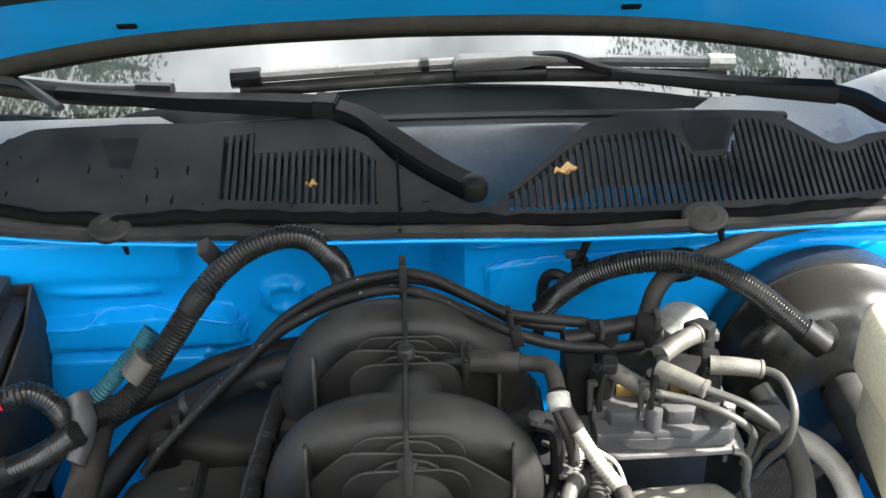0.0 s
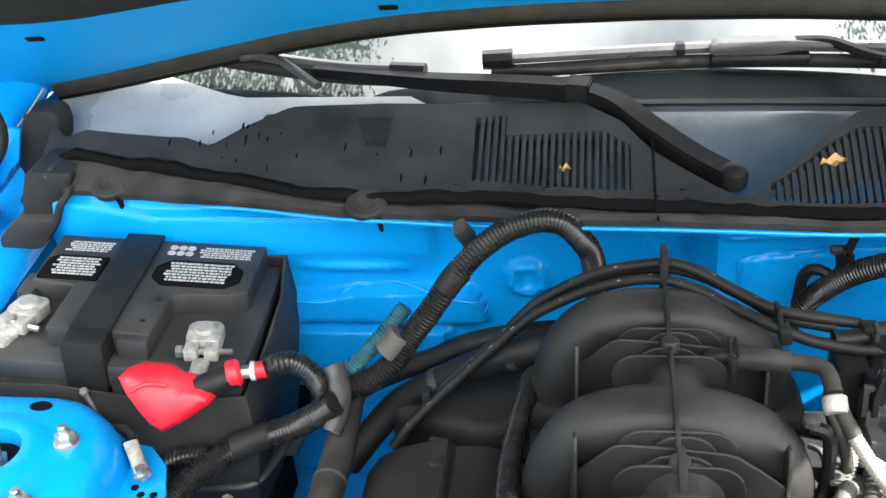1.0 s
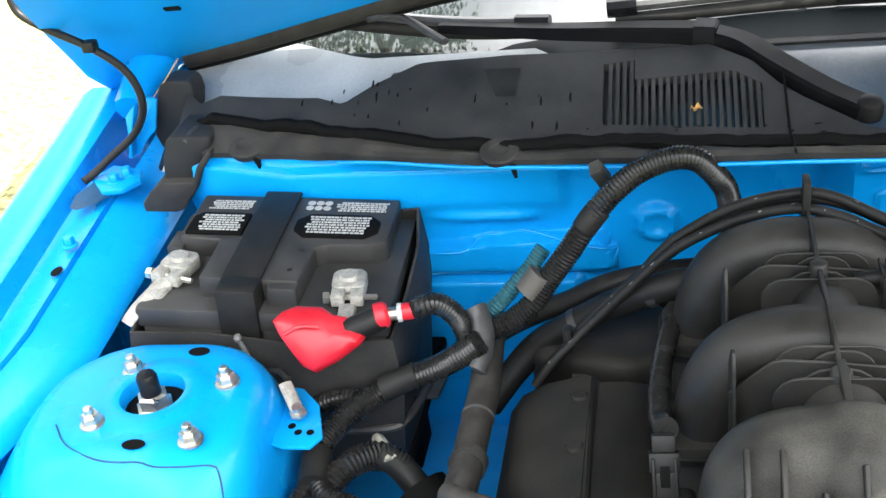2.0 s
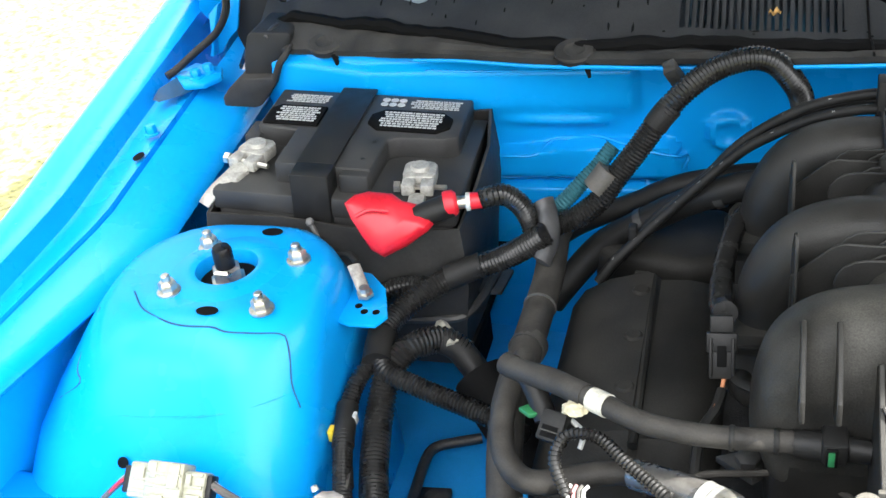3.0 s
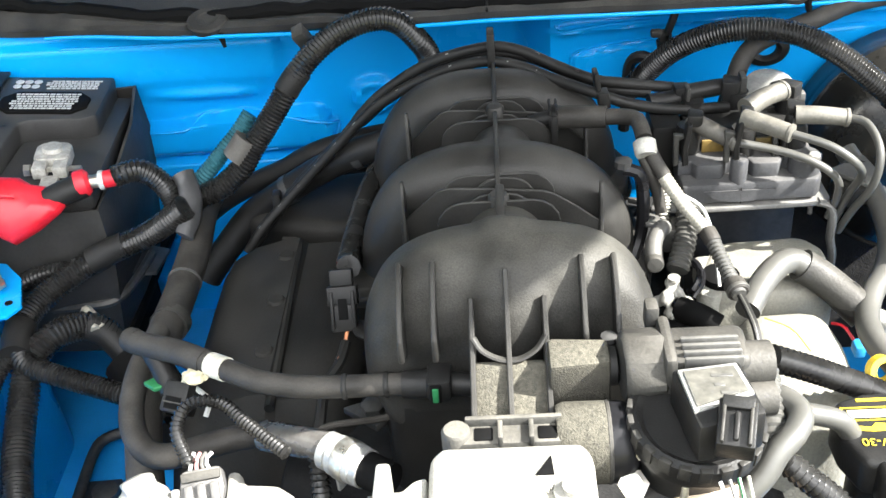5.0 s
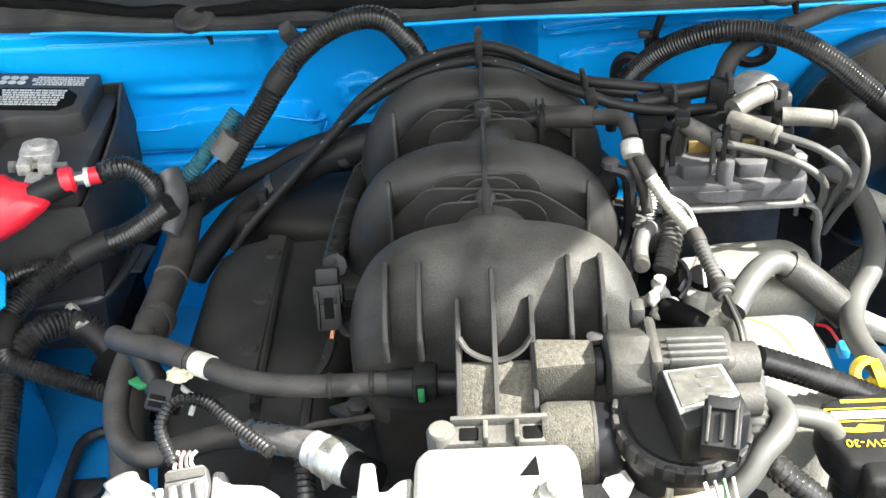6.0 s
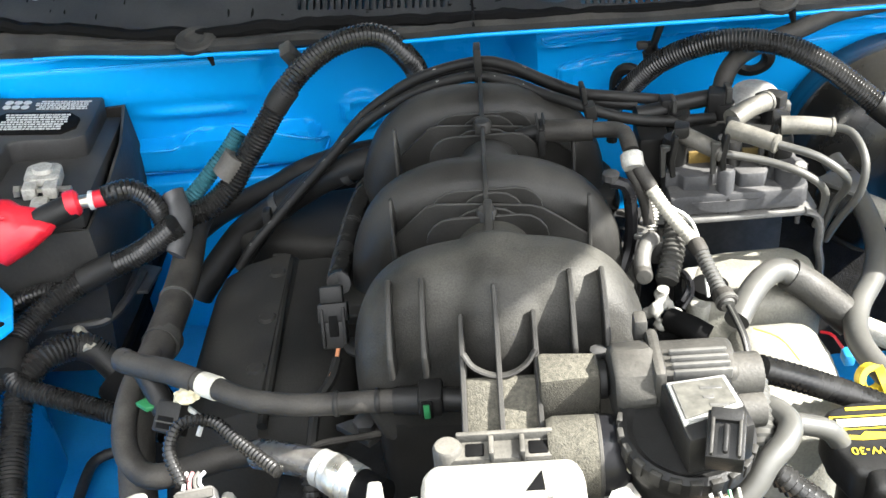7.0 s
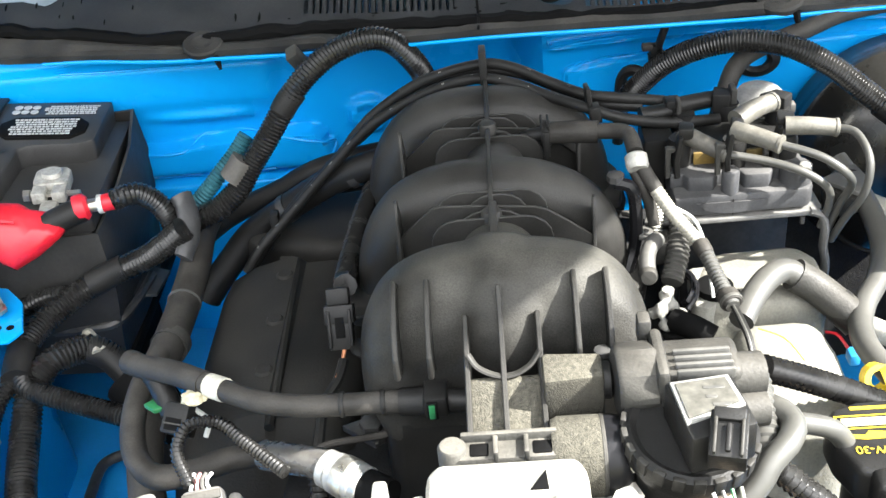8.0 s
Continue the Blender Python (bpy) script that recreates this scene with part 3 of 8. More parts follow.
# front lip of the cowl: a dark foam groove and a grey flange with push fasteners
rows = []
for i in range(141):
    x = -0.612 + i * 1.292 / 140
    y = lip_line(x)
    z = cowl_z(x, y)
    ey, ez = min(lerp(x, EDGE_Y), y - 0.018), lerp(x, EDGE_Z)
    w = 0.003 * noise.noise(Vector((x * 18, 2.1, 0.4))) + 0.001 * noise.noise(Vector((x * 90, 1.1, 0.4)))
    rows.append([(x, y + 0.003, z - 0.002), (x, y - 0.001, z - 0.010), (x, y - 0.009, z - 0.011), (x, y - 0.0115, z - 0.003 + w), (x, 0.55 * (y - 0.0115) + 0.45 * ey, 0.55 * z + 0.45 * ez + 0.001 + w), (x, ey + 0.006, ez + 0.003 + w), (x, ey + w, ez), (x, ey + 0.001 + w, ez - 0.006), (x, ey + 0.012, ez - 0.012)])
part("front_flange", sheet(rows), FLANGE, cowl, "brownish grey weathered flange of the cowl")
foam = [(x, lip_line(x) - 0.0055 + 0.0015 * noise.noise(Vector((x * 70, 3.3, 0.2))), cowl_z(x, lip_line(x)) - 0.0015 + 0.003 * noise.noise(Vector((x * 14, 0.3, 0.7))) + 0.0035 * noise.noise(Vector((x * 60, 5.3, 0.7)))) for x in [-0.645 + 0.0062 * i for i in range(190)]]
part("foam_seal", tube(foam, 0.0075, 8, 0.004), SHADE_BLACK, cowl, "crumbling black foam seal")
rim = [(x, min(lerp(x, EDGE_Y), lip_line(x) - 0.018) - 0.003, lerp(x, EDGE_Z) - 0.007 + 0.002 * noise.noise(Vector((x * 9, 7.1, 0)))) for x in [-0.44 + 0.02 * i for i in range(47)]]
part("firewall_rim", tube(rim, 0.0019, 8, 0.01), PAINT, car, "folded blue rim along the firewall top")
for x in (-0.55, -0.266, 0.262):
    y, z = lerp(x, EDGE_Y), lerp(x, EDGE_Z)
    fs = part("push_fastener", lathe([(0.0125, -0.008), (0.0135, 0), (0.012, 0.002), (0.007, 0.0025), (0.006, 0.0015), (0.001, 0.0015)], Matrix.Translation((x, y + 0.008, z + 0.005)) @ pose(0, 0, 0, 22, 0, 0) @ Matrix.Diagonal((1.5, 1.25, 1, 1)), 18), FLANGE, cowl)
    part("tail", tube([(x + 0.012, y - 0.001, z - 0.004), (x + 0.015, y - 0.004, z - 0.018)], 0.004, 6, taper=0.4), SHADE_BLACK, fs)
# seam between the two halves, mounting pockets and scuffs
part("seam", tube([cowl_pt(-0.004, 0.975, -0.001), cowl_pt(-0.003, 0.93, -0.001), cowl_pt(-0.002, 0.90, -0.001), (-0.002, 0.89, 0.994), (-0.002, 0.854, 0.9955)], 0.0012, 6), SHADE_BLACK, cowl)


def patch(pts, name, mat, down, parent, label=""):
    """A thin raised or sunk piece that lies on the cowl; pts: its outline in x and y."""
    b = bmesh.new()
    hi = [b.verts.new(cowl_pt(x, y, -0.0012)) for x, y in pts]
    cx, cy = sum(p[0] for p in pts) / len(pts), sum(p[1] for p in pts) / len(pts)
    lo = [b.verts.new(cowl_pt(cx + (x - cx) * 0.86, cy + (y - cy) * 0.86, down)) for x, y in pts]
    n = len(pts)
    for i in range(n):
        b.faces.new((hi[i], hi[(i + 1) % n], lo[(i + 1) % n], lo[i]))
    b.faces.new(lo)
    return part(name, b, mat, parent, label)


# flat darker patches paint the shade of pockets that are not sunk in
patch([(-0.290, 1.016), (-0.252, 1.010), (-0.256, 0.978), (-0.276, 0.981)], "pocket", PLASTIC, -0.001, cowl, "flat patch darkened like a shaded moulded pocket")
patch([(0.266, 0.985), (0.317, 0.994), (0.302, 0.957), (0.272, 0.952)], "pocket", PLASTIC, -0.001, cowl, "flat patch darkened like a shaded moulded pocket")
rnd = random.Random(4)
for i in range(34):
    x = rnd.uniform(-0.5, -0.2) if i < 22 else rnd.uniform(-0.19, 0.06)
    y = lip_line(x) + (rnd.uniform(0.012, 0.06) if i < 22 else rnd.uniform(0.003, 0.014))
    w, h = (rnd.uniform(0.0006, 0.0014), rnd.uniform(0.001, 0.0075)) if i < 22 else (rnd.uniform(0.001, 0.0045), rnd.uniform(0.0006, 0.0016))
    ring = [(math.cos(a) * w * rnd.uniform(0.5, 1.2), math.sin(a) * h * rnd.uniform(0.6, 1.2)) for a in [math.pi * k / 4 for k in range(8)]]
    part("scuff", prism(ring, -0.0004, 0.0005, 0, m=Matrix.Translation((x, y, cowl_z(x, y))) @ pose(0, 0, 0, 26.6, 0, 0)), SHADE_BLACK, cowl)
# drain tray under the grille
part("drain_tray", sheet([[(x, lip_line(x) + d, cowl_z(x, lip_line(x)) - 0.028 + 0.3 * d) for x in [-0.22 + 0.02 * i for i in range(37)]] for d in (0.012, 0.04, 0.07)]), PAINT, car, "blue painted drain tray under the grille")

# left end of the cowl with its drain boot
XZ = pose(0, 0, 0, 90, 0, 0)
part("end_cap", prism([(-0.693, 0.991), (-0.685, 0.995), (-0.678, 0.996), (-0.657, 0.994), (-0.652, 0.988), (-0.651, 0.973), (-0.663, 0.928), (-0.68, 0.908), (-0.709, 0.907), (-0.715, 0.927), (-0.71, 0.952), (-0.699, 0.976)], -0.034, 0.002, 0.008, 3, m=Matrix.Translation((0, 1.10, 0)) @ XZ), COWL_PLASTIC, cowl, "rounded end cap of the cowl")
part("drain_boot", prism([(-0.646, 0.97), (-0.639, 0.975), (-0.596, 0.973), (-0.592, 0.968), (-0.595, 0.96), (-0.618, 0.934), (-0.626, 0.919), (-0.66, 0.921), (-0.656, 0.943)], -0.06, 0.0, 0.004, 2, m=Matrix.Translation((0, 0.99, 0)) @ XZ), COWL_PLASTIC, cowl, "black rubber drain boot")
part("drain_boot", prism([(-0.66, 0.925), (-0.621, 0.925), (-0.611, 0.944), (-0.593, 0.962), (-0.59, 0.958), (-0.607, 0.937), (-0.618, 0.916), (-0.64, 0.891), (-0.649, 0.888), (-0.687, 0.89), (-0.687, 0.901), (-0.676, 0.913)], -0.05, 0.008, 0.003, 2, m=Matrix.Translation((0, 0.985, 0)) @ XZ), FLANGE, cowl, "foot of the rubber drain boot")
part("spring_clip", tube([(-0.623, 0.99, 0.968), (-0.618, 1.0, 0.974), (-0.617, 1.015, 0.973)], 0.0028, 8), DARK_STEEL, cowl, "small metal spring clip")


# ---- wipers ----
def bar_along(pts, w, h, taper=1.0):
    """A bar of rounded square section along pts: w across, h high."""
    path = smooth_path(pts, 0.006)
    rings = []
    for i, q in enumerate(path):
        way = (path[min(i + 1, len(path) - 1)] - path[max(i - 1, 0)]).normalized()
        side = way.cross(Vector((0, 0, 1))).normalized()
        up = side.cross(way)
        k = 1 + (taper - 1) * i / (len(path) - 1)
        rings.append([q + side * (u * w * k / 2) + up * (v * h * k / 2) for u, v in ((-1, -1), (1, -1), (1, 0.55), (0.78, 1), (-0.78, 1), (-1, 0.55))])
    b = bmesh.new()
    g = [[b.verts.new(c) for c in r] for r in rings]
    for u, v in zip(g, g[1:]):
        for j in range(6):
            b.faces.new((u[j], u[(j + 1) % 6], v[(j + 1) % 6], v[j]))
    b.faces.new(g[0][::-1])
    b.faces.new(g[-1])
    return b


def strap_along(pts, w, h):
    """A flat bar along pts, w wide and h high."""
    return tube(pts, w, 8, 0.01, flat=h / w)


wiper = thing("windscreen_wiper", "black wiper arm and blade resting on the windscreen", "wiper", "windscreen wipers")
part("arm", bar_along([(0.064, 0.925, 1.0), (0.032, 0.950, 1.008), (-0.005, 0.983, 1.021), (-0.037, 1.013, 1.033), (-0.070, 1.027, 1.040)], 0.028, 0.014), WIPER_BLACK, wiper)
part("arm", bar_along([(-0.060, 1.025, 1.041), (-0.142, 1.038, 1.043), (-0.227, 1.051, 1.044), (-0.345, 1.076, 1.047)], 0.028, 0.017, 0.5), WIPER_BLACK, wiper)
part("hinge_band", bar_along([(-0.062, 1.025, 1.041), (-0.082, 1.028, 1.042)], 0.031, 0.020), WIPER_BLACK, wiper)
part("hook", strap_along([(-0.335, 1.05, 1.04), (-0.38, 1.087, 1.053), (-0.401, 1.097, 1.056), (-0.43, 1.097, 1.053)], 0.006, 0.004), DARK_STEEL, wiper)
part("pivot_nut", lathe([(0.0125, -0.01), (0.0125, 0.0), (0.010, 0.006), (0.004, 0.009), (0.0005, 0.0095)], Matrix.Translation((0.066, 0.921, 1.004)) @ pose(0, 0, 0, 20, 0, 0), 20), PLASTIC, wiper, "round black pivot cap")
b1 = part("blade", strap_along([(-0.232, 1.068, 1.048), (-0.317, 1.082, 1.048), (-0.406, 1.112, 1.049), (-0.55, 1.165, 1.053), (-0.70, 1.25, 1.06)], 0.0065, 0.006), BLADE_GREY, wiper)
part("end_cap", strap_along([(-0.226, 1.067, 1.048), (-0.262, 1.073, 1.048)], 0.008, 0.0075), GLOSS_BLACK, b1)
part("rubber_edge", strap_along([(-0.232, 1.066, 1.038), (-0.317, 1.080, 1.037), (-0.406, 1.108, 1.038), (-0.55, 1.161, 1.042)], 0.003, 0.007), RUBBER, b1)
wiper2 = thing("windscreen_wiper", "black wiper arm with a grey beam blade on the windscreen", "wiper", "windscreen wipers")
b2 = part("blade", strap_along([(-0.165, 1.075, 1.055), (-0.054, 1.077, 1.059), (0.071, 1.082, 1.061), (0.168, 1.083, 1.059), (0.340, 1.088, 1.049)], 0.0065, 0.006), BLADE_GREY, wiper2, "grey beam blade with bright spine")
part("end_cap", strap_along([(-0.168, 1.074, 1.055), (-0.138, 1.075, 1.056)], 0.010, 0.010), GLOSS_BLACK, b2)
part("end_cap", strap_along([(0.315, 1.086, 1.051), (0.342, 1.088, 1.049)], 0.0085, 0.0085), STEEL, b2, "bright end cap")
part("ring", strap_along([(0.022, 1.0795, 1.0605), (0.030, 1.080, 1.0606)], 0.0085, 0.0078), GLOSS_BLACK, b2, "dark joint ring")
part("rubber_edge", strap_along([(-0.16, 1.073, 1.042), (0.071, 1.080, 1.047), (0.335, 1.086, 1.036)], 0.003, 0.007), RUBBER, b2)
part("joint_cover", prism([(0.052, 1.058), (0.054, 1.066), (0.062, 1.0695), (0.12, 1.0705), (0.148, 1.069), (0.175, 1.066), (0.175, 1.060), (0.14, 1.059), (0.115, 1.055), (0.06, 1.0545)][::-1], -0.009, 0.009, 0.003, 2, m=Matrix.Translation((0, 1.079, 0)) @ pose(0, 0, 0, 90, 0, 0)), TAPE, wiper2, "grey moulded joint cover")
part("joint_clip", box(0.055, 0.15, 1.070, 1.083, 1.043, 1.056, 0.004), GLOSS_BLACK, wiper2)
part("arm", bar_along([(0.135, 1.078, 1.067), (0.168, 1.076, 1.066), (0.21, 1.060, 1.056), (0.278, 1.053, 1.049)], 0.011, 0.007), WIPER_BLACK, wiper2)
part("arm", bar_along([(0.435, 1.048, 1.03), (0.346, 1.05, 1.039), (0.278, 1.053, 1.047), (0.21, 1.057, 1.054)], 0.027, 0.017, 0.5), WIPER_BLACK, wiper2)
part("arm", bar_along([(0.43, 1.048, 1.03), (0.459, 1.041, 1.024), (0.49, 1.02, 1.012), (0.56, 0.985, 1.0)], 0.022, 0.012), WIPER_BLACK, wiper2)
part("pivot_nut", lathe([(0.012, -0.02), (0.012, 0.0), (0.004, 0.006)], Matrix.Translation((0.56, 0.985, 1.0)), 16), GLOSS_BLACK, wiper2)


# ---- battery ----
BAT = Matrix.Translation((-0.4855, 0.9455, 0.92)) @ Euler((0, radians(5.2), radians(2.4))).to_matrix().to_4x4()
BATTERY_BLACK = material("battery_black", (0.027, 0.0265, 0.026), 0.5, vary=0.2, scale=30, spec=0.35, dust=0.06, dust_color=(0.22, 0.22, 0.2), bump=0.2, bump_scale=900)
battery = thing("car_battery", "black car battery with printed labels in a black tray", "battery", at=BAT)
part("case", box(-0.118, 0.118, -0.178, -0.004, -0.185, -0.038, 0.006), BATTERY_BLACK, battery, "black plastic case")
part("lid", box(-0.121, 0.121, -0.181, 0.0, -0.044, -0.022, 0.004), BATTERY_BLACK, battery, "black lid rim")
part("lid", prism([(-0.1045, 0.0), (0.1045, 0.0), (0.1045, -0.082), (0.092, -0.09), (0.045, -0.093), (0.036, -0.1), (0.034, -0.158), (-0.062, -0.158), (-0.062, -0.088), (-0.1045, -0.085)][::-1], -0.028, 0.0, 0.003), BATTERY_BLACK, battery, "raised lid with stepped front")
part("lid_step", box(0.005, 0.034, -0.168, -0.104, -0.028, -0.003, 0.003), BATTERY_BLACK, battery)
part("handle_slot", box(-0.117, -0.1, -0.095, -0.06, -0.022, -0.008, 0.003), BATTERY_BLACK, battery)
for u, v in ((0.025, -0.105), (0.022, -0.14)):
    part("vent_plug", lathe([(0.005, 0), (0.005, 0.003), (0.003, 0.004)], Matrix.Translation((u, v, -0.004)), 12), BATTERY_BLACK, battery)
part("hold_down_strap", box(-0.038, 0.0, -0.160, 0.003, 0.0005, 0.004, 0.001), RUBBER, battery, "flat black hold-down strap")
part("hold_down_strap", box(-0.038, 0.0, -0.185, -0.157, -0.06, 0.0035, 0.002), RUBBER, battery, "flat black hold-down strap")


def oct_plate(x0, x1, y0, y1, c):
    return [(x0 + c, y0), (x1 - c, y0), (x1, y0 + c), (x1, y1 - c), (x1 - c, y1), (x0 + c, y1), (x0, y1 - c), (x0, y0 + c)]


lab = []
lab.append(part("label_plate", prism(oct_plate(0.008, 0.093, -0.082, -0.04, 0.012), -0.001, 0.003, 0.001), SHADE_BLACK, battery, "eight-sided black label"))
lab.append(part("label_plate", prism([(-0.1, -0.082), (-0.042, -0.082), (-0.042, -0.042), (-0.092, -0.042), (-0.1, -0.05)], -0.001, 0.003, 0.001), SHADE_BLACK, battery, "black label"))
rnd = random.Random(11)


def print_rows(x0, x1, y0, y1, rows, parent, z):
    """Lines of unreadable print as short pale bars."""
    b = bmesh.new()
    for r in range(rows):
        y = y1 - (y1 - y0) * (r + 0.5) / rows
        h = (y1 - y0) / rows * 0.27
        x = x0 + rnd.uniform(0, 0.006)
        while x < x1 - 0.003:
            w = min(rnd.uniform(0.0012, 0.005), x1 - x)
            box(x, x + w, y - h, y + h, z, z + 0.0005, 0, bm=b)
            x += w + rnd.uniform(0.0005, 0.0013)
    part("print", b, PRINT, parent, "rows of small pale print", smooth=False)


print_rows(0.018, 0.083, -0.078, -0.044, 7, lab[0], 0.003)
print_rows(-0.092, -0.046, -0.078, -0.046, 7, lab[1], 0.003)
print_rows(0.04, 0.096, -0.030, -0.010, 5, battery, 0.0003)
print_rows(-0.092, -0.046, -0.031, -0.012, 5, battery, 0.0003)
b = bmesh.new()
for k in range(3):
    for q in range(2):
        lathe([(0.0042, 0), (0.0042, 0.0005), (0.0026, 0.0005)], Matrix.Translation((0.014 + 0.009 * k, -0.014 - 0.010 * q, 0.0003)), 10, b)
part("print", b, PRINT, battery, "small round warning symbols")
# insulating wrap round the case
ring = [(-0.126, 0.006), (0.0, 0.008), (0.124, 0.006), (0.133, -0.06), (0.131, -0.12), (0.126, -0.188), (0.04, -0.194), (-0.05, -0.19), (-0.124, -0.188), (-0.129, -0.09)]
b = bmesh.new()
tops = [-0.03, -0.03, -0.012, -0.02, -0.032, -0.041, -0.045, -0.042, -0.044, -0.04]
levels = []
for k in range(9):
    f = k / 8
    lv = []
    for (x, y), tz in zip(ring, tops):
        g = 1 + 0.05 * math.sin(f * 3.0) + 0.012 * math.sin(f * 9 + x * 40)
        lv.append((x * g, -0.09 + (y + 0.09) * g, tz + (-0.2 - tz) * f))
    levels.append(lv + [lv[0]])
sheet(levels, 0, b)
bmesh.ops.subdivide_edges(b, edges=b.edges, cuts=1, use_grid_fill=True, smooth=0.6)
bmesh.ops.remove_doubles(b, verts=b.verts, dist=0.0005)
bmesh.ops.solidify(b, geom=b.faces, thickness=0.003)
part("insulating_wrap", b, material("vinyl_wrap", (0.02, 0.0195, 0.0185), 0.6, vary=0.3, scale=25, spec=0.3, dust=0.08, bump=0.4, bump_scale=250), battery, "baggy black fabric wrap round the case")


def clamp(u, v, turn, name, label):
    """A battery post clamp: eye, split ears, bolt and nut."""
    c = thing(name, label, "battery terminal", "battery terminals", at=BAT @ pose(u, v, -0.022, 0, 0, turn) @ Matrix.Scale(0.9, 4))
    part("post", lathe([(0.0125, 0), (0.0105, 0.020), (0.0095, 0.0212), (0.0005, 0.0212)], None, 20), LEAD, c, "round lead post")
    e = prism([(-0.018, -0.012), (-0.014, -0.018), (0.014, -0.018), (0.018, -0.012), (0.018, 0.010), (0.012, 0.017), (-0.012, 0.017), (-0.018, 0.010)], 0.002, 0.017, 0.003)
    box(-0.017, -0.003, -0.034, -0.01, 0.002, 0.015, 0.002, bm=e)
    box(0.003, 0.017, -0.034, -0.01, 0.002, 0.015, 0.002, bm=e)
    part("eye", e, LEAD, c, "corroded grey lead eye")
    part("bolt", lathe([(0.0065, -0.025), (0.0065, -0.019), (0.0032, -0.0185), (0.0032, 0.03), (0.0005, 0.031)], Matrix.Translation((0, -0.026, 0.009)) @ pose(0, 0, 0, 0, 90, 0), 6), STEEL, c, "zinc clamp bolt")
    part("crimp", box(-0.009, 0.009, -0.056, -0.03, -0.008, 0.006, 0.004), LEAD, c)
    return c


clamp(0.078, -0.138, 6, "battery_terminal", "corroded grey clamp on the positive battery post")
neg = clamp(-0.095, -0.115, -14, "battery_terminal", "corroded white clamp on the negative battery post")
part("cable_lug", tube([(0, -0.030, 0.006), (-0.006, -0.050, 0.0), (-0.013, -0.070, -0.008), (-0.018, -0.084, -0.018)], 0.0105, 12, flat=0.55, taper=0.75), LEAD, neg, "whitened cable lug")

# red terminal cover, swung off the post
outline = [(-0.45, 0.728, 0.915), (-0.444, 0.739, 0.917), (-0.435, 0.752, 0.914), (-0.414, 0.757, 0.909), (-0.403, 0.751, 0.905), (-0.384, 0.752, 0.900), (-0.372, 0.736, 0.892), (-0.376, 0.729, 0.889), (-0.396, 0.723, 0.876), (-0.418, 0.718, 0.866), (-0.429, 0.721, 0.870), (-0.436, 0.721, 0.885), (-0.444, 0.722, 0.903)]
bm = bmesh.new()
mid = sum((Vector(q) for q in outline), Vector()) / len(outline)
loops = []
for scale, off in ((0.45, 0.010), (0.8, 0.009), (0.95, 0.006), (1.0, 0.002), (1.0, -0.003), (0.92, -0.008)):
    loops.append([bm.verts.new(mid + (Vector(q) - mid) * scale + Vector((0, -0.7, 0.7)) * off * (1 + 0.25 * noise.noise(Vector(q) * 60))) for q in outline])
for u, w in zip(loops, loops[1:]):
    for k in range(len(outline)):
        bm.faces.new((u[k], u[(k + 1) % len(outline)], w[(k + 1) % len(outline)], w[k]))
bm.faces.new(loops[0])
bm.faces.new(loops[-1][::-1])
bmesh.ops.recalc_face_normals(bm, faces=bm.faces)
boot = thing("terminal_cover", "red rubber terminal cover hanging beside the battery post", "terminal cover")
part("cover", bm, RED, boot)
part("rib", tube([(-0.438, 0.718, 0.908), (-0.425, 0.722, 0.913), (-0.410, 0.728, 0.908)], 0.0018, 6), RED, boot)
part("neck", tube([(-0.388, 0.741, 0.894), (-0.372, 0.746, 0.899), (-0.358, 0.752, 0.902)], 0.0115, 14), PLASTIC, boot, "black cable neck")

# ---- cables of the battery ----
cab = thing("battery_cable", "thick black cable with red sleeves in ribbed loom", "cable")
part("sleeve", lathe([(0.0115, 0), (0.0122, 0.002), (0.012, 0.009), (0.009, 0.012)], along((-0.364, 0.750, 0.903), (-0.352, 0.754, 0.904)), 18), RED, cab, "red rubber sleeve")
part("lug", tube([(-0.354, 0.754, 0.903), (-0.340, 0.757, 0.903)], 0.006, 10), STEEL, cab, "bare crimped lug")
part("band", lathe([(0.0085, 0), (0.0085, 0.004)], along((-0.345, 0.756, 0.903), (-0.335, 0.758, 0.903)), 12), PRINT, cab, "white band")
part("sleeve", tube([(-0.343, 0.757, 0.903), (-0.335, 0.758, 0.9035), (-0.329, 0.759, 0.904)], 0.0078, 14), RED, cab, "red rubber sleeve")
part("loom", tube([(-0.332, 0.759, 0.904), (-0.322, 0.762, 0.906), (-0.312, 0.768, 0.904), (-0.300, 0.772, 0.892), (-0.292, 0.772, 0.876), (-0.288, 0.765, 0.859), (-0.292, 0.757, 0.846)], 0.0098, 14, rib=0.0006, pitch=0.0034), LOOM, cab, "black ribbed loom")
bm = tube([(-0.281, 0.784, 0.889), (-0.276, 0.777, 0.880), (-0.272, 0.764, 0.868), (-0.274, 0.747, 0.858), (-0.277, 0.738, 0.852)], 0.0115, 16, 0.003, flat=0.65, taper=0.75)
for v in bm.verts:
    v.co += 0.0018 * noise.noise_vector(v.co * 70)
part("tape", bm, TAPE, cab, "grey cloth tape binding")

# ---- strut tower details ----
STUDS = [(-0.576, 0.694), (-0.482, 0.678), (-0.487, 0.604), (-0.583, 0.623)]


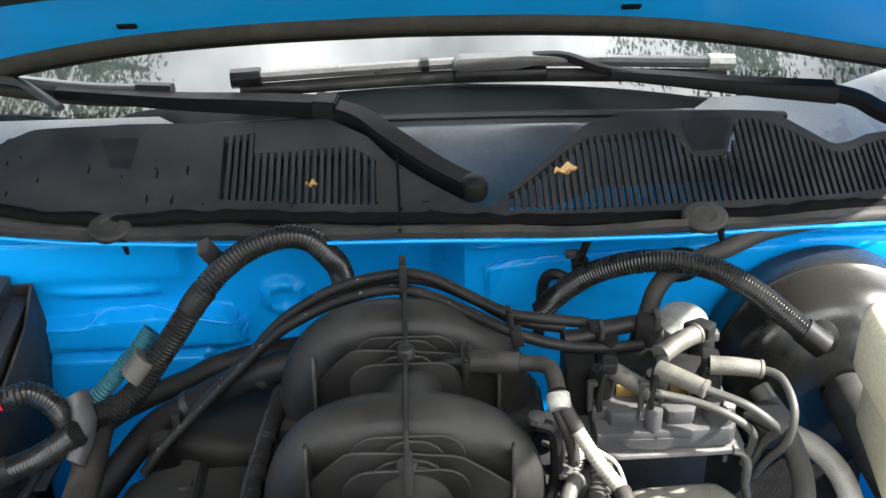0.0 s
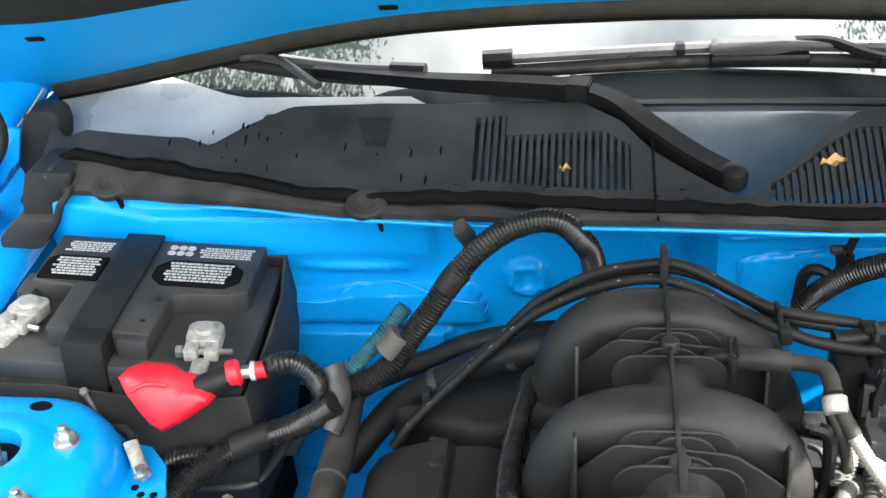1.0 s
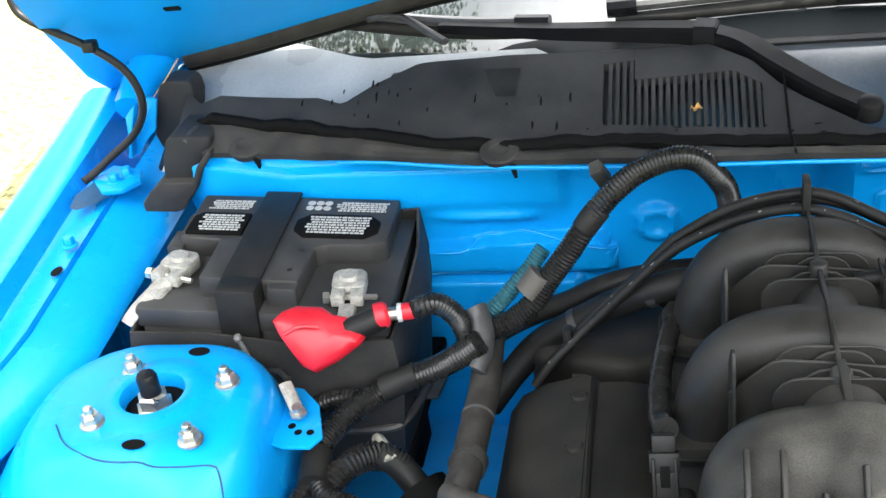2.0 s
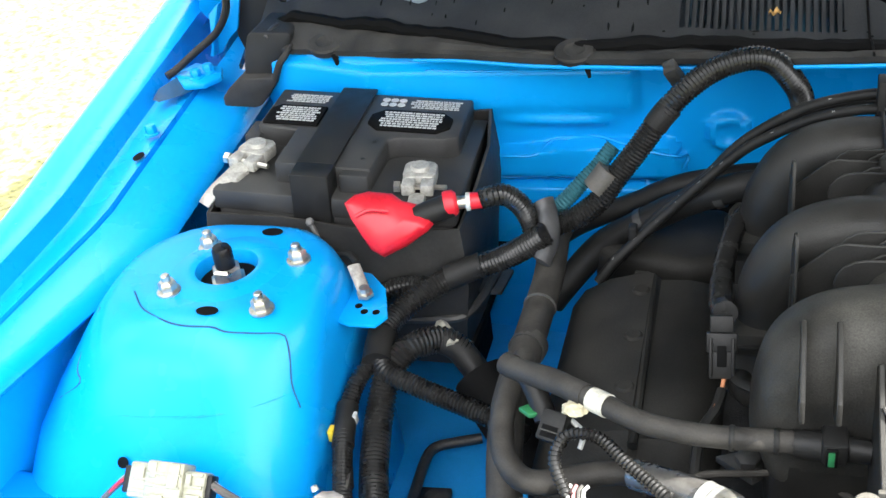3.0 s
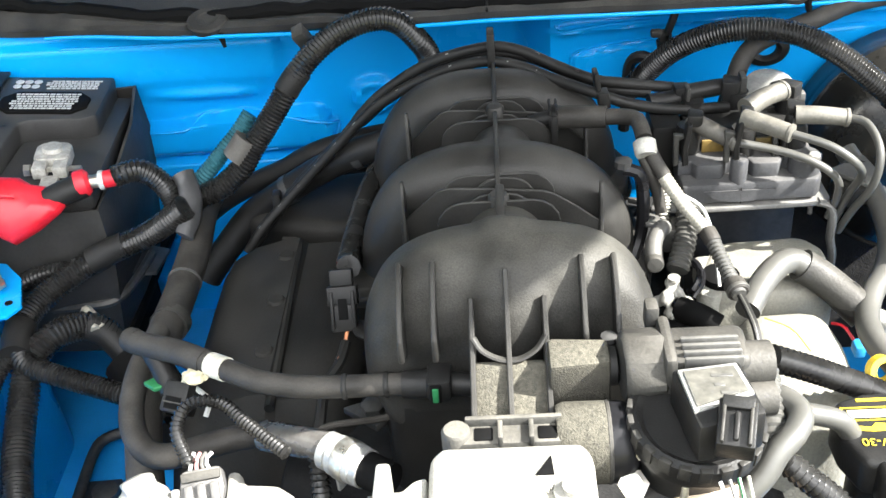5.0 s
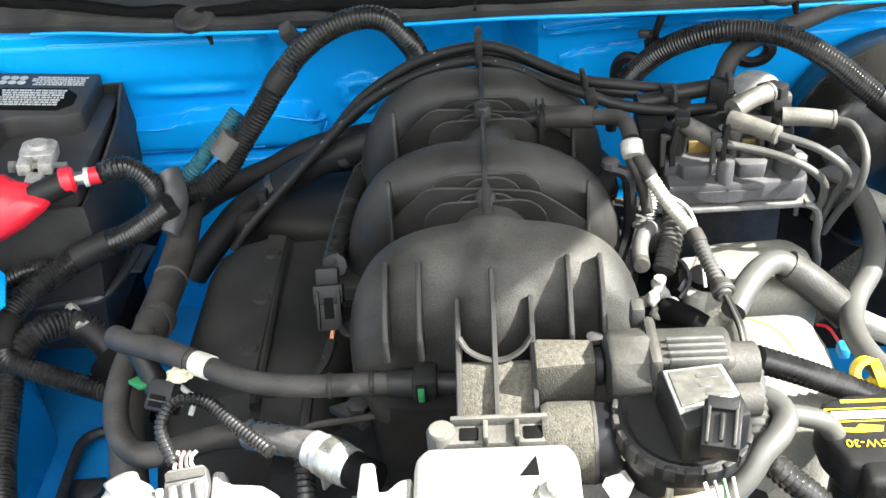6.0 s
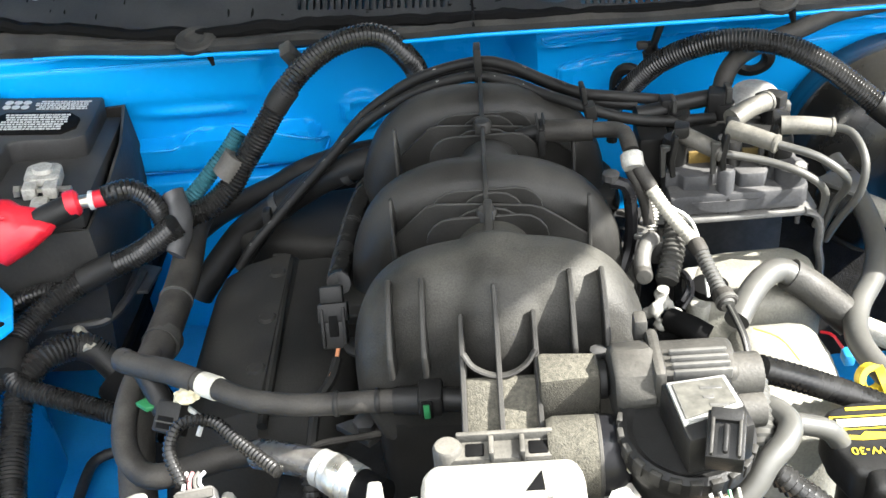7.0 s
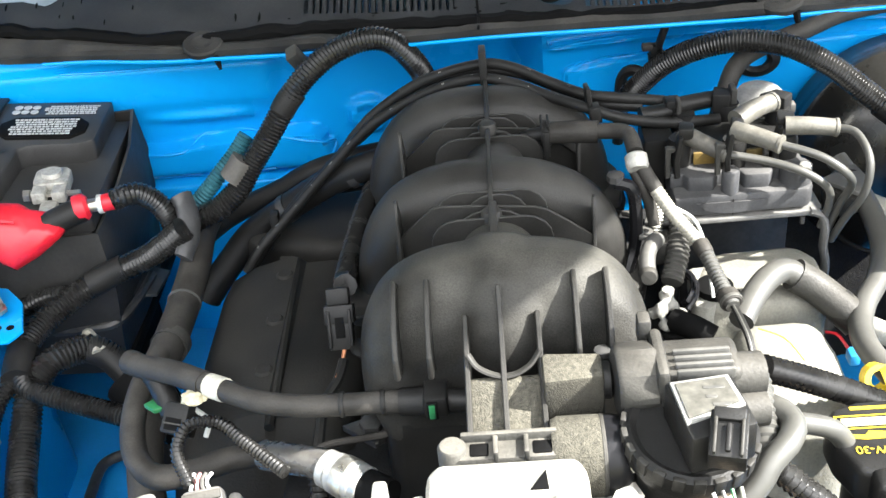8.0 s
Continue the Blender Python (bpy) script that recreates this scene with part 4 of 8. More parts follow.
def stud(x, y, z, r=0.0075, tall=0.018):
    b = lathe([(r * 1.45, 0), (r * 1.45, 0.002), (r * 1.1, 0.003)], Matrix.Translation((x, y, z)), 18)
    lathe([(r * 1.08, 0.002), (r * 1.12, 0.004), (r * 1.08, 0.010), (r * 0.9, 0.0115)], Matrix.Translation((x, y, z)) @ pose(0, 0, 0, 0, 0, 20), 6, b)
    lathe([(r * 0.55, 0.01), (r * 0.55, tall - 0.001), (r * 0.42, tall), (0.0004, tall)], Matrix.Translation((x, y, z)), 12, b)
    return b


for x, y in STUDS:
    part("stud", stud(x, y, 0.886), STEEL, strut, "zinc stud with flanged nut")
part("hole_rim", lathe([(0.056, -0.0005), (0.048, 0.001), (0.042, 0.0028), (0.034, 0.0032), (0.0285, 0.0022), (0.0275, 0.0), (0.0272, -0.02)], Matrix.Translation((-0.545, 0.662, 0.886)), 40, cap=False), PAINT, strut, "raised rim round the opening")
rodm = Matrix.Translation((-0.545, 0.660, 0.872)) @ Euler((radians(0), radians(1), 0)).to_matrix().to_4x4()
# black disc over the blue floor, painting the dark inside the opening
part("hole_shade", lathe([(0.0285, 0), (0.0285, 0.002), (0.012, 0.003)], rodm, 28), SHADE_BLACK, strut)
part("rod_nut", lathe([(0.017, 0.001), (0.017, 0.005), (0.0135, 0.006), (0.0135, 0.016), (0.011, 0.018)], rodm, 6), STEEL, strut, "zinc nut on the strut rod")
part("rod", lathe([(0.009, 0.016), (0.009, 0.035), (0.0075, 0.038), (0.0005, 0.0385)], rodm, 20), GLOSS_BLACK, strut, "black threaded strut rod")
# flat black ovals on the closed plate, for the dark inside two holes
for x, y in ((-0.525, 0.722), (-0.535, 0.592 + 0.006)):
    part("slot_hole", lathe([(0.0085, 0), (0.0085, 0.0008), (0.0005, 0.0008)], Matrix.Translation((x, y, 0.8865)) @ Matrix.Diagonal((1.2, 0.7, 1, 1)), 18), SHADE_BLACK, strut, "oval hole")
seam = [(-0.617, 0.6217, 0.8857), (-0.597, 0.5986, 0.8855), (-0.5693, 0.5849, 0.8839), (-0.5495, 0.5819, 0.8821), (-0.5237, 0.5822, 0.8821), (-0.5121, 0.5798, 0.8799), (-0.4892, 0.5838, 0.8767), (-0.4686, 0.5921, 0.871), (-0.4638, 0.5904, 0.8649), (-0.4604, 0.5813, 0.8511), (-0.4583, 0.5708, 0.8342), (-0.4529, 0.5652, 0.8156)]
# darker copy of the body blue, painting shade along edges and openings
SHADE_BLUE = material("shade_blue", (0.0, 0.045, 0.11), 0.6, vary=0.2, scale=60)
part("plate_edge", tube(seam, 0.0008, 6), SHADE_BLUE, strut, "dark line for the shaded edge of the welded top plate")
part("weld_seam", tube([(-0.6189, 0.5322, 0.8204), (-0.59, 0.5325, 0.8215), (-0.5616, 0.5332, 0.8228), (-0.5171, 0.5356, 0.8271), (-0.4785, 0.5488, 0.8309), (-0.4576, 0.568, 0.8298)], 0.0006, 6), PAINT, strut)
# dark line paints the shade in the crease on the tower's outer flank
part("weld_seam", tube([(-0.6507, 0.613, 0.8728), (-0.6582, 0.5694, 0.8429), (-0.6491, 0.5533, 0.8362), (-0.6766, 0.5535, 0.8161)], 0.0007, 6), SHADE_BLUE, strut)
part("hole", lathe([(0.005, 0), (0.005, 0.001), (0.0004, 0.001)], along((-0.598, 0.5095, 0.790), (-0.598, 0.45, 0.83)), 14), SHADE_BLACK, strut)
tab = part("bracket_tab", prism([(-0.47, 0.735), (-0.437, 0.728), (-0.416, 0.705), (-0.402, 0.664), (-0.41, 0.65), (-0.435, 0.65), (-0.46, 0.66)][::-1], 0.836, 0.840, 0.0012), PAINT, strut, "blue sheet-metal bracket tab")
for x, y in ((-0.433, 0.676), (-0.425, 0.668), (-0.414, 0.668)):
    part("hole", lathe([(0.0035, 0), (0.0035, 0.0006), (0.0004, 0.0006)], Matrix.Translation((x, y, 0.8402)), 12), SHADE_BLACK, tab)
gs = thing("ground_strap", "braided earth cable with a crimped eyelet bolted to the tab", "cable")
part("eyelet", tube([(-0.430, 0.688, 0.846), (-0.437, 0.698, 0.853), (-0.445, 0.709, 0.861)], 0.0065, 12, flat=0.5), LEAD, gs, "dull crimped eyelet")
part("bolt", lathe([(0.008, 0), (0.008, 0.003), (0.005, 0.004), (0.005, 0.009), (0.0004, 0.0095)], Matrix.Translation((-0.429, 0.686, 0.845)), 6), STEEL, gs)
part("wire", tube([(-0.442, 0.712, 0.862), (-0.455, 0.725, 0.862), (-0.475, 0.733, 0.852), (-0.49, 0.735, 0.83)], 0.0035, 8), RUBBER, gs)
RIM_GREY = material("bleached_plastic", (0.13, 0.13, 0.125), 0.5, vary=0.15, scale=80, dust=0.08)
tie = thing("plastic_tie", "upright grey plastic tie peg beside the battery", "cable tie")
part("peg", tube([(-0.499, 0.750, 0.880), (-0.4955, 0.750, 0.868), (-0.493, 0.749, 0.852), (-0.491, 0.748, 0.83)], 0.0024, 8), RIM_GREY, tie)
part("head", lathe([(0.0032, -0.003), (0.0042, 0), (0.003, 0.003), (0.0005, 0.0036)], Matrix.Translation((-0.4992, 0.750, 0.881)), 12), RIM_GREY, tie)
CREAM = material("cream_plastic", (0.31, 0.305, 0.225), 0.5, vary=0.12, scale=90, dust=0.1)
wire = thing("wire_connector", "pale plug with wires on the tower flank", "connector")
CN = Matrix.Translation((-0.536, 0.486, 0.796)) @ Euler((radians(42), 0, radians(-2))).to_matrix().to_4x4() @ Matrix.Scale(0.8, 4)
for k, (x0, x1, y0, y1, h) in enumerate(((-0.042, -0.018, -0.018, 0.018, 0.02), (-0.02, 0.022, -0.023, 0.021, 0.026), (0.02, 0.044, -0.02, 0.015, 0.021))):
    bm = box(x0, x1, y0, y1, 0, h, 0.003)
    for q in range(3):
        box(x0 + 0.002, x1 - 0.002, y0 + 0.006 + q * 0.012, y0 + 0.009 + q * 0.012, h - 0.001, h + 0.0015, 0.0005, 1, bm=bm)
    bmesh.ops.transform(bm, matrix=CN, verts=bm.verts)
    part("shell", bm, CREAM, wire, "ivory plastic shell")
for x0, x1, y0, y1, h0, h1 in ((-0.012, 0.004, -0.0245, -0.012, 0.026, 0.0285), (0.006, 0.018, -0.004, 0.019, 0.026, 0.028), (-0.038, -0.024, 0.002, 0.014, 0.020, 0.0225), (0.026, 0.042, -0.017, -0.008, 0.021, 0.024), (0.024, 0.03, 0.0, 0.012, 0.021, 0.0245), (-0.016, -0.008, 0.004, 0.019, 0.026, 0.0275)):
    part("latch", merge(None, box(x0, x1, y0, y1, h0 - 0.001, h1, 0.0008), CN), CREAM, wire)
for x0, x1 in ((-0.049, -0.041), (0.043, 0.050)):
    part("collar", merge(None, box(x0, x1, -0.014, 0.013, 0.003, 0.018, 0.002), CN), PLASTIC, wire)
part("taped_wire", tube([(-0.572, 0.482, 0.806), (-0.593, 0.473, 0.79), (-0.612, 0.462, 0.77), (-0.62, 0.432, 0.76)], 0.0026, 8), DUSTY_TAPE, wire, "taped wires")
part("taped_wire", tube([(-0.498, 0.480, 0.806), (-0.476, 0.473, 0.80), (-0.44, 0.463, 0.79), (-0.403, 0.449, 0.785)], 0.0034, 8), DUSTY_TAPE, wire, "taped wires")
for k, m in ((0, PRINT), (1, TEAL), (2, RED)):
    part("wire", tube([(-0.502, 0.486 - 0.003 * k, 0.806), (-0.494, 0.481 - 0.002 * k, 0.806), (-0.480, 0.475, 0.802)], 0.0014, 6), m, wire)
    part("wire", tube([(-0.570, 0.488 - 0.003 * k, 0.806), (-0.580, 0.480 - 0.002 * k, 0.802), (-0.595, 0.472, 0.788)], 0.0014, 6), m, wire)
part("fender_bolt", stud(-0.74, 0.90, 0.8945, 0.006, 0.010), PAINT, car, "painted fender bolt")
part("hole", lathe([(0.006, 0), (0.006, 0.001), (0.0005, 0.001)], Matrix.Translation((-0.733, 0.853, 0.892)) @ Matrix.Diagonal((0.9, 1.5, 1, 1)), 18), SHADE_BLACK, car, "oval hole in the fender rail")
apron = part("apron", prism([(-0.74, 0.12), (-0.45, 0.12), (-0.43, 0.5), (-0.74, 0.53)], 0.72, 0.755, 0.012, 3), PAINT, car, "blue painted apron before the tower")
FUSE_GREY = material("fuse_box_grey", (0.1, 0.1, 0.098), 0.6, vary=0.1, scale=30, dust=0.1, bump=0.2, bump_scale=500)
fuse = thing("fuse_box", "light grey fuse box lid", "fuse box")
part("lid", prism([(-0.56, 0.30), (-0.43, 0.30), (-0.43, 0.418), (-0.442, 0.432), (-0.55, 0.43), (-0.565, 0.415)], 0.75, 0.80, 0.008, 3), FUSE_GREY, fuse)
lt = part("latch", box(-0.508, -0.466, 0.424, 0.440, 0.785, 0.808, 0.003), FUSE_GREY, fuse)
part("socket", box(-0.500, -0.474, 0.427, 0.437, 0.806, 0.8085, 0.0005), SHADE_BLACK, lt)
part("socket_pin", box(-0.489, -0.485, 0.428, 0.436, 0.806, 0.8095, 0.0005), GREY_PLASTIC, lt)
valve = thing("service_valve", "grey capped service fitting on a thin line", "valve")
VC = Matrix.Translation((-0.392, 0.457, 0.805)) @ Euler((radians(-14), radians(8), 0)).to_matrix().to_4x4()
part("cap", lathe([(0.0135, -0.008), (0.0135, 0.016), (0.0115, 0.019), (0.0105, 0.0185), (0.0005, 0.019)], VC, 8), material("worn_grey_cap", (0.13, 0.13, 0.13), 0.55, vary=0.2, scale=80, dust=0.2), valve, "grey hexagonal cap")
part("stem", lathe([(0.0105, -0.07), (0.0105, -0.03), (0.012, -0.028), (0.012, -0.008)], VC, 18), CREAM, valve, "cream stem")
part("line", tube([(-0.386, 0.44, 0.745), (-0.383, 0.435, 0.68), (-0.38, 0.43, 0.6)], 0.009, 10), DARK_STEEL, valve)
part("nipple", tube([(-0.405, 0.456, 0.805), (-0.413, 0.458, 0.808)], 0.0045, 8), PLASTIC, valve)
part("nipple_tip", lathe([(0.003, 0), (0.0025, 0.004), (0.0005, 0.0045)], along((-0.402, 0.468, 0.824), (-0.406, 0.472, 0.832)), 8), LEAD, valve)

def moulded(name, bm, mat, parent, label="", voxel=0.0028, rounds=9):
    """One moulded piece: its solids are fused and the corners between them filled."""
    ob = part(name, bm, mat, parent, label)
    w = ob.modifiers.new("fuse", "REMESH")
    w.mode, w.voxel_size, w.use_smooth_shade = "VOXEL", voxel, True
    s = ob.modifiers.new("soften", "SMOOTH")
    s.factor, s.iterations = 0.5, rounds
    return ob


# ---- engine block and dark floor of the bay ----
engine = thing("engine", "dusty engine block with plastic and alloy covers", "engine")
part("block", box(-0.17, 0.19, 0.40, 0.86, 0.35, 0.80, 0.02), FIBRE, engine, "dark grey engine block")


def cover_left():
    rows = []
    for i in range(15):
        y = 0.47 + 0.27 * i / 14
        e = min(1, (i / 2.0)) if i < 2 else min(1, (14 - i) / 2.0)
        e = 1 if 2 <= i <= 12 else (0.55 + 0.45 * math.sin(e * math.pi / 2))
        rows.append([(x, y + 0.010 * (x + 0.17) * 10 * 0.5, 0.74 + (z - 0.74) * e) for x, z in ((-0.246, 0.74), (-0.244, 0.80), (-0.238, 0.832), (-0.226, 0.850), (-0.205, 0.862), (-0.18, 0.868), (-0.168, 0.869), (-0.162, 0.862), (-0.14, 0.862), (-0.122, 0.858), (-0.108, 0.846), (-0.101, 0.82), (-0.099, 0.74))])
    eye = Vector((-0.01, -0.06, 1.374))
    return sheet([[eye + (Vector(q) - eye) * 1.0724 for q in row] for row in rows])


COVER = material("dusty_cover", (0.012, 0.0115, 0.0105), 0.65, vary=0.4, scale=18, spec=0.16, dust=0.08, dust_color=(0.17, 0.16, 0.14), bump=0.3, bump_scale=600)
vl = part("valve_cover", cover_left(), COVER, engine, "dusty black valve cover with a moulded ridge")
part("ridge", tube([(-0.196, 0.762, 0.826), (-0.183, 0.757, 0.828), (-0.180, 0.745, 0.828), (-0.179, 0.69, 0.828), (-0.177, 0.62, 0.828), (-0.176, 0.54, 0.826)], 0.004, 8), COVER, vl)
for y in (0.73, 0.665, 0.60):
    part("boss", lathe([(0.008, -0.006), (0.008, 0.003), (0.006, 0.005), (0.0005, 0.005)], Matrix.Translation((-0.188, y, 0.829)), 14), COVER, vl)
moulded("rear_hump", prism([(-0.235, 0.80), (-0.245, 0.82), (-0.20, 0.875), (-0.12, 0.885), (-0.105, 0.86), (-0.108, 0.79), (-0.15, 0.775)], 0.74, 0.828, 0.012, 3), COVER, vl, "humped rear end of the cover", 0.004, 12)
bm = prism([(0.15, 0.60), (0.152, 0.645), (0.172, 0.672), (0.24, 0.675), (0.254, 0.655), (0.248, 0.60)][::-1], 0.76, 0.868, 0.014, 3)
vr = part("valve_cover", bm, VALVE_ALU, engine, "pale cast alloy valve cover")
part("valve_cover", prism([(0.165, 0.47), (0.168, 0.59), (0.236, 0.592), (0.243, 0.545), (0.232, 0.47)][::-1], 0.74, 0.862, 0.02, 4), VALVE_ALU, engine, "pale cast alloy valve cover")
bm = lathe([(0.014, 0), (0.014, 0.006), (0.010, 0.007), (0.0005, 0.007)], Matrix.Translation((0.165, 0.618, 0.866)), 16)
part("port_plug", bm, SHADE_BLACK, vr)

# ---- intake manifold ----
man = thing("intake_manifold", "dusty black moulded intake manifold with arched runners", "intake manifold")


def arch(yc, by, pts, a=0.027, sides=18):
    """An oval pipe bent in an upright plane; pts: its centre line in x and z."""
    path = smooth_path([(x, yc, z) for x, z in pts], 0.006)
    b = bmesh.new()
    rings = []
    for i, p in enumerate(path):
        way = (path[min(i + 1, len(path) - 1)] - path[max(i - 1, 0)]).normalized()
        nrm = Vector((-way.z, 0, way.x))
        rings.append([b.verts.new(p + nrm * (a * math.cos(t)) + Vector((0, by * math.sin(t), 0))) for t in (2 * math.pi * j / sides for j in range(sides))])
    for u, w in zip(rings, rings[1:]):
        for j in range(sides):
            b.faces.new((u[j], u[(j + 1) % sides], w[(j + 1) % sides], w[j]))
    b.faces.new(rings[0])
    b.faces.new(rings[-1][::-1])
    return b


def loft(rings):
    """A closed skin over rings of points."""
    b = bmesh.new()
    g = [[b.verts.new(p) for p in r] for r in rings]
    n = len(g[0])
    for u, w in zip(g, g[1:]):
        for j in range(n):
            b.faces.new((u[j], u[(j + 1) % n], w[(j + 1) % n], w[j]))
    b.faces.new(g[0][::-1])
    b.faces.new(g[-1])
    bmesh.ops.recalc_face_normals(b, faces=b.faces)
    return b


ARCH = [(-0.086, 0.80), (-0.084, 0.87), (-0.078, 0.910), (-0.060, 0.94), (-0.030, 0.953), (0.002, 0.954), (0.031, 0.951), (0.059, 0.936), (0.074, 0.91), (0.079, 0.87), (0.081, 0.80)]
for yc, by, dz, neck in ((0.768, 0.026, 0.0, 0), (0.642, 0.027, 0.001, 1)):
    rb = arch(yc, by, [(x, z + dz) for x, z in ARCH], 0.025)
    if neck:
        tube([(0.005, 0.718, 0.9415), (0.005, 0.70, 0.9425), (0.004, 0.675, 0.949), (0.003, 0.645, 0.9565)], 0.0245, 24, 0.008, bm=rb)
    moulded("runner", rb, PLASTIC_DUSTY, man, "arched runner")
    for s in (-1, 1):
        cx = 0.080 * s - 0.003
        part("collar", prism([(cx - 0.03, yc - 0.034), (cx + 0.03, yc - 0.034), (cx + 0.034, yc - 0.02), (cx + 0.034, yc + 0.02), (cx + 0.028, yc + 0.034), (cx - 0.028, yc + 0.034), (cx - 0.034, yc + 0.02), (cx - 0.034, yc - 0.02)], 0.862, 0.882, 0.003), PLASTIC_DUSTY, man, "moulded collar")
        part("lip", prism([(cx - 0.033, yc - 0.037), (cx + 0.033, yc - 0.037), (cx + 0.037, yc - 0.02), (cx + 0.037, yc + 0.02), (cx + 0.03, yc + 0.037), (cx - 0.03, yc + 0.037), (cx - 0.037, yc + 0.02), (cx - 0.037, yc - 0.02)], 0.870, 0.8735, 0.001), PLASTIC, man)
# front chamber: a dome with the trunk swelling over it
rows = []
for y, w, top, low in ((0.562, 0.05, 0.925, 0.90), (0.558, 0.074, 0.957, 0.895), (0.549, 0.088, 0.975, 0.89), (0.534, 0.095, 0.985, 0.885), (0.516, 0.098, 0.987, 0.883), (0.503, 0.097, 0.982, 0.885), (0.492, 0.095, 0.971, 0.89), (0.484, 0.091, 0.955, 0.89), (0.479, 0.086, 0.937, 0.885), (0.478, 0.080, 0.915, 0.88), (0.478, 0.074, 0.897, 0.875)):
    row = []
    for k in range(33):
        a = math.pi * (1 - k / 32)
        cx, sx = math.cos(a), math.sin(a)
        row.append((0.004 + w * (abs(cx) ** 0.75) * (1 if cx > 0 else -1), y, low + (top - low) * (sx ** 0.62)))
    rows.append(row + [(0.004 + w * 0.9, y, 0.86), (0.004 - w * 0.9, y, 0.86)])
cb = loft(rows)
tube([(0.004, 0.590, 0.943), (0.004, 0.57, 0.944), (0.004, 0.545, 0.950), (0.004, 0.52, 0.956)], 0.0275, 24, 0.008, bm=cb)
tube([(0.004, 0.535, 0.957), (0.004, 0.519, 0.957), (0.004, 0.507, 0.949), (0.004, 0.499, 0.93), (0.004, 0.497, 0.90)], 0.034, 24, 0.008, bm=cb)
moulded("chamber", cb, CHAMBER_BLACK, man, "domed front chamber", 0.0028, 9)
part("chamber_foot", prism([(-0.075, 0.478), (0.08, 0.478), (0.088, 0.49), (0.088, 0.545), (-0.08, 0.545), (-0.083, 0.49)], 0.79, 0.885, 0.01), PLASTIC, man, "lower half of the chamber")
part("core", box(-0.055, 0.06, 0.56, 0.79, 0.80, 0.925, 0.01), PLASTIC, man)
part("trunk", tube([(0.004, 0.575, 0.918), (0.003, 0.66, 0.92), (0.001, 0.79, 0.916)], 0.026, 20, 0.01), PLASTIC_DUSTY, man, "central trunk")
part("spine", prism([(0.575, 0.93), (0.575, 0.973), (0.60, 0.979), (0.645, 0.9825), (0.70, 0.9765), (0.735, 0.977), (0.765, 0.980), (0.792, 0.978), (0.792, 0.93)][::-1], -0.0017, 0.0017, 0.0007, 1, m=Matrix.Translation((0.001, 0, 0)) @ pose(0, 0, 0, 90, 0, 90)), PLASTIC_DUSTY, man, "raised centre rib")
for y, z in ((0.708, 0.981), (0.579, 0.981)):
    part("boss", lathe([(0.0085, -0.03), (0.0072, -0.002), (0.0058, 0.0), (0.0005, 0.0008)], Matrix.Translation((0.001, y, z - 0.003)), 18), PLASTIC_DUSTY, man, "round moulded boss")
part("boss_tail", prism([(0.545, 0.94), (0.545, 0.977), (0.56, 0.9795), (0.59, 0.9795), (0.59, 0.94)][::-1], -0.003, 0.003, 0.0015, 2, m=Matrix.Translation((0.002, 0, 0)) @ pose(0, 0, 0, 90, 0, 90)), PLASTIC_DUSTY, man)


def plate(outline, y, name, label, half=0.0012):
    part(name, prism(outline, -half, half, 0.0005, 1, m=Matrix.Translation((0, y, 0)) @ pose(0, 0, 0, 90, 0, 0)), PLASTIC_DUSTY, man, label)


def oval(x0, x1, z0, z1):
    r = (z1 - z0) / 2
    return [(x0 + r - r * math.sin(a), z0 + r + r * math.cos(a)) for a in [math.pi * k / 8 for k in range(9)]] + [(x1 - r + r * math.sin(a), z0 + r - r * math.cos(a)) for a in [math.pi * k / 8 for k in range(9)]]


for dy, dz in ((-0.012, 0.002), (0.108, 0.0)):
    plate([(x, z + dz) for x, z in [(-0.070, 0.86), (-0.069, 0.946), (-0.052, 0.962), (-0.041, 0.972), (-0.034, 0.9735), (0.0, 0.9715), (0.032, 0.968), (0.040, 0.965), (0.055, 0.954), (0.072, 0.940), (0.074, 0.86)]], 0.605 + dy, "gusset", "winged moulded gusset")
    plate(oval(-0.039, 0.041, 0.938 + dz, 0.976 + dz), 0.617 + dy, "gusset", "oval moulded gusset")
    plate(oval(-0.017, 0.027, 0.94 + dz, 0.9765 + dz), 0.611 + dy, "gusset", "oval moulded gusset")
    plate(oval(-0.025, 0.027, 0.93 + dz, 0.9725 + dz), 0.597 + dy, "gusset", "oval moulded gusset")
    plate(oval(-0.042, 0.043, 0.934 + dz, 0.9725 + dz), 0.587 + dy, "gusset", "oval moulded gusset")
for x, yt, zt, tilt in ((-0.067, 0.690, 0.984, 2), (0.071, 0.700, 0.974, -3), (-0.066, 0.593, 0.981, 2), (0.073, 0.600, 0.970, -4)):
    part("fin", prism([(yt - 0.022, 0.86), (yt + 0.03, 0.86), (yt + 0.03, zt - 0.03), (yt + 0.008, zt - 0.002), (yt, zt), (yt - 0.006, zt - 0.01)], -0.0013, 0.0013, 0.0006, 1, m=Matrix.Translation((x + yt * math.sin(radians(tilt)), 0, 0)) @ pose(0, 0, 0, 90, 0, 90 + tilt)), PLASTIC_DUSTY, man, "upright fin")
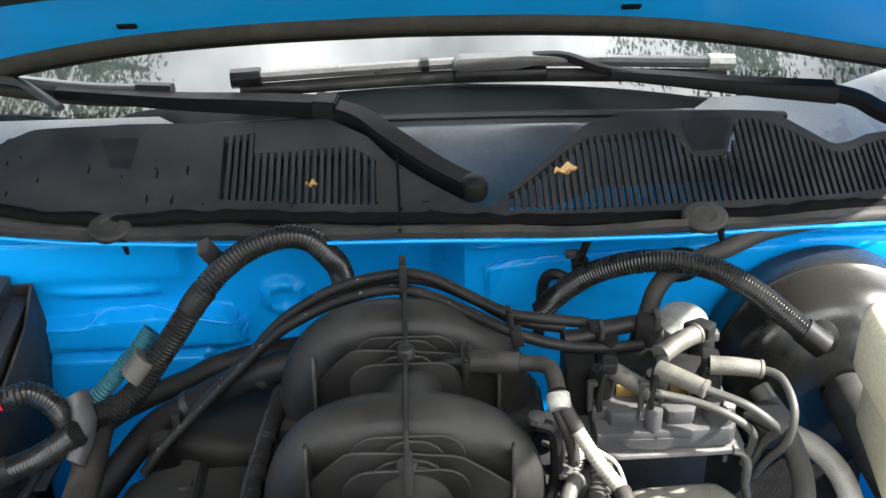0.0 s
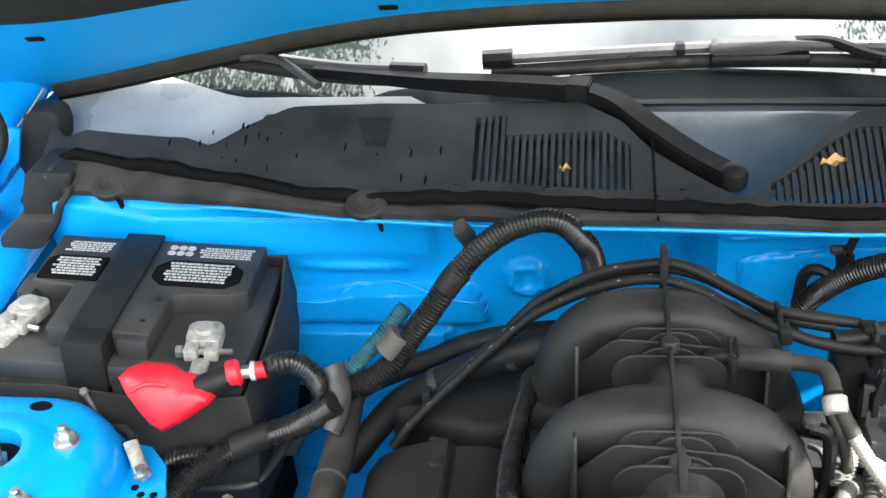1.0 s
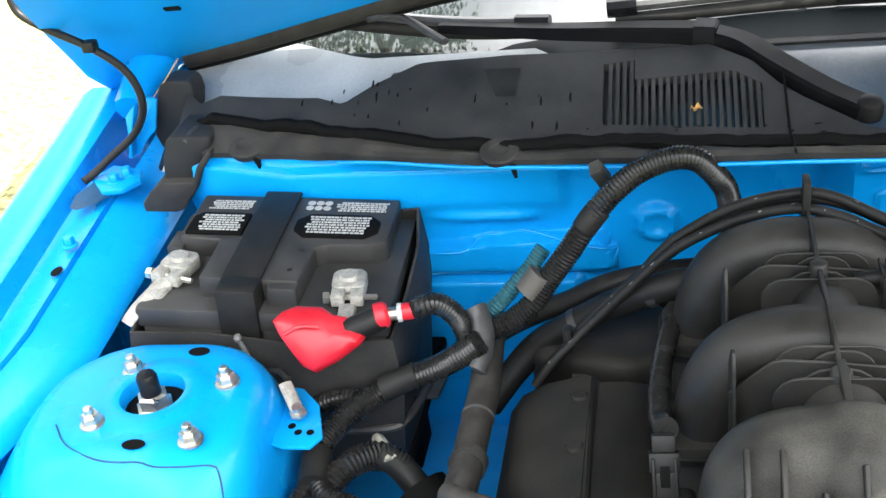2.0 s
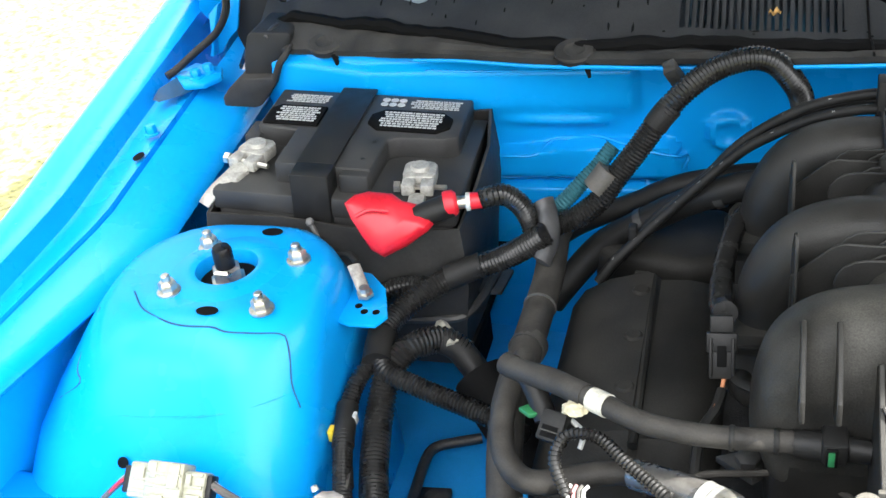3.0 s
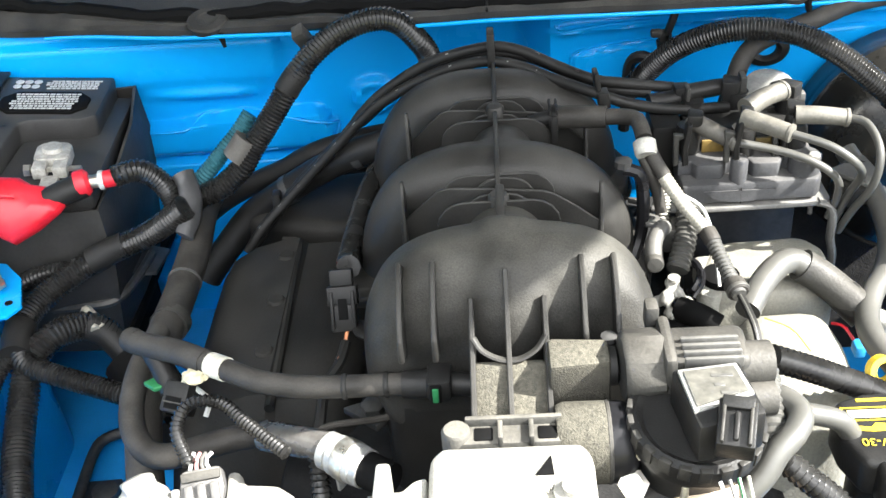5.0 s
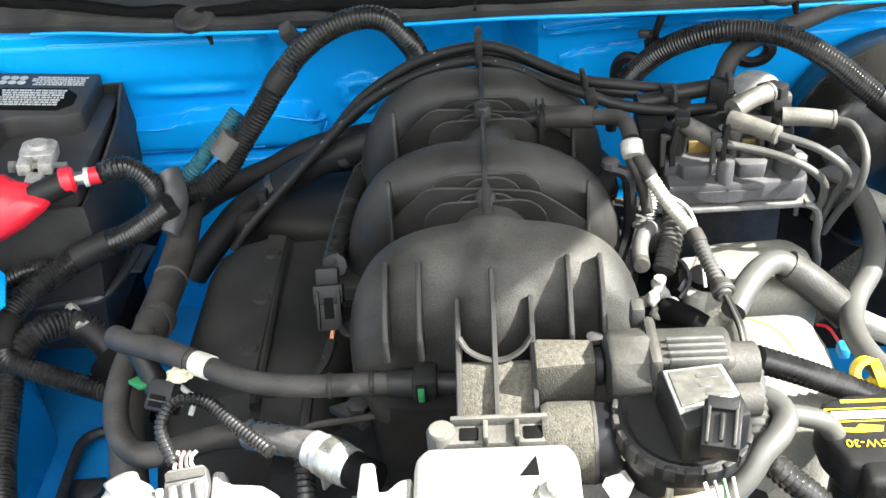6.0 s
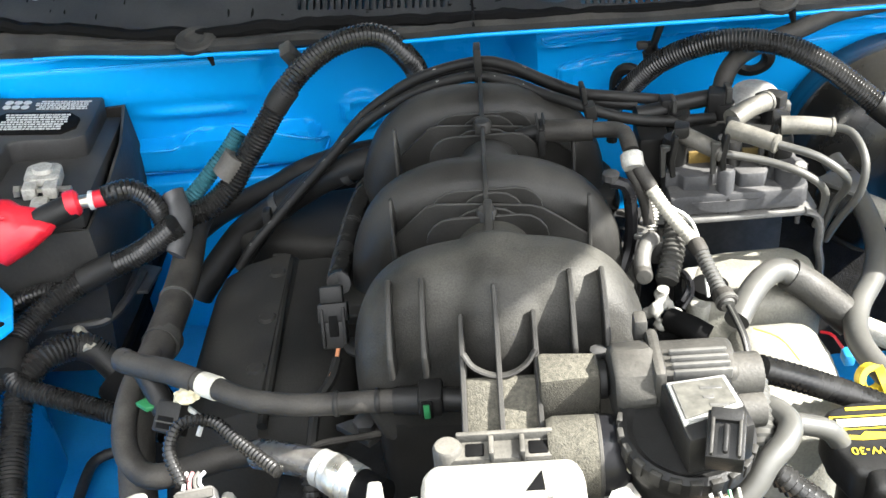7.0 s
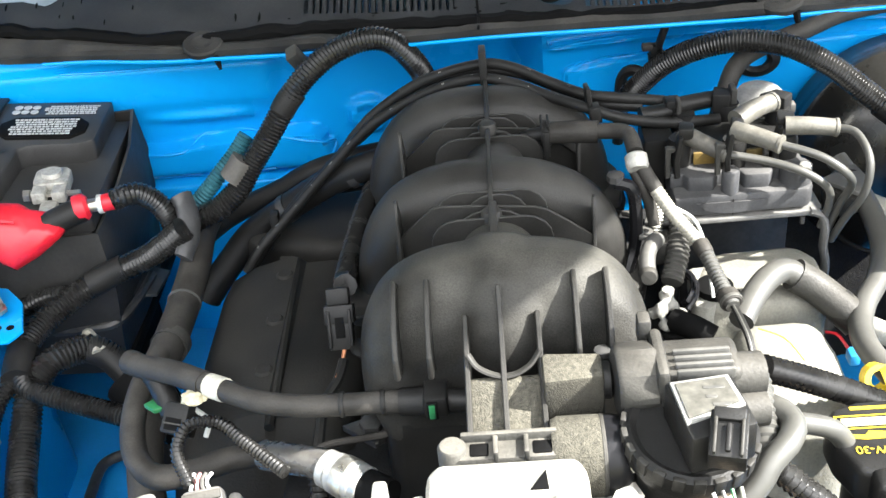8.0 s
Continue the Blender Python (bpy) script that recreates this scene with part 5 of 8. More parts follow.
for x, kind in ((-0.063, 0), (-0.042, 0), (-0.019, 2), (0.003, 1), (0.026, 2), (0.050, 0), (0.070, 0)):
    pr = [[(0.510, 0.970), (0.499, 0.981), (0.487, 0.976), (0.470, 0.964), (0.458, 0.950), (0.456, 0.935), (0.485, 0.920)],
          [(0.494, 0.974), (0.484, 0.984), (0.474, 0.972), (0.452, 0.948), (0.436, 0.938), (0.41, 0.927), (0.402, 0.922), (0.402, 0.86), (0.47, 0.86)],
          [(0.490, 0.955), (0.479, 0.966), (0.470, 0.960), (0.450, 0.946), (0.436, 0.938), (0.41, 0.927), (0.402, 0.922), (0.402, 0.86), (0.47, 0.86)]][kind]
    part("fin", prism(pr, -0.0017, 0.0017, 0.0007, 1, m=Matrix.Translation((x, 0, 0)) @ pose(0, 0, 0, 90, 0, 90)), PLASTIC_DUSTY, man, "tall front fin")
SANDY = material("gritty_plastic", (0.04, 0.038, 0.031), 0.85, vary=0.15, scale=350, spec=0.2, dust=0.2, dust_color=(0.30, 0.28, 0.22), bump=1.0, bump_scale=900)
part("neck", prism([(0.452, 0.86), (0.452, 0.938), (0.446, 0.940), (0.436, 0.931), (0.402, 0.915), (0.398, 0.86)], -0.019, 0.026, 0.002, 2, m=pose(0, 0, 0, 90, 0, 90)), SANDY, man, "neck covered in grit")
part("web", tube([(-0.018, 0.456, 0.953), (-0.013, 0.451, 0.947), (-0.004, 0.448, 0.943), (0.004, 0.447, 0.942), (0.012, 0.448, 0.943), (0.02, 0.451, 0.947), (0.0255, 0.456, 0.953)], 0.0024, 8, 0.003, flat=0.6), PLASTIC_DUSTY, man)
# dusty grey kept lighter than the manifold so the flange reads as sunlit
FLG = material("sunlit_flange", (0.036, 0.036, 0.032), 0.7, vary=0.25, scale=60, dust=0.2, bump=0.4, bump_scale=500)
fl = part("flange", box(-0.030, 0.038, 0.386, 0.403, 0.865, 0.934, 0.003), FLG, man, "mounting flange")
part("flange_boss", lathe([(0.0085, -0.05), (0.0085, 0.0), (0.007, 0.002), (0.0005, 0.0022)], Matrix.Translation((-0.029, 0.3945, 0.936)), 18), FLG, man)
for dx in (-0.0055, 0.012):
    part("flange_rib", box(dx, dx + 0.003, 0.386, 0.4035, 0.93, 0.9385, 0.0008), FLG, man)
part("flange_rib", box(-0.024, 0.040, 0.400, 0.4035, 0.93, 0.9395, 0.001), FLG, man)
# black inlays for the shade in the flange pockets
for x0, x1 in ((-0.019, -0.008), (0.017, 0.028)):
    part("pocket", box(x0, x1, 0.3885, 0.3985, 0.930, 0.9348, 0.001), SHADE_BLACK, fl)
part("arm", prism([(0.026, 0.427), (0.062, 0.43), (0.062, 0.452), (0.026, 0.455)], 0.915, 0.952, 0.003), SANDY, man, "side arm covered in grit")
part("arm_collar", lathe([(0.010, 0), (0.012, 0.002), (0.012, 0.006), (0.009, 0.008)], along((0.06, 0.443, 0.938), (0.075, 0.443, 0.938)), 16), PLASTIC, man)
part("arm_tip", lathe([(0.004, 0), (0.005, 0.002), (0.005, 0.006), (0.002, 0.007)], Matrix.Translation((0.063, 0.455, 0.945)), 10), DARK_STEEL, man)

# ---- throttle body and cast pieces at the front ----
tb = thing("throttle_housing", "sunlit pale cast alloy throttle body", "throttle body")
part("body", prism([(-0.042, 0.24), (0.045, 0.24), (0.046, 0.366), (0.041, 0.377), (-0.037, 0.377), (-0.043, 0.368)], 0.86, 0.943, 0.007, 3), ALU, tb)
part("ear", prism([(0.044, 0.28), (0.068, 0.28), (0.066, 0.338), (0.05, 0.345)], 0.86, 0.918, 0.005), ALU, tb)
for x, y, z in ((-0.026, 0.325, 0.943), (0.033, 0.338, 0.943), (0.058, 0.325, 0.918)):
    part("boss", lathe([(0.011, -0.02), (0.0105, 0.003), (0.006, 0.0035), (0.006, 0.007), (0.0005, 0.0075)], Matrix.Translation((x, y, z)), 14), ALU, tb)
# black triangle on top paints the shade of the notch
part("notch", prism([(0.014, 0.352), (0.024, 0.352), (0.023, 0.366)], 0.9425, 0.9438, 0), SHADE_BLACK, tb)
for k in range(5):
    r = 0.024 + 0.0042 * k
    part("bore_ring", tube([(0.004 + r * math.cos(a), 0.315 + r * 0.85 * math.sin(a), 0.944 + 0.001 * (4 - k)) for a in [math.radians(60 + 14 * q) for q in range(10)]], 0.0017, 8, 0.004), ALU, tb)
part("bore", lathe([(0.022, -0.02), (0.0225, 0.006), (0.019, 0.007), (0.018, -0.01)], Matrix.Translation((0.006, 0.312, 0.943)), 28, cap=False), ALU, tb)
part("side_ear", prism([(-0.073, 0.30), (-0.064, 0.30), (-0.064, 0.366), (-0.072, 0.366)], 0.87, 0.943, 0.002), ALU, tb)
part("side_web", prism([(-0.065, 0.30), (-0.044, 0.30), (-0.044, 0.362), (-0.052, 0.359), (-0.058, 0.352), (-0.065, 0.352)], 0.87, 0.936, 0.003), ALU, tb)
part("screw", lathe([(0.005, 0), (0.005, 0.004), (0.0005, 0.005)], along((-0.073, 0.352, 0.925), (-0.08, 0.352, 0.925)), 12), STEEL, tb)
part("sensor", box(-0.10, -0.076, 0.30, 0.35, 0.85, 0.91, 0.004), PLASTIC, tb, "black sensor block")
can = thing("idle_valve", "grey dusty cylindrical idle valve", "valve")
part("barrel", lathe([(0.001, -0.004), (0.022, -0.002), (0.024, 0.002), (0.024, 0.028), (0.023, 0.0285)], along((0.03, 0.402, 0.916), (0.08, 0.402, 0.916)), 28), SANDY, can)
part("end_dome", lathe([(0.0238, 0.027), (0.0236, 0.034), (0.022, 0.040), (0.017, 0.045), (0.010, 0.047), (0.0005, 0.047)], along((0.03, 0.402, 0.916), (0.08, 0.402, 0.916)), 28), GLOSS_BLACK, can, "smooth dark domed end")
part("band", lathe([(0.0238, 0), (0.0243, 0.0006), (0.0243, 0.002), (0.0238, 0.0026)], along((0.056, 0.402, 0.916), (0.08, 0.402, 0.916)), 28), GREY_PLASTIC, can)
part("stub", tube([(0.07, 0.40, 0.907), (0.082, 0.398, 0.906)], 0.008, 10), YELLOW, can, "brass-coloured stub")
lk = thing("throttle_linkage", "small steel brackets and screws", "bracket")
part("screw", lathe([(0.009, 0), (0.009, 0.004), (0.005, 0.005), (0.005, 0.009), (0.0005, 0.0095)], Matrix.Translation((0.069, 0.378, 0.905)) @ pose(0, 0, 0, 35, 0, 0), 6), STEEL, lk)
part("bar", tube([(0.07, 0.388, 0.922), (0.085, 0.389, 0.922), (0.098, 0.388, 0.92)], 0.006, 10), STEEL, lk)
part("plate", box(0.072, 0.098, 0.368, 0.384, 0.895, 0.899, 0.001), DARK_STEEL, lk)
part("plate", box(0.094, 0.098, 0.365, 0.388, 0.88, 0.915, 0.001), STEEL, lk)
part("tan_pipe", lathe([(0.017, -0.06), (0.018, -0.012), (0.019, -0.010), (0.019, -0.004), (0.016, 0.0), (0.008, 0.006), (0.0005, 0.007)], Matrix.Translation((0.109, 0.378, 0.905)), 22), material("tan_plastic", (0.42, 0.33, 0.24), 0.5, vary=0.1, dust=0.2), lk, "tan capped pipe")

# ---- purge valve, pressure sensor and its plug ----
pv = thing("purge_valve", "dusty grey solenoid valve with a hex collar", "solenoid valve")
part("collar", lathe([(0.020, 0), (0.0225, 0.003), (0.0225, 0.022), (0.019, 0.026)], along((0.068, 0.432, 0.945), (0.10, 0.434, 0.945)), 8), GREY_PLASTIC, pv)
part("body", box(0.088, 0.140, 0.416, 0.450, 0.925, 0.962, 0.006, 3), GREY_PLASTIC, pv)
part("tab", box(0.084, 0.092, 0.452, 0.464, 0.955, 0.972, 0.002), GREY_PLASTIC, pv)
part("clip_ring", box(0.090, 0.0975, 0.412, 0.455, 0.922, 0.966, 0.004), GREY_PLASTIC, pv)
for k in range(4):
    part("rib", box(0.101, 0.134, 0.4135 + 0.006 * k, 0.4165 + 0.006 * k, 0.958, 0.9655, 0.0012), LIGHT_GREY, pv)
part("outlet", tube([(0.132, 0.428, 0.948), (0.152, 0.43, 0.946)], 0.0135, 18), GREY_PLASTIC, pv)
part("outlet", tube([(0.135, 0.412, 0.935), (0.152, 0.414, 0.934)], 0.0105, 18), GREY_PLASTIC, pv)
egr = thing("egr_valve", "dark round diaphragm valve with a crimped rim", "valve")
EG = Matrix.Translation((0.106, 0.396, 0.938)) @ Euler((radians(8), radians(4), 0)).to_matrix().to_4x4()
part("can", lathe([(0.030, -0.05), (0.034, -0.02), (0.0385, -0.012), (0.0385, 0.0), (0.034, 0.0015), (0.030, -0.001), (0.012, 0.001), (0.0005, 0.0015)], EG, 36), PLASTIC, egr)
for k in range(12):
    a = math.radians(150 + k * 17)
    part("crimp", merge(None, box(-0.0034, 0.0034, -0.0018, 0.0018, -0.008, 0.0020, 0.0008), EG @ Matrix.Translation((0.0375 * math.cos(a), 0.0375 * math.sin(a), 0)) @ Matrix.Rotation(a + math.pi / 2, 4, "Z")), PLASTIC_DUSTY, egr)
RIM_PALE = material("pale_rim", (0.2, 0.2, 0.19), 0.5, vary=0.15, scale=80, dust=0.1)
sens = thing("pressure_sensor", "flat grey sensor with a pale rim and black plug", "sensor")
SP = [(0.095, 0.405), (0.128, 0.409), (0.133, 0.384), (0.099, 0.371)]
part("base", prism([(0.092, 0.408), (0.131, 0.412), (0.137, 0.37), (0.10, 0.36)][::-1], 0.938, 0.9645, 0.003), PLASTIC, sens)
part("rim", prism(SP[::-1], 0.9635, 0.966, 0.0008), RIM_PALE, sens, "pale raised rim")
part("plate", prism([(0.0978, 0.4025), (0.1258, 0.4058), (0.1298, 0.3855), (0.1008, 0.3745)][::-1], 0.9655, 0.9668, 0), material("sensor_face", (0.05, 0.05, 0.043), 0.6, vary=0.35, scale=180, dust=0.1), sens, "grey face with faint moulded marks")
for u, v, w in ((0.118, 0.398, 0.006), (0.1155, 0.3905, 0.003), (0.120, 0.384, 0.005)):
    part("mark", box(u - w, u + w, v - 0.0012, v + 0.0012, 0.9667, 0.9671, 0.0002, 1), LIGHT_GREY, sens)
plug = thing("connector_plug", "black square plug with coloured wires", "connector")
PL = Matrix.Translation((0.1195, 0.363, 0.960)) @ Euler((radians(24), 0, radians(-14))).to_matrix().to_4x4() @ Matrix.Diagonal((0.8, 0.66, 0.8, 1))
for nm, bx, mt in (("shell", (-0.0125, 0.0125, -0.02, 0.02, -0.012, 0.012), PLASTIC), ("lip", (-0.0105, 0.0105, 0.010, 0.021, 0.010, 0.016), PLASTIC), ("rail", (-0.010, -0.0075, -0.019, 0.012, 0.010, 0.0165), GREY_PLASTIC),
                   ("rail", (0.0075, 0.010, -0.019, 0.012, 0.010, 0.0165), GREY_PLASTIC), ("rail", (-0.0018, 0.0018, -0.016, 0.008, 0.010, 0.0155), PLASTIC)):
    part(nm, merge(None, box(*bx, 0.0015), PL), mt, plug)
for k, m in enumerate((PRINT, LIGHT_GREY, GREEN, WHITE_PLASTIC)):
    part("wire", tube([(0.108 + 0.005 * k, 0.341 + 0.001 * k, 0.945), (0.112 + 0.004 * k, 0.328, 0.935), (0.12 + 0.002 * k, 0.31, 0.91)], 0.0011, 6), m, plug)
part("taped_wire", tube([(0.12, 0.325, 0.92), (0.125, 0.305, 0.90), (0.14, 0.29, 0.87)], 0.009, 10), RUBBER, plug)

# ---- hoses and looms, left side ----
def hose(name, label, category, pts, r, mat, rib=0.0, pitch=0.0045, sides=14, flat=1.0):
    h = thing(name, label, category)
    part("hose" if not rib else "loom", tube(pts, r, sides, 0.006, rib, pitch, flat=flat), mat, h)
    return h


main = hose("wiring_loom", "thick black ribbed loom arching up to the firewall", "loom", [(-0.278, 0.78, 0.857), (-0.27, 0.785, 0.863), (-0.252, 0.79, 0.868), (-0.231, 0.797, 0.883), (-0.216, 0.805, 0.903), (-0.195, 0.812, 0.93), (-0.175, 0.82, 0.957), (-0.156, 0.83, 0.976), (-0.133, 0.845, 0.988), (-0.105, 0.857, 0.993), (-0.083, 0.865, 0.986), (-0.066, 0.872, 0.964), (-0.057, 0.878, 0.942), (-0.053, 0.88, 0.90)], 0.0106, LOOM, 0.0006, 0.0035)
part("sleeve", tube([(-0.182, 0.817, 0.948), (-0.176, 0.8195, 0.956), (-0.168, 0.824, 0.964)], 0.0113, 14), RUBBER, main, "smooth taped sleeve")
part("tape", tube([(-0.236, 0.803, 0.891), (-0.229, 0.806, 0.899), (-0.222, 0.809, 0.908)], 0.0155, 16, 0.003, flat=0.8), DUSTY_TAPE, main, "dusty tape binding two looms")
part("clip", merge(None, box(-0.006, 0.006, -0.008, 0.008, -0.012, 0.012, 0.002), Matrix.Translation((-0.1685, 0.864, 0.976)) @ pose(0, 0, 0, 20, -25, 0)), GREY_PLASTIC, main, "grey plastic clip")
part("teal_loom", tube([(-0.278, 0.796, 0.864), (-0.274, 0.800, 0.869), (-0.259, 0.805, 0.883), (-0.246, 0.812, 0.896), (-0.233, 0.82, 0.908), (-0.221, 0.828, 0.922)], 0.0075, 12, rib=0.0007, pitch=0.0034), TEAL, main, "thin teal ribbed loom")
branch = hose("wiring_loom", "black ribbed loom branching in front of the battery", "loom", [(-0.274, 0.75, 0.875), (-0.291, 0.75, 0.862), (-0.316, 0.75, 0.847), (-0.365, 0.742, 0.829), (-0.400, 0.716, 0.816), (-0.416, 0.683, 0.808), (-0.413, 0.65, 0.80)], 0.0112, LOOM, 0.0006, 0.0036)
part("tape", tube([(-0.335, 0.749, 0.840), (-0.35, 0.746, 0.835), (-0.368, 0.741, 0.828)], 0.0122, 14), RUBBER, branch, "black cloth tape wrap")
part("tape", tube([(-0.417, 0.68, 0.807), (-0.416, 0.662, 0.803), (-0.413, 0.645, 0.80)], 0.0138, 14), RUBBER, branch, "black cloth tape wrap")
part("loom", tube([(-0.413, 0.655, 0.80), (-0.402, 0.640, 0.796), (-0.380, 0.632, 0.792), (-0.352, 0.624, 0.787), (-0.305, 0.608, 0.782), (-0.27, 0.59, 0.78)], 0.0088, 14, rib=0.0007, pitch=0.0036), LOOM, branch)
part("loom", tube([(-0.413, 0.658, 0.80), (-0.428, 0.638, 0.79), (-0.4325, 0.61, 0.778), (-0.428, 0.58, 0.772), (-0.42, 0.55, 0.766), (-0.402, 0.495, 0.756), (-0.385, 0.44, 0.745)], 0.0078, 12, rib=0.0007, pitch=0.0036), LOOM, branch)
part("tape", tube([(-0.433, 0.612, 0.779), (-0.431, 0.598, 0.775), (-0.428, 0.58, 0.770), (-0.426, 0.572, 0.768)], 0.0098, 12), RUBBER, branch, "black cloth tape wrap")
part("tape", tube([(-0.426, 0.572, 0.768), (-0.42, 0.552, 0.763), (-0.414, 0.534, 0.758)], 0.0082, 12), RUBBER, branch)
part("clip", box(-0.4415, -0.4365, 0.578, 0.588, 0.766, 0.778, 0.001), YELLOW, branch, "yellowed clip")
part("clip", box(-0.4235, -0.4205, 0.596, 0.602, 0.772, 0.782, 0.0005), PRINT, branch)
part("strap_tail", tube([(-0.412, 0.545, 0.765), (-0.408, 0.53, 0.768), (-0.412, 0.515, 0.758), (-0.405, 0.505, 0.762)], 0.0022, 6), GREY_PLASTIC, branch)
big = hose("wiring_loom", "wide black ribbed loom dropping beside the tower", "loom", [(-0.345, 0.69, 0.782), (-0.364, 0.69, 0.796), (-0.388, 0.670, 0.801), (-0.405, 0.648, 0.787), (-0.408, 0.62, 0.766), (-0.402, 0.575, 0.749), (-0.39, 0.53, 0.739), (-0.375, 0.475, 0.735), (-0.36, 0.42, 0.73)], 0.0124, LOOM, 0.0008, 0.0040)
part("tie", tube([(-0.372, 0.712, 0.795), (-0.365, 0.70, 0.802), (-0.35, 0.685, 0.795)], 0.0055, 8), WHITE_PLASTIC, big, "white cable tie")
part("tie", tube([(-0.358, 0.688, 0.800), (-0.354, 0.680, 0.798)], 0.004, 8), WHITE_PLASTIC, big, "white cable tie")
part("tape", tube([(-0.366, 0.689, 0.797), (-0.35, 0.69, 0.786), (-0.33, 0.68, 0.765)], 0.0128, 14), RUBBER, big)
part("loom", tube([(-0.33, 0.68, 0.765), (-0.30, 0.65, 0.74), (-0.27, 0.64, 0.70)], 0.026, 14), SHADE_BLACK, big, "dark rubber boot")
hose("wiring_loom", "thin ribbed loom behind the earth tab", "loom", [(-0.45, 0.745, 0.80), (-0.42, 0.742, 0.815), (-0.39, 0.738, 0.822)], 0.008, LOOM, 0.001, 0.0045)
tray = thing("battery_tray", "black steel battery tray bracket", "tray")
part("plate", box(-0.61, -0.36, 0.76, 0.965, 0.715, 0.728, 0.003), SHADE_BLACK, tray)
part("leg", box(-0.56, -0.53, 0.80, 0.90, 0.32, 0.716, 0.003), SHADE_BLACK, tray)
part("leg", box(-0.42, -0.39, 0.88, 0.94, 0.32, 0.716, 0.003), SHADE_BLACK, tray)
part("rim", tube([(-0.47, 0.755, 0.765), (-0.40, 0.755, 0.768), (-0.365, 0.76, 0.77), (-0.352, 0.79, 0.772), (-0.345, 0.83, 0.775)], 0.0045, 8), DARK_STEEL, tray)
part("ear", prism([(-0.37, 0.80), (-0.335, 0.80), (-0.33, 0.84), (-0.355, 0.85)], 0.768, 0.772, 0.001), DARK_STEEL, tray)
pipe = hose("metal_pipe", "thin dark metal line low in the bay", "pipe", [(-0.36, 0.75, 0.62), (-0.385, 0.741, 0.62), (-0.406, 0.73, 0.62), (-0.411, 0.708, 0.62), (-0.409, 0.647, 0.62), (-0.407, 0.60, 0.62), (-0.40, 0.52, 0.62)], 0.0055, DARK_STEEL)
part("bracket", prism([(-0.412, 0.686), (-0.379, 0.688), (-0.371, 0.642), (-0.375, 0.60), (-0.405, 0.60)][::-1], 0.602, 0.608, 0.001), DARK_STEEL, pipe)
part("boss", lathe([(0.013, 0), (0.013, 0.008), (0.010, 0.010), (0.0005, 0.010)], Matrix.Translation((-0.388, 0.666, 0.608)), 18), DARK_STEEL, pipe)
# heater hoses
DUSTY_HOSE = material("dusty_rubber_hose", (0.022, 0.0205, 0.0185), 0.6, vary=0.35, scale=50, spec=0.2, dust=0.12, dust_color=(0.2, 0.185, 0.16), bump=0.25, bump_scale=700)
SILVER = material("dull_silver", (0.42, 0.42, 0.40), 0.4, metal=0.6, vary=0.2, scale=120, dust=0.1, bump=0.2, bump_scale=400)
hh = hose("heater_hose", "thick dusty black rubber hose with a clip band", "hose", [(-0.272, 0.83, 0.842), (-0.276, 0.80, 0.838), (-0.273, 0.745, 0.832), (-0.275, 0.695, 0.826), (-0.275, 0.641, 0.828), (-0.276, 0.57, 0.825), (-0.270, 0.51, 0.79), (-0.262, 0.47, 0.73), (-0.258, 0.45, 0.62)], 0.0142, DUSTY_HOSE)
part("tie", lathe([(0.0150, -0.0008), (0.0150, 0.0008)], along((-0.2745, 0.705, 0.8275), (-0.275, 0.675, 0.826)), 24), LIGHT_GREY, hh, "thin pale tie")
part("band", lathe([(0.0160, 0), (0.0160, 0.012)], along((-0.274, 0.655, 0.825), (-0.276, 0.635, 0.828)), 24), GREY_PLASTIC, hh, "grey band")
HB = hose("heater_hose", "fat black hose running behind the valve cover", "hose", [(-0.284, 0.795, 0.766), (-0.273, 0.80, 0.78), (-0.257, 0.81, 0.797), (-0.232, 0.82, 0.821), (-0.193, 0.82, 0.847), (-0.151, 0.815, 0.873), (-0.106, 0.81, 0.892), (-0.06, 0.82, 0.89)], 0.0135, RUBBER)
hose("heater_hose", "second black hose along the firewall side", "hose", [(-0.29, 0.85, 0.802), (-0.264, 0.85, 0.821), (-0.235, 0.85, 0.836), (-0.202, 0.85, 0.850), (-0.18, 0.85, 0.862), (-0.148, 0.85, 0.873), (-0.09, 0.85, 0.882), (-0.03, 0.86, 0.87)], 0.0105, RUBBER)
for pa, pb, rr in (((-0.198, 0.82, 0.844), (-0.151, 0.815, 0.873), 0.0142), ((-0.13, 0.8125, 0.882), (-0.106, 0.81, 0.892), 0.0142)):
    part("band", lathe([(rr, 0), (rr, 0.008)], along(pa, pb), 20), DARK_STEEL, HB, "dark steel band")
low = hose("coolant_hose", "black coolant hose bending under the cover to a clamp", "hose", [(-0.266, 0.60, 0.855), (-0.269, 0.554, 0.858), (-0.268, 0.517, 0.850), (-0.256, 0.489, 0.845), (-0.236, 0.481, 0.840), (-0.191, 0.494, 0.842), (-0.165, 0.493, 0.845), (-0.145, 0.481, 0.851), (-0.125, 0.468, 0.856)], 0.0092, DUSTY_HOSE)
part("steel_pipe", tube([(-0.168, 0.492, 0.8455), (-0.148, 0.480, 0.852), (-0.122, 0.467, 0.857), (-0.108, 0.459, 0.857)], 0.0108, 16), material("worn_pipe", (0.11, 0.105, 0.098), 0.28, metal=0.5, vary=0.3, scale=70, dust=0.1), low, "worn bright metal pipe")
CL = along((-0.122, 0.466, 0.856), (-0.085, 0.440, 0.857))
part("clamp", lathe([(0.0115, 0.001), (0.0132, 0.002), (0.0132, 0.008), (0.0122, 0.0085), (0.0122, 0.0095), (0.0138, 0.010), (0.0140, 0.012), (0.0140, 0.030), (0.0134, 0.0305), (0.0134, 0.036), (0.0128, 0.0365)], CL, 26), SILVER, low, "wide silver hose clamp")
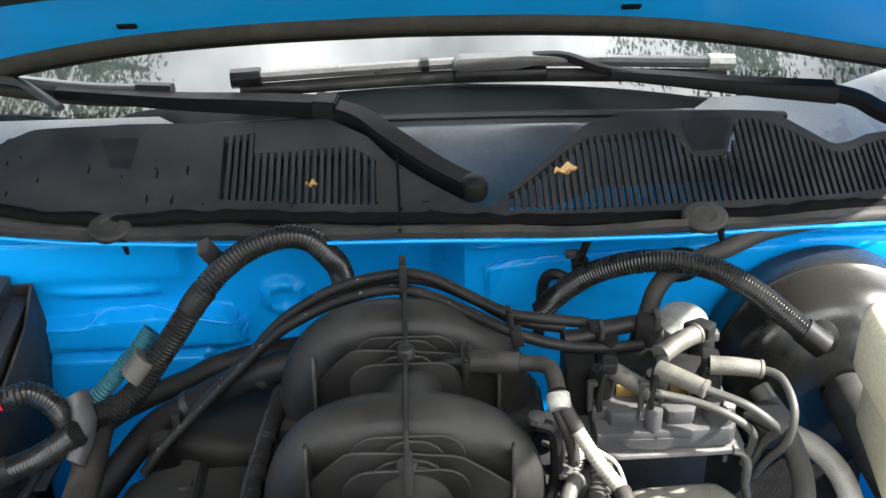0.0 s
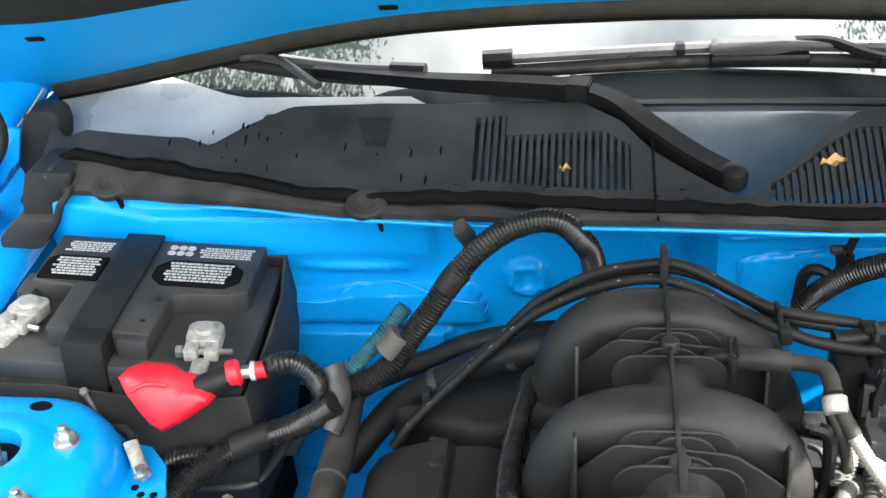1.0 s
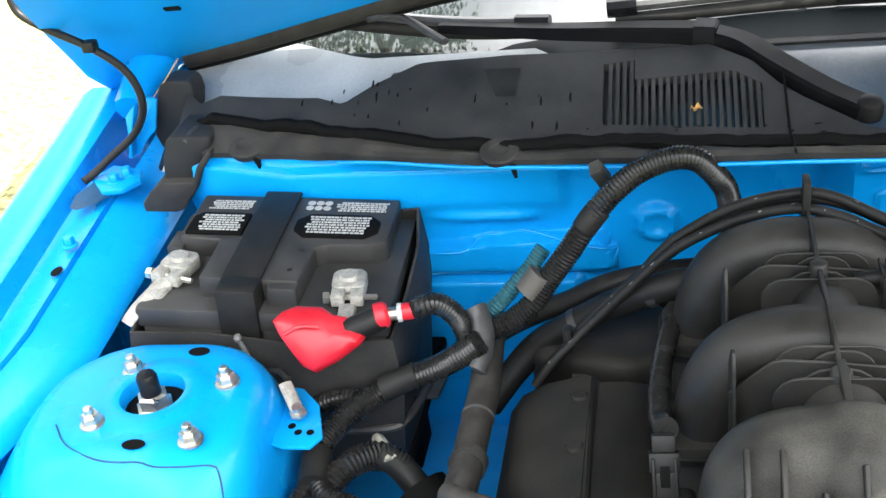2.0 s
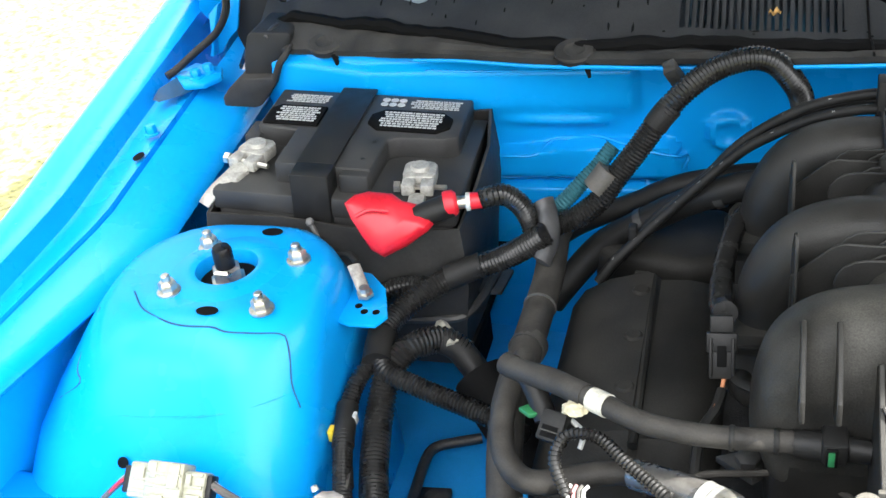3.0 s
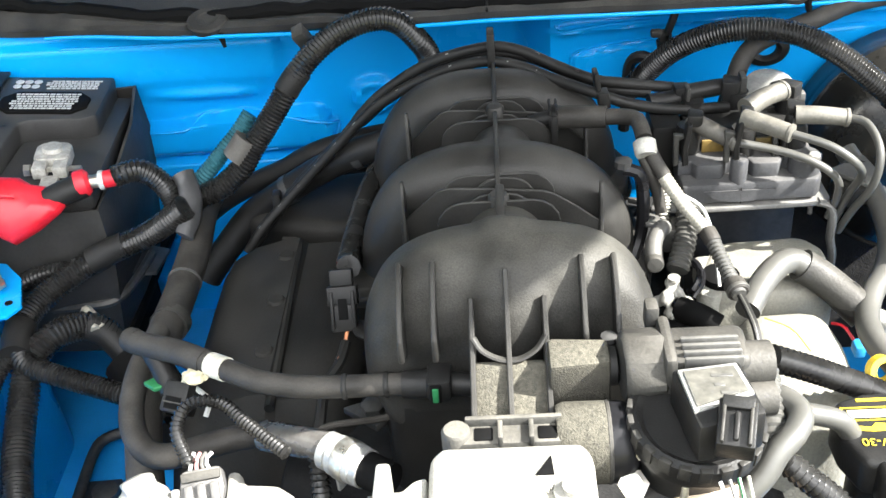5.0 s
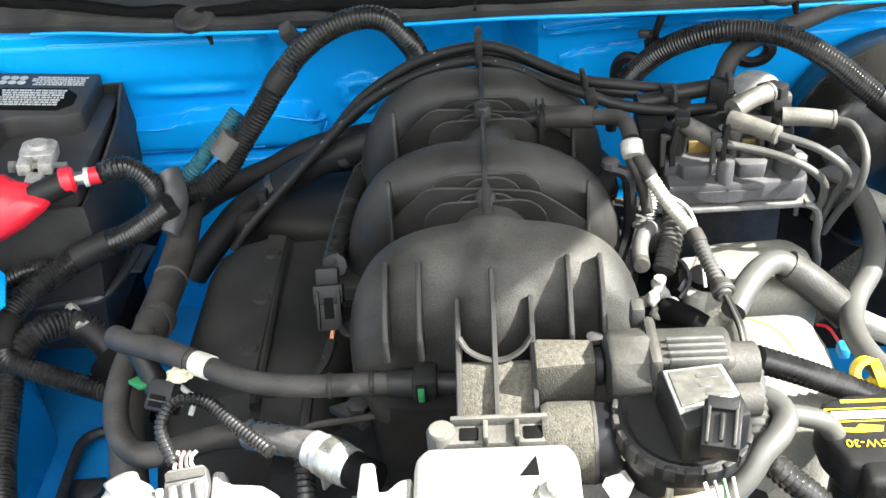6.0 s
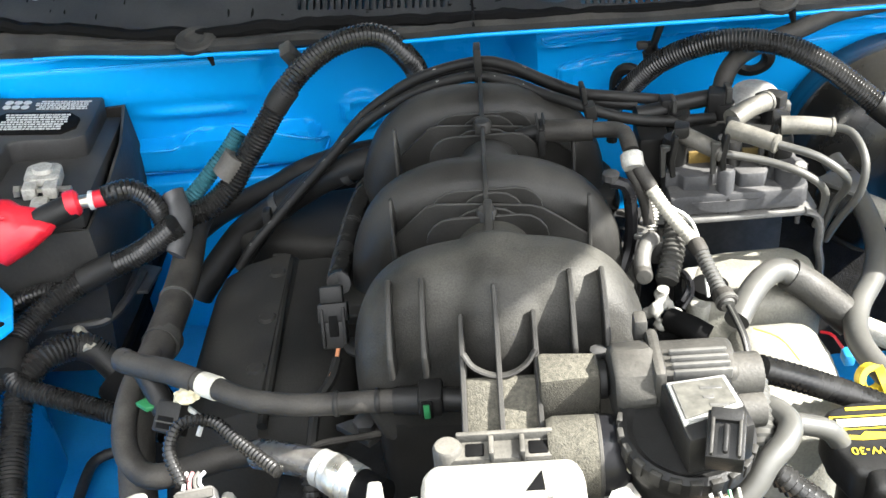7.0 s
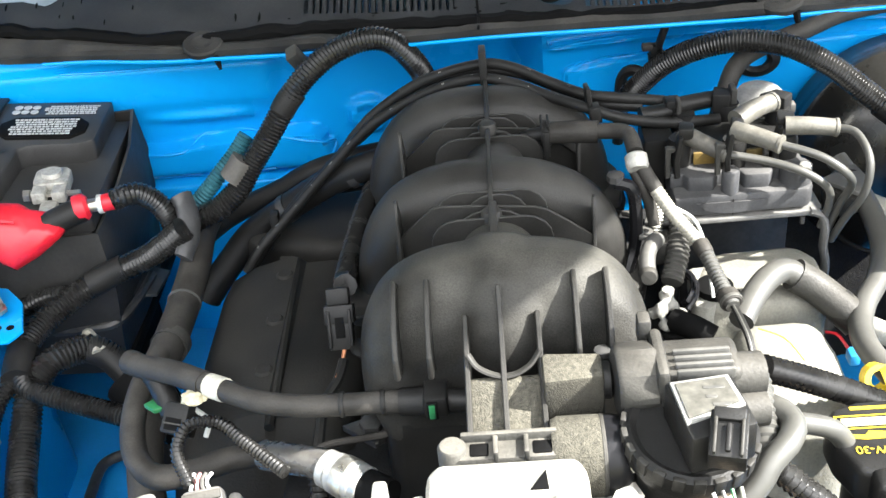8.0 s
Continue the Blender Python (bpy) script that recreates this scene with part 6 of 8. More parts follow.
part("clamp_ear", merge(None, box(-0.0075, 0.0075, -0.026, -0.013, 0.012, 0.0145, 0.001), CL), SILVER, low)
part("ear_hole", merge(None, lathe([(0.003, 0.0), (0.003, 0.0008), (0.0004, 0.0008)], Matrix.Translation((0, -0.020, 0.0142)), 10), CL), SHADE_BLACK, low)
part("clamp_band", merge(None, lathe([(0.0144, 0.015), (0.0146, 0.016), (0.0146, 0.024), (0.0144, 0.025)], None, 26), CL), STEEL, low)
part("clamp_lug", merge(None, box(-0.004, 0.004, -0.019, -0.013, 0.014, 0.026, 0.001), CL), SILVER, low)
part("end_hose", lathe([(0.0118, 0.034), (0.0122, 0.036), (0.0122, 0.05), (0.0118, 0.056)], CL, 20), SHADE_BLACK, low)

tee = hose("breather_hose", "black breather hose with a moulded tee and quick connector", "hose", [(-0.205, 0.505, 0.905), (-0.185, 0.492, 0.907), (-0.162, 0.480, 0.906), (-0.135, 0.474, 0.905), (-0.108, 0.472, 0.905), (-0.075, 0.472, 0.905), (-0.045, 0.471, 0.905)], 0.0076, DUSTY_HOSE)
part("tee", tube([(-0.266, 0.545, 0.894), (-0.252, 0.535, 0.896), (-0.225, 0.519, 0.902), (-0.200, 0.502, 0.905)], 0.0088, 16), DUSTY_HOSE, tee, "black moulded tee")
part("tee_cap", lathe([(0.0088, -0.004), (0.0092, 0.0), (0.0085, 0.004), (0.006, 0.006), (0.0005, 0.0065)], along((-0.262, 0.542, 0.8945), (-0.276, 0.551, 0.892)), 16), DUSTY_HOSE, tee)
part("tee_leg", tube([(-0.246, 0.532, 0.892), (-0.238, 0.522, 0.882), (-0.232, 0.512, 0.872)], 0.0085, 14), PLASTIC, tee)
part("lock", prism([(-0.252, 0.514), (-0.244, 0.520), (-0.234, 0.517), (-0.233, 0.510), (-0.243, 0.507)], 0.876, 0.880, 0.001), GREEN, tee, "green lock tab")
part("paper_tag", tube([(-0.196, 0.4995, 0.9055), (-0.183, 0.491, 0.907)], 0.0084, 14), material("worn_paper", (0.5, 0.48, 0.4), 0.7, vary=0.2, scale=150), tee, "white paper tag")
crump = bmesh.new()
bmesh.ops.create_icosphere(crump, subdivisions=3, radius=1)
for v in crump.verts:
    v.co *= 1 + 0.35 * noise.noise(v.co * 2.1)
    v.co = Vector((-0.2065 + v.co.x * 0.009, 0.4945 + v.co.y * 0.007, 0.9 + v.co.z * 0.0045))
part("tag_flap", crump, material("cream_paper", (0.45, 0.41, 0.28), 0.75, vary=0.3, scale=200), tee, "crumpled cream paper flap")
for x in (-0.105, -0.078, -0.062):
    part("ring", lathe([(0.0080, 0), (0.0086, 0.001), (0.0086, 0.0025), (0.0080, 0.0035)], along((x, 0.472, 0.905), (x + 0.02, 0.472, 0.905)), 18), RUBBER, tee)
part("quick_connector", lathe([(0.0086, 0), (0.0092, 0.004), (0.0092, 0.016), (0.0105, 0.018), (0.0105, 0.026), (0.0092, 0.028)], along((-0.066, 0.4715, 0.905), (-0.03, 0.4705, 0.905)), 16), PLASTIC, tee)
part("connector_head", box(-0.050, -0.034, 0.459, 0.483, 0.899, 0.916, 0.003), PLASTIC, tee)
part("connector_slot", box(-0.0475, -0.0405, 0.4575, 0.4595, 0.900, 0.914, 0.0005), SHADE_BLACK, tee)
part("lock", box(-0.0462, -0.0422, 0.4562, 0.4585, 0.9015, 0.9125, 0.0006), GREEN, tee, "green lock tab")
part("stub", tube([(-0.04, 0.471, 0.905), (-0.02, 0.468, 0.905)], 0.0078, 14), PLASTIC, tee)
cs = hose("sensor_loom", "thin ribbed loom curling to the alternator plug", "loom", [(-0.207, 0.445, 0.868), (-0.218, 0.466, 0.878), (-0.212, 0.483, 0.885), (-0.191, 0.483, 0.886), (-0.169, 0.463, 0.884), (-0.140, 0.437, 0.882)], 0.0042, LOOM, 0.0006, 0.0034, 12)
PGM = Matrix.Translation((-0.2235, 0.4985, 0.876)) @ pose(0, 0, 0, 40, 0, -18)
part("plug", merge(None, box(-0.0095, 0.0095, -0.010, 0.012, -0.010, 0.008, 0.002), PGM), PLASTIC, cs, "small black plug")
part("plug_window", merge(None, box(-0.006, 0.006, -0.0075, 0.001, 0.0078, 0.0084, 0), PGM), SHADE_BLACK, cs)
part("plug_bar", merge(None, box(-0.007, 0.007, -0.0035, -0.0025, 0.008, 0.009, 0), PGM), GREY_PLASTIC, cs)
part("wire", tube([(-0.213, 0.505, 0.88), (-0.203, 0.498, 0.875), (-0.205, 0.488, 0.868)], 0.002, 6), PRINT, cs)
# three printed cables over the manifold
CABLES = ([(-0.232, 0.768, 0.812), (-0.216, 0.775, 0.832), (-0.183, 0.79, 0.861), (-0.137, 0.80, 0.904), (-0.117, 0.803, 0.922), (-0.096, 0.803, 0.939), (-0.054, 0.80, 0.962), (-0.009, 0.793, 0.976), (0.023, 0.78, 0.976), (0.05, 0.765, 0.970), (0.083, 0.74, 0.967), (0.111, 0.735, 0.958), (0.148, 0.735, 0.951), (0.189, 0.742, 0.947)],
          [(-0.228, 0.778, 0.810), (-0.213, 0.785, 0.828), (-0.181, 0.80, 0.863), (-0.135, 0.812, 0.903), (-0.118, 0.815, 0.922), (-0.095, 0.815, 0.943), (-0.053, 0.812, 0.969), (-0.004, 0.806, 0.983), (0.024, 0.80, 0.981), (0.052, 0.785, 0.973), (0.083, 0.765, 0.967), (0.105, 0.76, 0.965), (0.147, 0.76, 0.958)],
          [(-0.12, 0.818, 0.912), (-0.08, 0.818, 0.945), (-0.04, 0.815, 0.967), (0.0, 0.808, 0.977), (0.03, 0.80, 0.975), (0.06, 0.785, 0.967), (0.09, 0.765, 0.960), (0.13, 0.758, 0.955)])
for k, pc in enumerate(CABLES):
    cb = hose("spark_plug_cable", "grey-black spark plug cable with pale print", "cable", pc, 0.0047, RUBBER, sides=10)
    way = smooth_path(pc, 0.013)
    pr = random.Random(7 + k)
    for i in range(2, min(len(way) - 2, 30) if k < 2 else 2, 2 + k):
        d = (way[i + 1] - way[i - 1]).normalized()
        nb = bmesh.new()
        for q in range(pr.randint(1, 3)):
            u = 0.0014 * q
            box(u - 0.0005, u + 0.0005, -pr.uniform(0.0005, 0.001), pr.uniform(0.0005, 0.001), 0.0038, 0.0045, 0, bm=nb)
        bmesh.ops.transform(nb, matrix=Matrix.Translation(way[i]) @ d.to_track_quat("X", "Z").to_matrix().to_4x4() @ Matrix.Rotation(radians(pr.uniform(10, 45)), 4, "X"), verts=nb.verts)
        part("print_mark", nb, CABLE_PRINT, cb)
br = thing("cable_bracket", "black moulded cable holder on the manifold", "bracket")
part("post", prism([(-0.0032, 0.785), (0.0032, 0.785), (0.0028, 0.802), (-0.0028, 0.802)], 0.955, 1.003, 0.001), PLASTIC, br)
part("post_cap", box(-0.0045, 0.0045, 0.783, 0.789, 0.958, 0.964, 0.0008), PLASTIC, br)
part("post", merge(None, box(-0.002, 0.002, -0.007, 0.007, -0.012, 0.009, 0.001), Matrix.Translation((0.083, 0.742, 0.977)) @ pose(0, 0, 0, 0, -7, 5)), PLASTIC, br)
part("post_foot", merge(None, box(-0.003, 0.006, -0.006, 0.006, -0.018, -0.004, 0.001), Matrix.Translation((0.085, 0.736, 0.975)) @ pose(0, 0, 0, 0, -7, 5)), PLASTIC, br)
part("clip", box(-0.205, -0.197, 0.782, 0.794, 0.838, 0.862, 0.002), PLASTIC, br)
# connector standing between cover and manifold
cp = thing("sensor_plug", "dusty black plug standing beside the manifold", "connector")
CM = Matrix.Translation((-0.1135, 0.567, 0.905)) @ Euler((radians(-32), 0, radians(3))).to_matrix().to_4x4() @ Matrix.Scale(0.85, 4)
for nm, bx, mt in (("shell", (-0.0105, 0.0105, -0.008, 0.008, -0.028, 0.0), PLASTIC), ("collar", (-0.0125, 0.0125, -0.009, 0.009, -0.006, 0.010), PLASTIC), ("cap", (-0.0095, 0.0095, -0.007, 0.007, 0.010, 0.024), PLASTIC),
                   ("rail", (-0.0105, -0.0075, -0.0105, -0.007, -0.026, 0.006), PLASTIC), ("rail", (0.0075, 0.0105, -0.0105, -0.007, -0.026, 0.006), PLASTIC), ("window", (-0.004, 0.004, -0.0092, -0.0075, -0.018, 0.0), SHADE_BLACK)):
    part(nm, merge(None, box(*bx, 0.0012), CM), mt, cp)
part("wire", tube([(-0.112, 0.545, 0.882), (-0.116, 0.53, 0.876), (-0.125, 0.51, 0.87), (-0.128, 0.47, 0.855)], 0.004, 8), RUBBER, cp)
part("wire", tube([(-0.111, 0.552, 0.888), (-0.113, 0.54, 0.882), (-0.117, 0.529, 0.878)], 0.0015, 6), material("orange_wire", (0.55, 0.22, 0.1), 0.5), cp, "orange wire")
part("post", tube([(-0.112, 0.60, 0.908), (-0.117, 0.63, 0.893), (-0.118, 0.69, 0.88), (-0.114, 0.73, 0.882), (-0.108, 0.76, 0.885), (-0.10, 0.79, 0.88)], 0.0085, 10, rib=0.0005, pitch=0.0036), LOOM, cp, "ribbed loom of the plug")
sw = thing("rubber_strap", "flat black strap beside the manifold", "strap")
part("strap", tube([(-0.100, 0.56, 0.885), (-0.098, 0.544, 0.89), (-0.083, 0.53, 0.893), (-0.066, 0.508, 0.893), (-0.05, 0.488, 0.89)], 0.0075, 10, flat=0.5), RUBBER, sw)
lw = thing("thin_wire", "thin grey wire running to the engine front", "wire")
part("wire", tube([(-0.135, 0.472, 0.855), (-0.123, 0.480, 0.862), (-0.089, 0.486, 0.862), (-0.066, 0.489, 0.862), (-0.035, 0.48, 0.858), (-0.01, 0.46, 0.85)], 0.0026, 8), DUSTY_HOSE, lw)
part("bracket", prism([(-0.115, 0.51), (-0.09, 0.52), (-0.075, 0.505), (-0.09, 0.49)], 0.846, 0.852, 0.001), DARK_STEEL, lw)
part("bolt", lathe([(0.009, 0), (0.009, 0.006), (0.005, 0.008), (0.0005, 0.008)], Matrix.Translation((-0.093, 0.507, 0.851)), 6), DARK_STEEL, lw)
hose("wiring_loom", "ribbed loom standing under the coolant clamp", "loom", [(-0.128, 0.475, 0.86), (-0.127, 0.455, 0.835), (-0.125, 0.44, 0.80), (-0.12, 0.42, 0.74)], 0.0065, LOOM, 0.0008, 0.004)

# ---- alternator ----
alt = thing("alternator", "pale cast alternator with a slotted end frame", "alternator")
CAST = material("oxidised_cast_alloy", (0.21, 0.205, 0.185), 0.65, vary=0.2, scale=60, dust=0.15, bump=0.6, bump_scale=350)
AM = along((-0.196, 0.30, 0.765), (-0.196, 0.44, 0.778))
part("frame", lathe([(0.060, 0.0), (0.066, 0.004), (0.067, 0.085)], AM, 40), CAST, alt, "ribbed end frame")
part("cooling_gap", lathe([(0.061, 0.085), (0.061, 0.126), (0.055, 0.132), (0.0005, 0.132)], AM, 40), SHADE_BLACK, alt)
for k in range(30):
    part("rib", merge(None, prism([(-0.0026, 0.060), (0.0026, 0.060), (0.0022, 0.0675), (-0.0022, 0.0675)], 0.084, 0.125, 0.0006, 1), AM @ Matrix.Rotation(2 * math.pi * k / 30, 4, "Z")), CAST, alt)
part("rim", lathe([(0.060, 0.122), (0.0675, 0.122), (0.0665, 0.130), (0.060, 0.135), (0.052, 0.136), (0.050, 0.130), (0.060, 0.122)], AM, 40, cap=False), CAST, alt, "pale cast rim")
lug = bmesh.new()
for (ax, ay, az), (bx, by, bz), r0 in (((-0.262, 0.385, 0.838), (-0.243, 0.432, 0.853), 0.011), ((-0.245, 0.43, 0.853), (-0.232, 0.44, 0.853), 0.0125), ((-0.236, 0.436, 0.85), (-0.219, 0.423, 0.85), 0.010), ((-0.228, 0.43, 0.845), (-0.222, 0.405, 0.838), 0.012), ((-0.222, 0.41, 0.845), (-0.212, 0.405, 0.843), 0.008)):
    tube([(ax, ay, az), ((ax + bx) / 2, (ay + by) / 2 + 0.001, (az + bz) / 2 + 0.002), (bx, by, bz)], r0, 12, 0.004, bm=lug, taper=0.85)
for v in lug.verts:
    v.co += 0.0022 * noise.noise_vector(v.co * 130)
moulded("lug", lug, CAST, alt, "whitened lumpy mounting lug", 0.0016, 2)
part("nut", lathe([(0.006, 0), (0.006, 0.006), (0.003, 0.007), (0.003, 0.012), (0.0005, 0.0125)], Matrix.Translation((-0.214, 0.424, 0.85)) @ pose(0, 0, 0, -20, 0, 0), 6), LEAD, alt)
AP = Matrix.Translation((-0.199, 0.440, 0.856)) @ pose(0, 0, 0, 38, 0, 12)
plugm = material("faded_plug", (0.055, 0.055, 0.056), 0.6, vary=0.3, scale=80, dust=0.2, bump=0.3, bump_scale=400)
part("plug", merge(None, prism([(-0.0135, -0.016), (0.012, -0.016), (0.0145, -0.006), (0.013, 0.008), (-0.012, 0.008), (-0.015, -0.006)], -0.014, 0.010, 0.0025), AP), plugm, alt, "dusty dark grey plug")
for k in range(3):
    part("plug_rib", merge(None, box(-0.0115 + 0.0082 * k, -0.0055 + 0.0082 * k, -0.0158, -0.002, 0.009, 0.0135, 0.0015), AP), plugm, alt)
part("plug_collar", merge(None, box(-0.0125, 0.0125, 0.000, 0.006, 0.008, 0.0125, 0.001), AP), GREY_PLASTIC, alt)
for k, m in enumerate((PRINT, material("pink_wire", (0.35, 0.16, 0.16), 0.5), LIGHT_GREY, PRINT)):
    part("wire", tube([(-0.206 + 0.004 * k, 0.455, 0.868), (-0.2065 + 0.003 * k, 0.449, 0.867), (-0.207 + 0.0045 * k, 0.443, 0.864)], 0.0013, 6), m, alt)
brk = prism([(-0.186, 0.452), (-0.177, 0.452), (-0.172, 0.440), (-0.15, 0.438), (-0.137, 0.428), (-0.132, 0.408), (-0.145, 0.398), (-0.18, 0.40)], 0.83, 0.854, 0.004)
part("bracket", brk, CAST, alt, "ivory cast bracket")
part("boss", lathe([(0.010, -0.02), (0.010, 0.004), (0.007, 0.006), (0.0005, 0.006)], Matrix.Translation((-0.141, 0.413, 0.852)), 16), CAST, alt)

# ---- coil pack and spark plug leads, right side ----
COIL_GREY = material("blue_grey_resin", (0.045, 0.046, 0.049), 0.5, vary=0.2, scale=40, spec=0.3, dust=0.08, bump=0.2, bump_scale=500)
coil = thing("coil_pack", "grey ignition coil pack with cable towers", "ignition coil")
part("base", prism([(0.141, 0.664), (0.244, 0.666), (0.249, 0.674), (0.248, 0.745), (0.142, 0.745)][::-1], 0.9045, 0.922, 0.003), COIL_GREY, coil)
part("base_step", prism([(0.140, 0.682), (0.150, 0.682), (0.153, 0.674), (0.172, 0.673), (0.176, 0.681), (0.193, 0.681), (0.196, 0.673), (0.215, 0.673), (0.220, 0.684), (0.244, 0.682), (0.244, 0.742), (0.142, 0.742)][::-1], 0.920, 0.934, 0.002), COIL_GREY, coil)
part("recess", prism([(0.158, 0.9165), (0.212, 0.9165), (0.206, 0.910), (0.194, 0.9065), (0.178, 0.9065), (0.165, 0.910)][::-1], -0.0006, 0.0006, 0, m=Matrix.Translation((0, 0.6638, 0)) @ pose(0, 0, 0, 90, 0, 0)), COIL_GREY, coil, "moulded recess")
part("seam", box(0.1855, 0.1865, 0.6632, 0.6645, 0.905, 0.918, 0), PLASTIC, coil)
part("post", lathe([(0.0068, -0.022), (0.0068, -0.002), (0.0055, 0.0), (0.0005, 0.0005)], Matrix.Translation((0.1845, 0.672, 0.941)), 18), COIL_GREY, coil, "round moulded post")
part("post", lathe([(0.012, -0.022), (0.012, -0.002), (0.010, 0.0), (0.0005, 0.0005)], Matrix.Translation((0.236, 0.68, 0.937)), 20), COIL_GREY, coil, "round moulded post")
part("bolt", lathe([(0.005, 0), (0.005, 0.003), (0.003, 0.004), (0.0005, 0.004)], Matrix.Translation((0.241, 0.672, 0.937)), 6), LEAD, coil, "corroded bolt")
part("plug_socket", box(0.124, 0.149, 0.712, 0.752, 0.885, 0.948, 0.004), PLASTIC, coil, "black plug on the coil end")
part("core", box(0.150, 0.238, 0.697, 0.744, 0.930, 0.944, 0.003), PLASTIC, coil)
for x, y in ((0.150, 0.70), (0.190, 0.692), (0.230, 0.695), (0.16, 0.742), (0.198, 0.752), (0.235, 0.738)):
    part("tower", lathe([(0.010, -0.01), (0.010, 0.012), (0.0085, 0.018)], Matrix.Translation((x, y, 0.938)), 14), PLASTIC, coil)
for x, y, z, hw in ((0.153, 0.692, 0.965, 0.0068), (0.189, 0.680, 0.972, 0.0058), (0.228, 0.692, 0.968, 0.0075)):
    c = part("clip", prism([(x - 0.007, z), (x - 0.0035, z + 0.001), (x - 0.0045, z - 0.012), (x - 0.006, z - 0.020), (x - 0.005, z - 0.034), (x - 0.0095, z - 0.035), (x - 0.0105, z - 0.018), (x - 0.0085, z - 0.008)][::-1], -0.005, 0.005, 0.0008, 1, m=Matrix.Translation((0, y - 0.007, 0)) @ pose(0, 0, 0, 90, 0, 0)), PLASTIC, coil, "black locking clip")
    part("clip_head", prism([(x - hw, y - 0.007), (x + hw * 0.7, y - 0.008), (x + hw, y + 0.004), (x - hw * 0.6, y + 0.008)], z - 0.004, z + 0.006, 0.0018), PLASTIC, c)
    part("clip_tongue", prism([(x - 0.017, z - 0.008), (x - 0.009, z - 0.009), (x - 0.009, z - 0.012), (x - 0.0125, z - 0.013), (x - 0.0125, z - 0.035), (x - 0.0165, z - 0.036)][::-1], -0.0025, 0.0025, 0.0007, 1, m=Matrix.Translation((0, y - 0.007, 0)) @ pose(0, 0, 0, 90, 0, 0)), GREY_PLASTIC, c)
part("yellow_label", box(0.160, 0.182, 0.694, 0.6965, 0.931, 0.944, 0.0005), material("ochre_label", (0.15, 0.095, 0.018), 0.5, vary=0.25, scale=120, dust=0.1), coil, "faded ochre label")
part("yellow_label", box(0.201, 0.214, 0.694, 0.6965, 0.934, 0.944, 0.0005), material("dull_label", (0.13, 0.09, 0.025), 0.5, vary=0.25, scale=120, dust=0.1), coil, "faded ochre label")
rail = thing("coil_bracket", "grey steel bracket under the coil pack", "bracket")
SHEET_GREY = material("grey_sheet_metal", (0.14, 0.14, 0.136), 0.45, metal=0.4, vary=0.15, scale=50, dust=0.15)
part("plate", prism([(0.118, 0.665), (0.157, 0.6615), (0.252, 0.6635), (0.256, 0.67), (0.254, 0.75), (0.14, 0.75)], 0.8985, 0.9025, 0.001), SHEET_GREY, rail)
part("leg", tube([(0.246, 0.667, 0.9005), (0.2555, 0.666, 0.897), (0.2585, 0.664, 0.885), (0.2585, 0.664, 0.868), (0.262, 0.664, 0.85), (0.262, 0.668, 0.81)], 0.0065, 10, flat=0.5), SHEET_GREY, rail)
part("leg", box(0.142, 0.149, 0.675, 0.74, 0.80, 0.90, 0.001), DARK_STEEL, rail)
part("web", prism([(0.152, 0.735), (0.25, 0.735), (0.25, 0.742), (0.152, 0.742)], 0.80, 0.899, 0.001), DARK_STEEL, rail)
part("stud", lathe([(0.002, -0.006), (0.002, 0.0)], Matrix.Translation((0.24, 0.664, 0.898)), 8), DARK_STEEL, rail)


def lead(boot, cable, mat, r=0.0072):
    l = thing("spark_plug_lead", "grey spark plug lead with a moulded boot", "cable", "spark plug leads")
    part("boot", tube(boot, r, 16, 0.004, taper=0.9), mat, l, "moulded cable boot")
    e, f = Vector(boot[-1]), Vector(boot[-2])
    part("boot_lip", lathe([(r * 0.85, -0.002), (r * 1.0, -0.001), (r * 1.0, 0.0012), (r * 0.75, 0.002)], along(e, e + (e - f)), 16), mat, l)
    if cable:
        part("cable", tube(cable, 0.0031, 10), WIRE_GREY, l, "grey cable")
    return l


BOOT_PALE = material("weathered_boot", (0.075, 0.072, 0.061), 0.6, vary=0.25, scale=90, dust=0.15, bump=0.3, bump_scale=500)
BOOT_DARK = material("dusty_boot", (0.05, 0.047, 0.04), 0.6, vary=0.25, scale=90, dust=0.15, bump=0.3, bump_scale=500)
lead([(0.150, 0.697, 0.962), (0.165, 0.685, 0.958), (0.181, 0.674, 0.953)], [(0.181, 0.674, 0.953), (0.213, 0.668, 0.947), (0.237, 0.658, 0.941), (0.254, 0.655, 0.928), (0.258, 0.66, 0.91), (0.256, 0.668, 0.885)], BOOT_DARK)
lead([(0.186, 0.676, 0.972), (0.20, 0.664, 0.972), (0.215, 0.653, 0.970)], [(0.215, 0.653, 0.970), (0.241, 0.640, 0.965), (0.259, 0.634, 0.953), (0.268, 0.645, 0.935), (0.266, 0.66, 0.91), (0.262, 0.67, 0.88)], BOOT_PALE)
lead([(0.226, 0.684, 0.968), (0.245, 0.681, 0.968), (0.263, 0.679, 0.966)], [(0.263, 0.679, 0.966), (0.275, 0.668, 0.966), (0.279, 0.645, 0.955), (0.276, 0.64, 0.93), (0.27, 0.655, 0.90), (0.266, 0.67, 0.87)], BOOT_PALE)
lead([(0.193, 0.702, 0.966), (0.21, 0.715, 0.968), (0.226, 0.726, 0.967)], None, BOOT_PALE, 0.0082)
lead([(0.150, 0.747, 0.958), (0.17, 0.753, 0.958), (0.192, 0.76, 0.957)], None, RUBBER, 0.0075)
lead([(0.125, 0.742, 0.955), (0.14, 0.745, 0.955), (0.155, 0.75, 0.955)], None, RUBBER, 0.0075)
reg = thing("pressure_damper", "round pale metal damper behind the coil", "valve")
